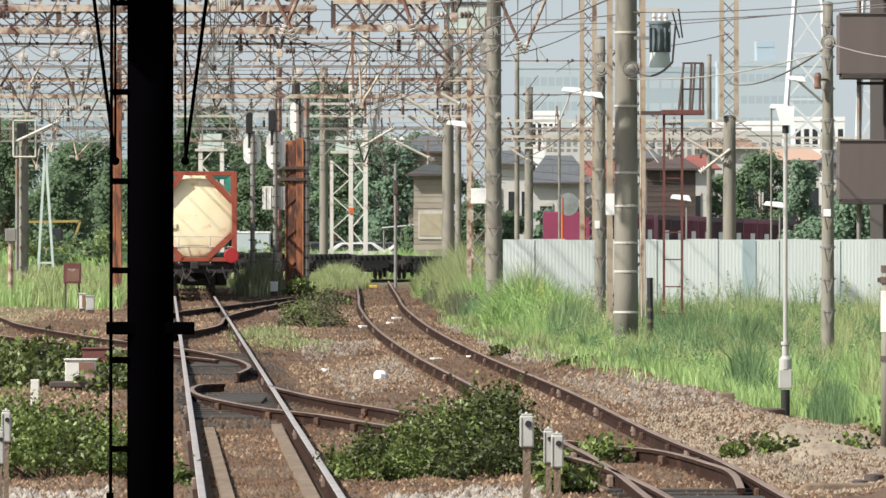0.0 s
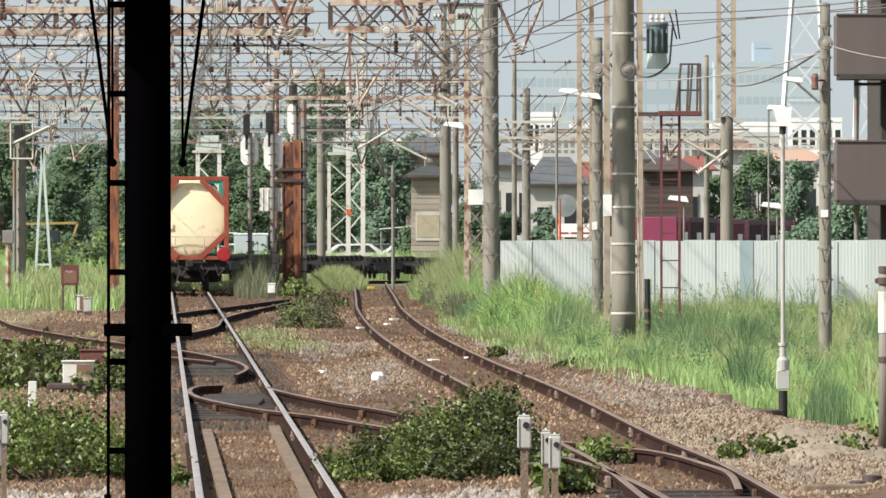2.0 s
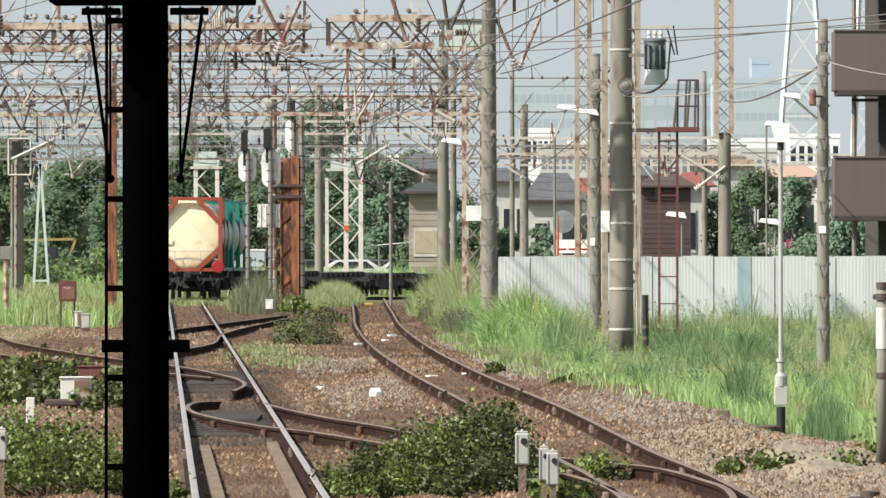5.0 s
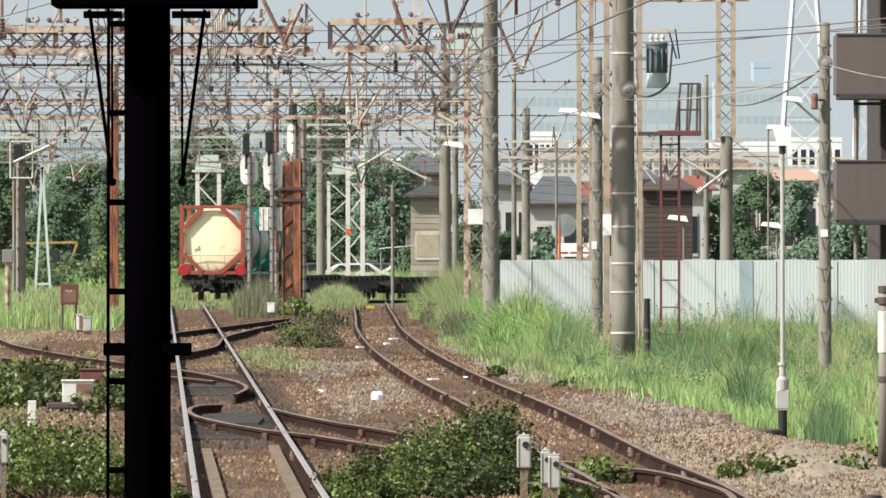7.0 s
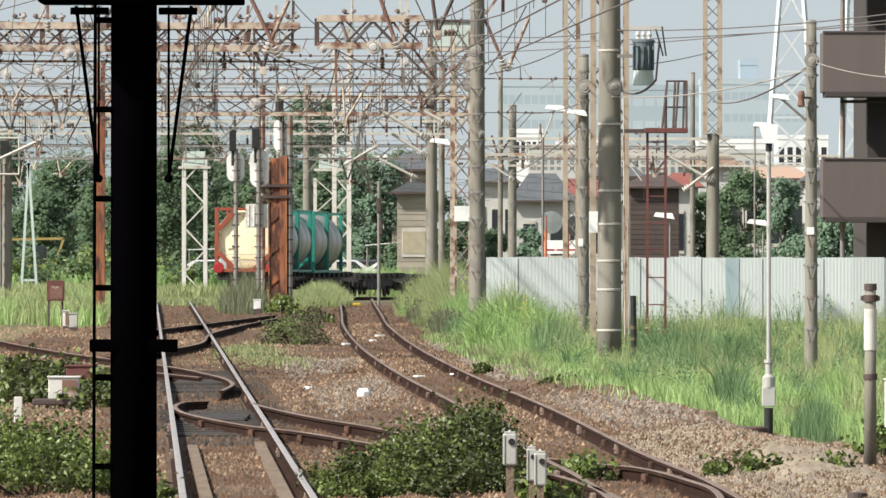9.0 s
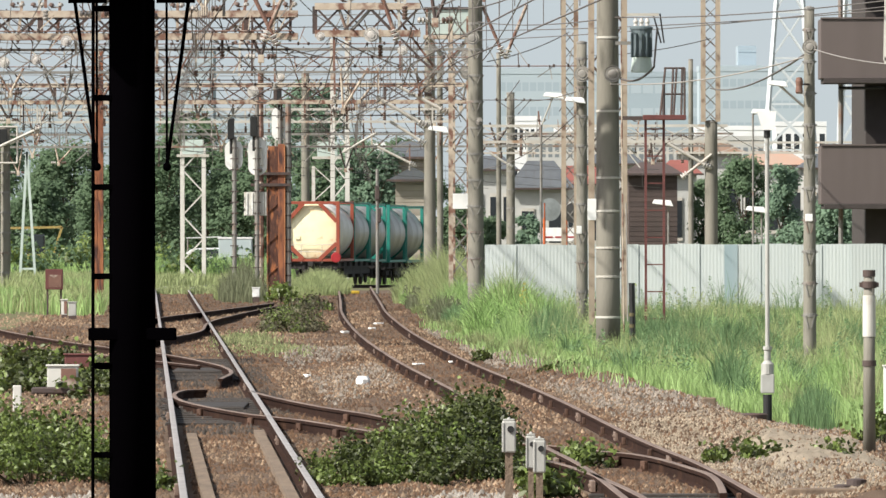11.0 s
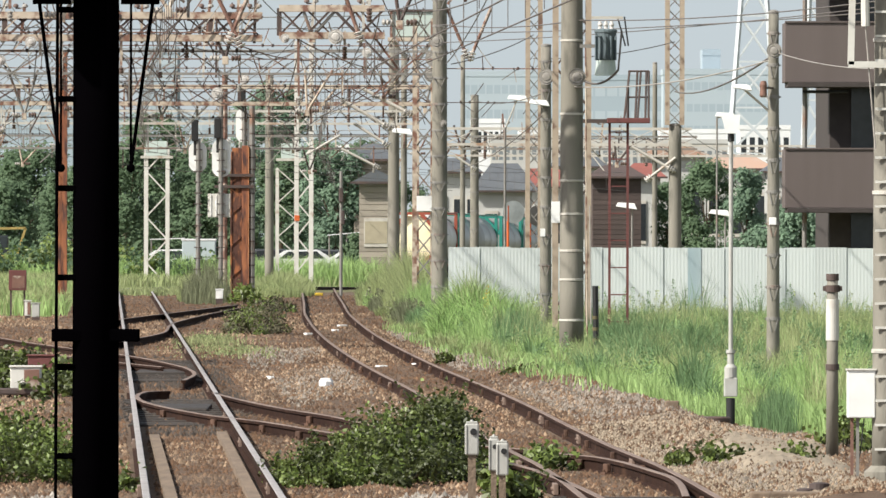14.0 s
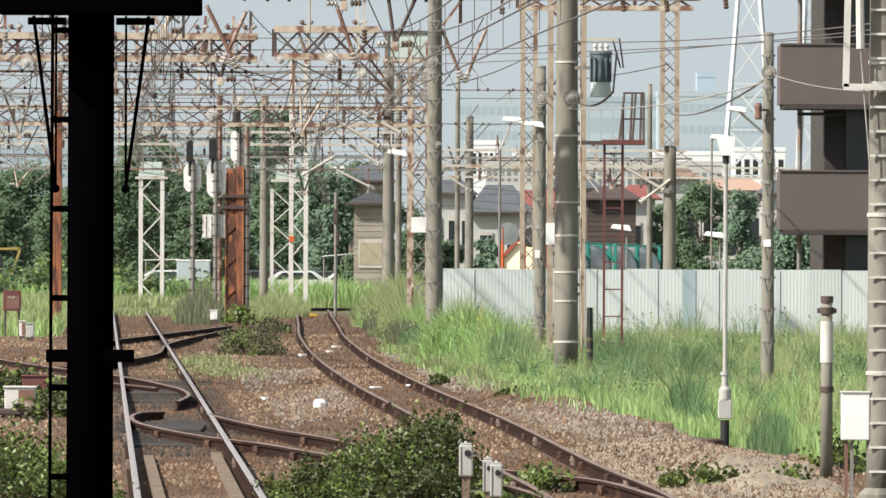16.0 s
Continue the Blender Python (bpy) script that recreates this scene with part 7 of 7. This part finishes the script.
def hanger(x, y, z, drop, mat, discs, label):
    """A drop tube under a beam with an insulator string at its foot."""
    t = thing("wire_hanger", x, y, z, label, "wire hanger", "wire hangers under the gantries")
    bm = bmesh.new()
    bar(bm, (0, 0, 0.1), (0, 0, -drop), 0.05)
    part("drop_tube", bm, mat, t)
    if discs:
        bm = bmesh.new()
        insulator(bm, (0, 0, -drop), (0, 0, -1), discs, 0.055, 0.06)
        part("insulator", bm, BROWN_PORCELAIN if discs != 3 else GREY_PORCELAIN, t, "glazed porcelain disc insulator")


def v_bracket(x, y, z, w, h, lean, mat, label):
    """Two pipes that meet in a V below a beam, with knob insulators at the joint."""
    t = thing("cantilever", x, y, z, label, "cantilever bracket", "cantilever brackets")
    tip = Vector((lean, 0, -h))
    for s in (-1, 1):
        bm = bmesh.new()
        rod(bm, (s * w / 2, 0, 0.1), tip, 0.032)
        part("strut", bm, mat, t)
    bm = bmesh.new()
    box(bm, tip.x, tip.y, tip.z - 0.12, 0.12, 0.1, 0.16, 0.01)
    part("shoe", bm, STEEL_CREAM, t)
    for s in (-1, 1):
        bm = bmesh.new()
        insulator(bm, (tip.x + s * 0.08, tip.y, tip.z), (s, 0, 0.05), 3, 0.06, 0.065)
        part("insulator", bm, GREY_PORCELAIN if s < 0 else BROWN_PORCELAIN, t, "glazed porcelain disc insulator")


def pipe_arm(u0, v0, u1, v1, y, r, mat, label):
    k = y * PIXEL_SLOPE
    a = Vector(((u0 - MID_U) * k, 0, 2.27 + (HORIZON_V - v0) * k))
    b = Vector(((u1 - MID_U) * k, 0, 2.27 + (HORIZON_V - v1) * k))
    t = thing("steady_arm", a.x, y, a.z, label, "cantilever arm", "cantilever arms")
    bm = bmesh.new()
    rod(bm, (0, 0, 0), b - a, r)
    part("pipe", bm, mat, t)
    bm = bmesh.new()
    insulator(bm, (b - a) * 0.8, b - a, 3, r * 2.4, 0.08)
    part("insulator", bm, PORCELAIN, t, "pale porcelain disc insulator")


pr = random.Random(11)
for y, zb, h, x0, x1, step in ((190, 6.582, 0.46, -8.215, 2.102, 0.8), (215, 5.905, 0.44, -9.296, -2.577, 0.62), (218, 6.011, 0.5, -2.111, -0.12, 0.42), (280, 6.1, 0.57, -12.107, 1.09, 0.9),
                               (330, 5.888, 0.5, -14.269, 1.116, 0.85), (400, 5.938, 0.45, -17.295, 0.738, 1.0), (345, 4.797, 0.5, 1.873, 9.297, 0.9), (440, 5.313, 0.5, -17.672, 11.631, 1.5)):
    x = x0 + pr.random() * step
    while x < x1:
        kind = pr.random()
        mat = pr.choice((STEEL_RUST, STEEL_RUST, STEEL_CREAM, STEEL_GREY, STEEL_DARK, STEEL_PALE))
        dy = pr.choice((-0.2, 0.2))
        if kind < 0.42:
            hanger(x, y + dy, zb, pr.uniform(0.1, 0.75), mat, pr.choice((0, 2, 3, 4)), "steel drop tube with porcelain discs")
        elif kind < 0.62:
            v_bracket(x, y + dy, zb + pr.choice((0.0, h)), pr.uniform(0.5, 1.0), pr.uniform(0.5, 1.15), pr.uniform(-0.3, 0.3), pr.choice((STEEL_RUST, STEEL_CREAM, STEEL_GREY, STEEL_DARK)), "V-shaped pipe bracket with insulators")
        elif kind < 0.85:
            t = thing("beam_post", x, y + dy, zb - 0.1, "short steel post on the gantry beam", "bracket", "posts on the gantries")
            bm = bmesh.new()
            bar(bm, (0, 0, 0), (pr.uniform(-0.1, 0.1), 0, h + pr.uniform(0.3, 1.0)), 0.055)
            part("post", bm, mat, t)
            for s in (-1, 1):
                bm = bmesh.new()
                lathe(bm, [(0.02, 0.0), (0.06, 0.02), (0.05, 0.06), (0.02, 0.08)], (s * 0.09, 0, h + 0.25), 10)
                bar(bm, (0, 0, h + 0.24), (s * 0.1, 0, h + 0.24), 0.03)
                part("insulator", bm, BROWN_PORCELAIN if s < 0 else GREY_PORCELAIN, t, "small glazed porcelain knob insulator")
        else:
            t = thing("diagonal_stay", x, y + dy, zb, "slanting steel stay under the beam", "stay", "stays of the gantries")
            bm = bmesh.new()
            bar(bm, (0, 0, h), (pr.choice((-1, 1)) * pr.uniform(0.5, 1.3), 0, -pr.uniform(0.2, 0.9)), 0.045)
            part("stay", bm, mat, t)
        x += step * pr.uniform(0.35, 0.9)

for args in ((700, 163, 790, 216, 285), (735, 142, 828, 192, 285), (722, 205, 785, 245, 330), (1213, 245, 1292, 290, 329.8), (1292, 265, 1240, 305, 329.8), (900, 262, 938, 286, 470), (640, 260, 700, 225, 400), (470, 260, 500, 238, 348), (30, 250, 105, 215, 325), (700, 250, 770, 285, 400)):
    pipe_arm(*args, 0.045, STEEL_PALE, "pale slanting cantilever pipe")
for args in ((965, 0, 926, 95, 262), (886, 0, 924, 90, 262), (540, -30, 500, 60, 214), (470, -40, 525, 72, 214), (700, -40, 735, 60, 217)):
    pipe_arm(*args, 0.04, STEEL_RUST, "rusty slanting cantilever pipe")



def end_arm():
    """The drooping end bracket of the near gantry with hanging insulators."""
    t = thing("end_arm", 5.45, 189.8, 6.6, "cream drooping end arm of the gantry with hanging insulators", "cantilever bracket")
    bm = bmesh.new()
    bar(bm, (-0.15, 0, 0.44), (0.02, 0, 0.43), 0.10)
    bar(bm, (0, 0, 0.42), (0.45, 0, 0.10), 0.06)
    bar(bm, (-0.15, 0, 0.0), (0.45, 0, 0.06), 0.05)
    bar(bm, (0.2, 0, 0.02), (0.2, 0, 0.28), 0.04)
    part("arm", bm, STEEL_CREAM, t)
    for x, n in ((-1.35, 4), (-0.6, 4), (0.42, 3)):
        bm = bmesh.new()
        insulator(bm, (x, 0, -0.02), (0.1, 0, -1), n, 0.05, 0.055)
        part("insulator", bm, BROWN_PORCELAIN, t, "brown porcelain insulator string")
    for k in range(7):
        bm = bmesh.new()
        lathe(bm, [(0.02, 0), (0.045, 0.02), (0.03, 0.06), (0.045, 0.08), (0.015, 0.12)], (-2.3 + 0.13 * k, 0, 0.50), 10)
        part("pin_insulator", bm, PORCELAIN, t, "small white pin insulator")


end_arm()

# round porcelain insulators seen end on
for u, v, y, r in ((690, 52, 217, 0.15), (150, 62, 214, 0.11), (480, 152, 329, 0.17), (528, 128, 320, 0.15), (868, 58, 261.5, 0.17), (880, 205, 261.5, 0.09), (1063, 122, 234.5, 0.17), (1117, 122, 191.3, 0.15), (1466, 75, 173.5, 0.12), (97, 95, 214, 0.1), (40, 100, 279, 0.14), (745, 80, 279, 0.13), (600, 55, 214, 0.09), (352, 118, 279, 0.1), (100, 16, 214.8, 0.09), (862, 90, 284, 0.2), (858, 120, 284, 0.17)):
    k = y * PIXEL_SLOPE
    t = thing("disc_insulator", (u - MID_U) * k, y, 2.27 + (HORIZON_V - v) * k, "round pale porcelain insulator on the line", "insulator", "disc insulators")
    bm = bmesh.new()
    lathe(bm, [(0.02, -0.05), (r * 0.45, -0.045), (r * 0.5, -0.02), (r * 0.75, -0.03), (r * 0.8, 0.0), (r, -0.01), (r, 0.03), (0.03, 0.06)], (0, 0, 0), 20, (0.1, 1, 0.05))
    part("disc", bm, PORCELAIN if u < 800 else GREY_PORCELAIN, t)
    bm = bmesh.new()
    rod(bm, (0, 0, 0), (0, 0.5, 0.03), 0.02)
    part("pin", bm, STEEL_GREY, t)

# contact and carrier wires along the tracks
SPANS = [60, 120, 190, 216, 280, 330, 400, 440, 480, 560]
for name, shift in (("a", 0.0), ("b", 0.0), ("c", -4.2), ("d", 4.6)):
    def cx(y, shift=shift, name=name):
        return float(track_b(y)) if name == "b" else float(track_a(y)) + shift
    stag = lambda k: 0.18 if k % 2 else -0.18
    wire("contact_wire", [(cx(y) + stag(k), y, 5.0 + fall(y)) for k, y in enumerate(SPANS)], 0.011, WIRE, "dark contact wire over the track", "overhead wire", 0.0, "overhead wires")
    wire("carrier_wire", [(cx(y) + stag(k) * 0.5, y, 5.95 + fall(y)) for k, y in enumerate(SPANS)], 0.011, WIRE, "dark carrier wire over the track", "overhead wire", 0.35, "overhead wires")
    bm = bmesh.new()
    for k, (ya, yb) in enumerate(zip(SPANS, SPANS[1:])):
        n = int((yb - ya) / 6)
        for j in range(1, n):
            q = j / n
            yy = ya + (yb - ya) * q
            xm = cx(ya) + (cx(yb) - cx(ya)) * q
            rod(bm, (xm, yy, 5.0 + fall(yy)), (xm, yy, 5.95 + fall(yy) - 1.4 * q * (1 - q)), 0.006, None, 4)
    ob = new("dropper_wires", mesh_of(bm, WIRE))
    tagged(ob, "thin vertical dropper wires between contact and carrier wire", "overhead wire", "overhead wires", "stuff")


def line(u0, v0, y0, u1, v1, y1, r, mat=WIRE, sag=0.1, label="thin dark line wire between masts"):
    a = ((u0 - MID_U) * y0 * PIXEL_SLOPE, y0, 2.27 + (HORIZON_V - v0) * y0 * PIXEL_SLOPE)
    b = ((u1 - MID_U) * y1 * PIXEL_SLOPE, y1, 2.27 + (HORIZON_V - v1) * y1 * PIXEL_SLOPE)
    wire("line_wire", [a, b], r, mat, label, "cable", sag, "line wires")


line(1290, 148, 329, 1463, 84, 174, 0.018, WIRE, 0.25, "heavy dark cable hanging between masts")
line(1470, 78, 174, 1700, 105, 150, 0.008, WIRE_PALE, 0.1)
line(880, 62, 261, 1700, -8, 200, 0.011)
line(880, 45, 261, 1700, 2, 200, 0.012)
line(880, 30, 261, 1120, 22, 192, 0.012)
line(1120, 22, 192, 1700, -20, 150, 0.010)
line(895, 100, 261, 1040, 48, 318, 0.014)
line(885, 100, 261, 960, -20, 216, 0.014)
line(1128, 128, 192, 1190, 110, 191, 0.02, WIRE, 0.14, "loop of black cable under the transformer")
line(1190, 110, 191, 1196, 40, 191, 0.02, WIRE, 0.0, "black cable rising to the transformer")
line(1140, 350, 205, 1143, 560, 205, 0.014, WIRE_PALE, 0.0, "pale down-lead along the mast")
line(1132, 60, 205, 1136, 590, 205, 0.016, STEEL_CREAM, 0.0, "cream conduit along the mast")
line(1056, 190, 234, 880, 290, 330, 0.011, WIRE, 0.3)
line(1075, 145, 234, 940, 165, 480, 0.011, WIRE, 0.2)
line(1290, 200, 329, 1390, 260, 500, 0.011, WIRE, 0.2)
line(1040, 90, 320, 1290, 60, 330, 0.014, WIRE, 0.15)
line(1110, 140, 192, 1465, 90, 174, 0.012, WIRE_PALE, 0.15)
for k in range(60):
    ya, yb = pr.choice((190, 215, 280, 330)), pr.choice((215, 280, 330, 400))
    ua, ub = pr.uniform(-40, 820), 0
    ub = ua + pr.uniform(-260, 260)
    va = {190: -60, 215: 35, 280: 100, 330: 155}[ya] + pr.uniform(-40, 30)
    vb = {215: 35, 280: 100, 330: 155, 400: 195}[yb] + pr.uniform(-30, 30)
    line(ua, va, ya, min(ub, 860), vb, yb + 3, pr.uniform(0.006, 0.014), pr.choice((WIRE, WIRE, STEEL_RUST, WIRE_PALE)), pr.uniform(0.0, 0.35), "slack wire among the gantries")
for k in range(9):
    v = 8 + k * 26 + pr.uniform(-6, 6)
    y = 235 + k * 22
    line(-60, v + pr.uniform(-5, 5), y, 850, v + pr.uniform(-8, 8), y + 6, 0.012, pr.choice((WIRE, WIRE_PALE)), 0.12, "cross-span wire over the tracks")


def deck_box():
    y = 296.0
    k = y * PIXEL_SLOPE
    t = thing("gantry_cabin", 0.637, y, 7.198, "pale sheet-metal box platform on the mast", "platform")
    bm = bmesh.new()
    box(bm, 0, 0, 0.12, 1.183, 0.9, 0.667, 0.02)
    part("sheet_box", bm, TEAL_PLATE, t)
    bm = bmesh.new()
    box(bm, -0.576, -0.1, 0.1, 0.07, 0.8, 0.698)
    part("corner_angle", bm, STEEL_RUST, t)
    bm = bmesh.new()
    box(bm, 0, 0, 0, 1.334, 1.0, 0.1)
    part("deck", bm, STEEL_CREAM, t)
    bm = bmesh.new()
    box(bm, 0, 0, 0.789, 1.304, 1.0, 0.06)
    part("roof", bm, STEEL_DARK, t)
    for s in (-1, 1):
        bm = bmesh.new()
        bar(bm, (s * 0.516, -0.3, 0), (s * 0.121, -0.1, -0.55), 0.07)
        part("knee_brace", bm, STEEL_PALE, t)
    bm = bmesh.new()
    bar(bm, (0.1, 0, -0.5), (0.1, 0, -6.6), 0.16)
    part("support", bm, STEEL_CREAM, t)


deck_box()


DULL_YELLOW = material("faded_machine_yellow", (0.36, 0.26, 0.08), 0.7, second=(0.26, 0.19, 0.07), scale=2)


def far_cranes():
    """A blue-grey stay frame and a small yellow digger beyond the meadow."""
    t = thing("stay_frame", -15.508, 430, -0.4, "pale blue-grey slanting stay frame", "steel frame")
    for u in (-14, 16):
        bm = bmesh.new()
        bar(bm, (u * 430 * PIXEL_SLOPE, 0, 0), (0.0, 0, 5.468), 0.1)
        part("leg", bm, TEAL_PLATE, t)
    bm = bmesh.new()
    bar(bm, (-0.28, 0, 0.9), (0.28, 0, 0.9), 0.08)
    part("tie", bm, TEAL_PLATE, t)
    d = thing("digger", -18.818, 545, fall(545) - 0.2, "small yellow digger among the trees", "digger")
    bm = bmesh.new()
    box(bm, 0, 0, 0.7, 1.9, 1.6, 1.1, 0.15)
    part("body", bm, DULL_YELLOW, d)
    bm = bmesh.new()
    box(bm, -0.4, 0, 1.8, 0.9, 1.3, 1.0, 0.08)
    part("cab", bm, GLASS_DARK, d)
    bm = bmesh.new()
    bar(bm, (0.4, -0.3, 1.6), (0.9, -0.3, 3.15), 0.12)
    bar(bm, (0.9, -0.3, 3.15), (-1.9, -0.3, 3.1), 0.12)
    part("boom", bm, DULL_YELLOW, d)
    for s in (-1, 1):
        bm = bmesh.new()
        box(bm, 0, s * 0.65, 0.1, 2.3, 0.4, 0.6, 0.2)
        part("crawler", bm, UNDERFRAME, d)


far_cranes()

# small clamps and knobs on the cross wires
bm = bmesh.new()
for k in range(9):
    y = 236 + k * 22
    for j in range(22):
        u = -40 + 890 * pr.random()
        v = 8 + k * 26 + pr.uniform(-14, 14)
        box(bm, (u - MID_U) * y * PIXEL_SLOPE, y, 2.27 + (HORIZON_V - v) * y * PIXEL_SLOPE, pr.uniform(0.02, 0.04), 0.04, pr.uniform(0.025, 0.05))
tagged(new("wire_clamps", mesh_of(bm, STEEL_DARK)), "small dark clamps on the cross-span wires", "wire clamp", kind="stuff")


# dark clamps and droppers on the cross-spans between the masts
def clamped_span(u0, u1, v, y, n, mat):
    k = y * PIXEL_SLOPE
    t = thing("cross_span", (u0 - MID_U) * k, y, 2.27 + (HORIZON_V - v) * k, "cross-span cable with dark clamps and hangers", "overhead wire", "clamped cross-spans")
    L = (u1 - u0) * k
    bm = bmesh.new()
    rod(bm, (0, 0, 0), (L, 0, 0), 0.012)
    part("cable", bm, mat, t)
    for j in range(n):
        q = L * (j + pr.uniform(0.1, 0.9)) / n
        bm = bmesh.new()
        box(bm, q, 0, -0.03, pr.uniform(0.035, 0.065), 0.05, pr.uniform(0.05, 0.09), 0.012, pr.uniform(-30, 30))
        part("clamp", bm, STEEL_DARK, t)
        bm = bmesh.new()
        bar(bm, (q, 0.03, 0), (q + pr.uniform(-0.5, 0.5), 0.03, pr.choice((-1, 1)) * pr.uniform(0.2, 0.7)), 0.022)
        part("hanger", bm, pr.choice((STEEL_DARK, STEEL_GREY, STEEL_CREAM, WIRE_PALE)), t)


for u0, u1, v, y, n in ((205, 874, 68, 262, 22), (205, 874, 92, 262, 20), (205, 846, 132, 285, 22), (42, 846, 150, 330, 26), (205, 793, 182, 400, 24), (42, 793, 225, 400, 26), (374, 793, 250, 400, 14), (874, 1062, 108, 262, 7), (-60, 550, 22, 215, 24), (-60, 550, 78, 215.3, 26), (-60, 874, 108, 280.3, 30), (-60, 850, 140, 280.5, 26), (-60, 850, 195, 330.4, 30), (-60, 550, 45, 214.6, 20), (846, 1041, 168, 320, 8), (936, 1291, 232, 330, 12)):
    clamped_span(u0, u1, v, y, n, STEEL_RUST if y in (262, 280.3, 214.6) else STEEL_DARK)


motions()
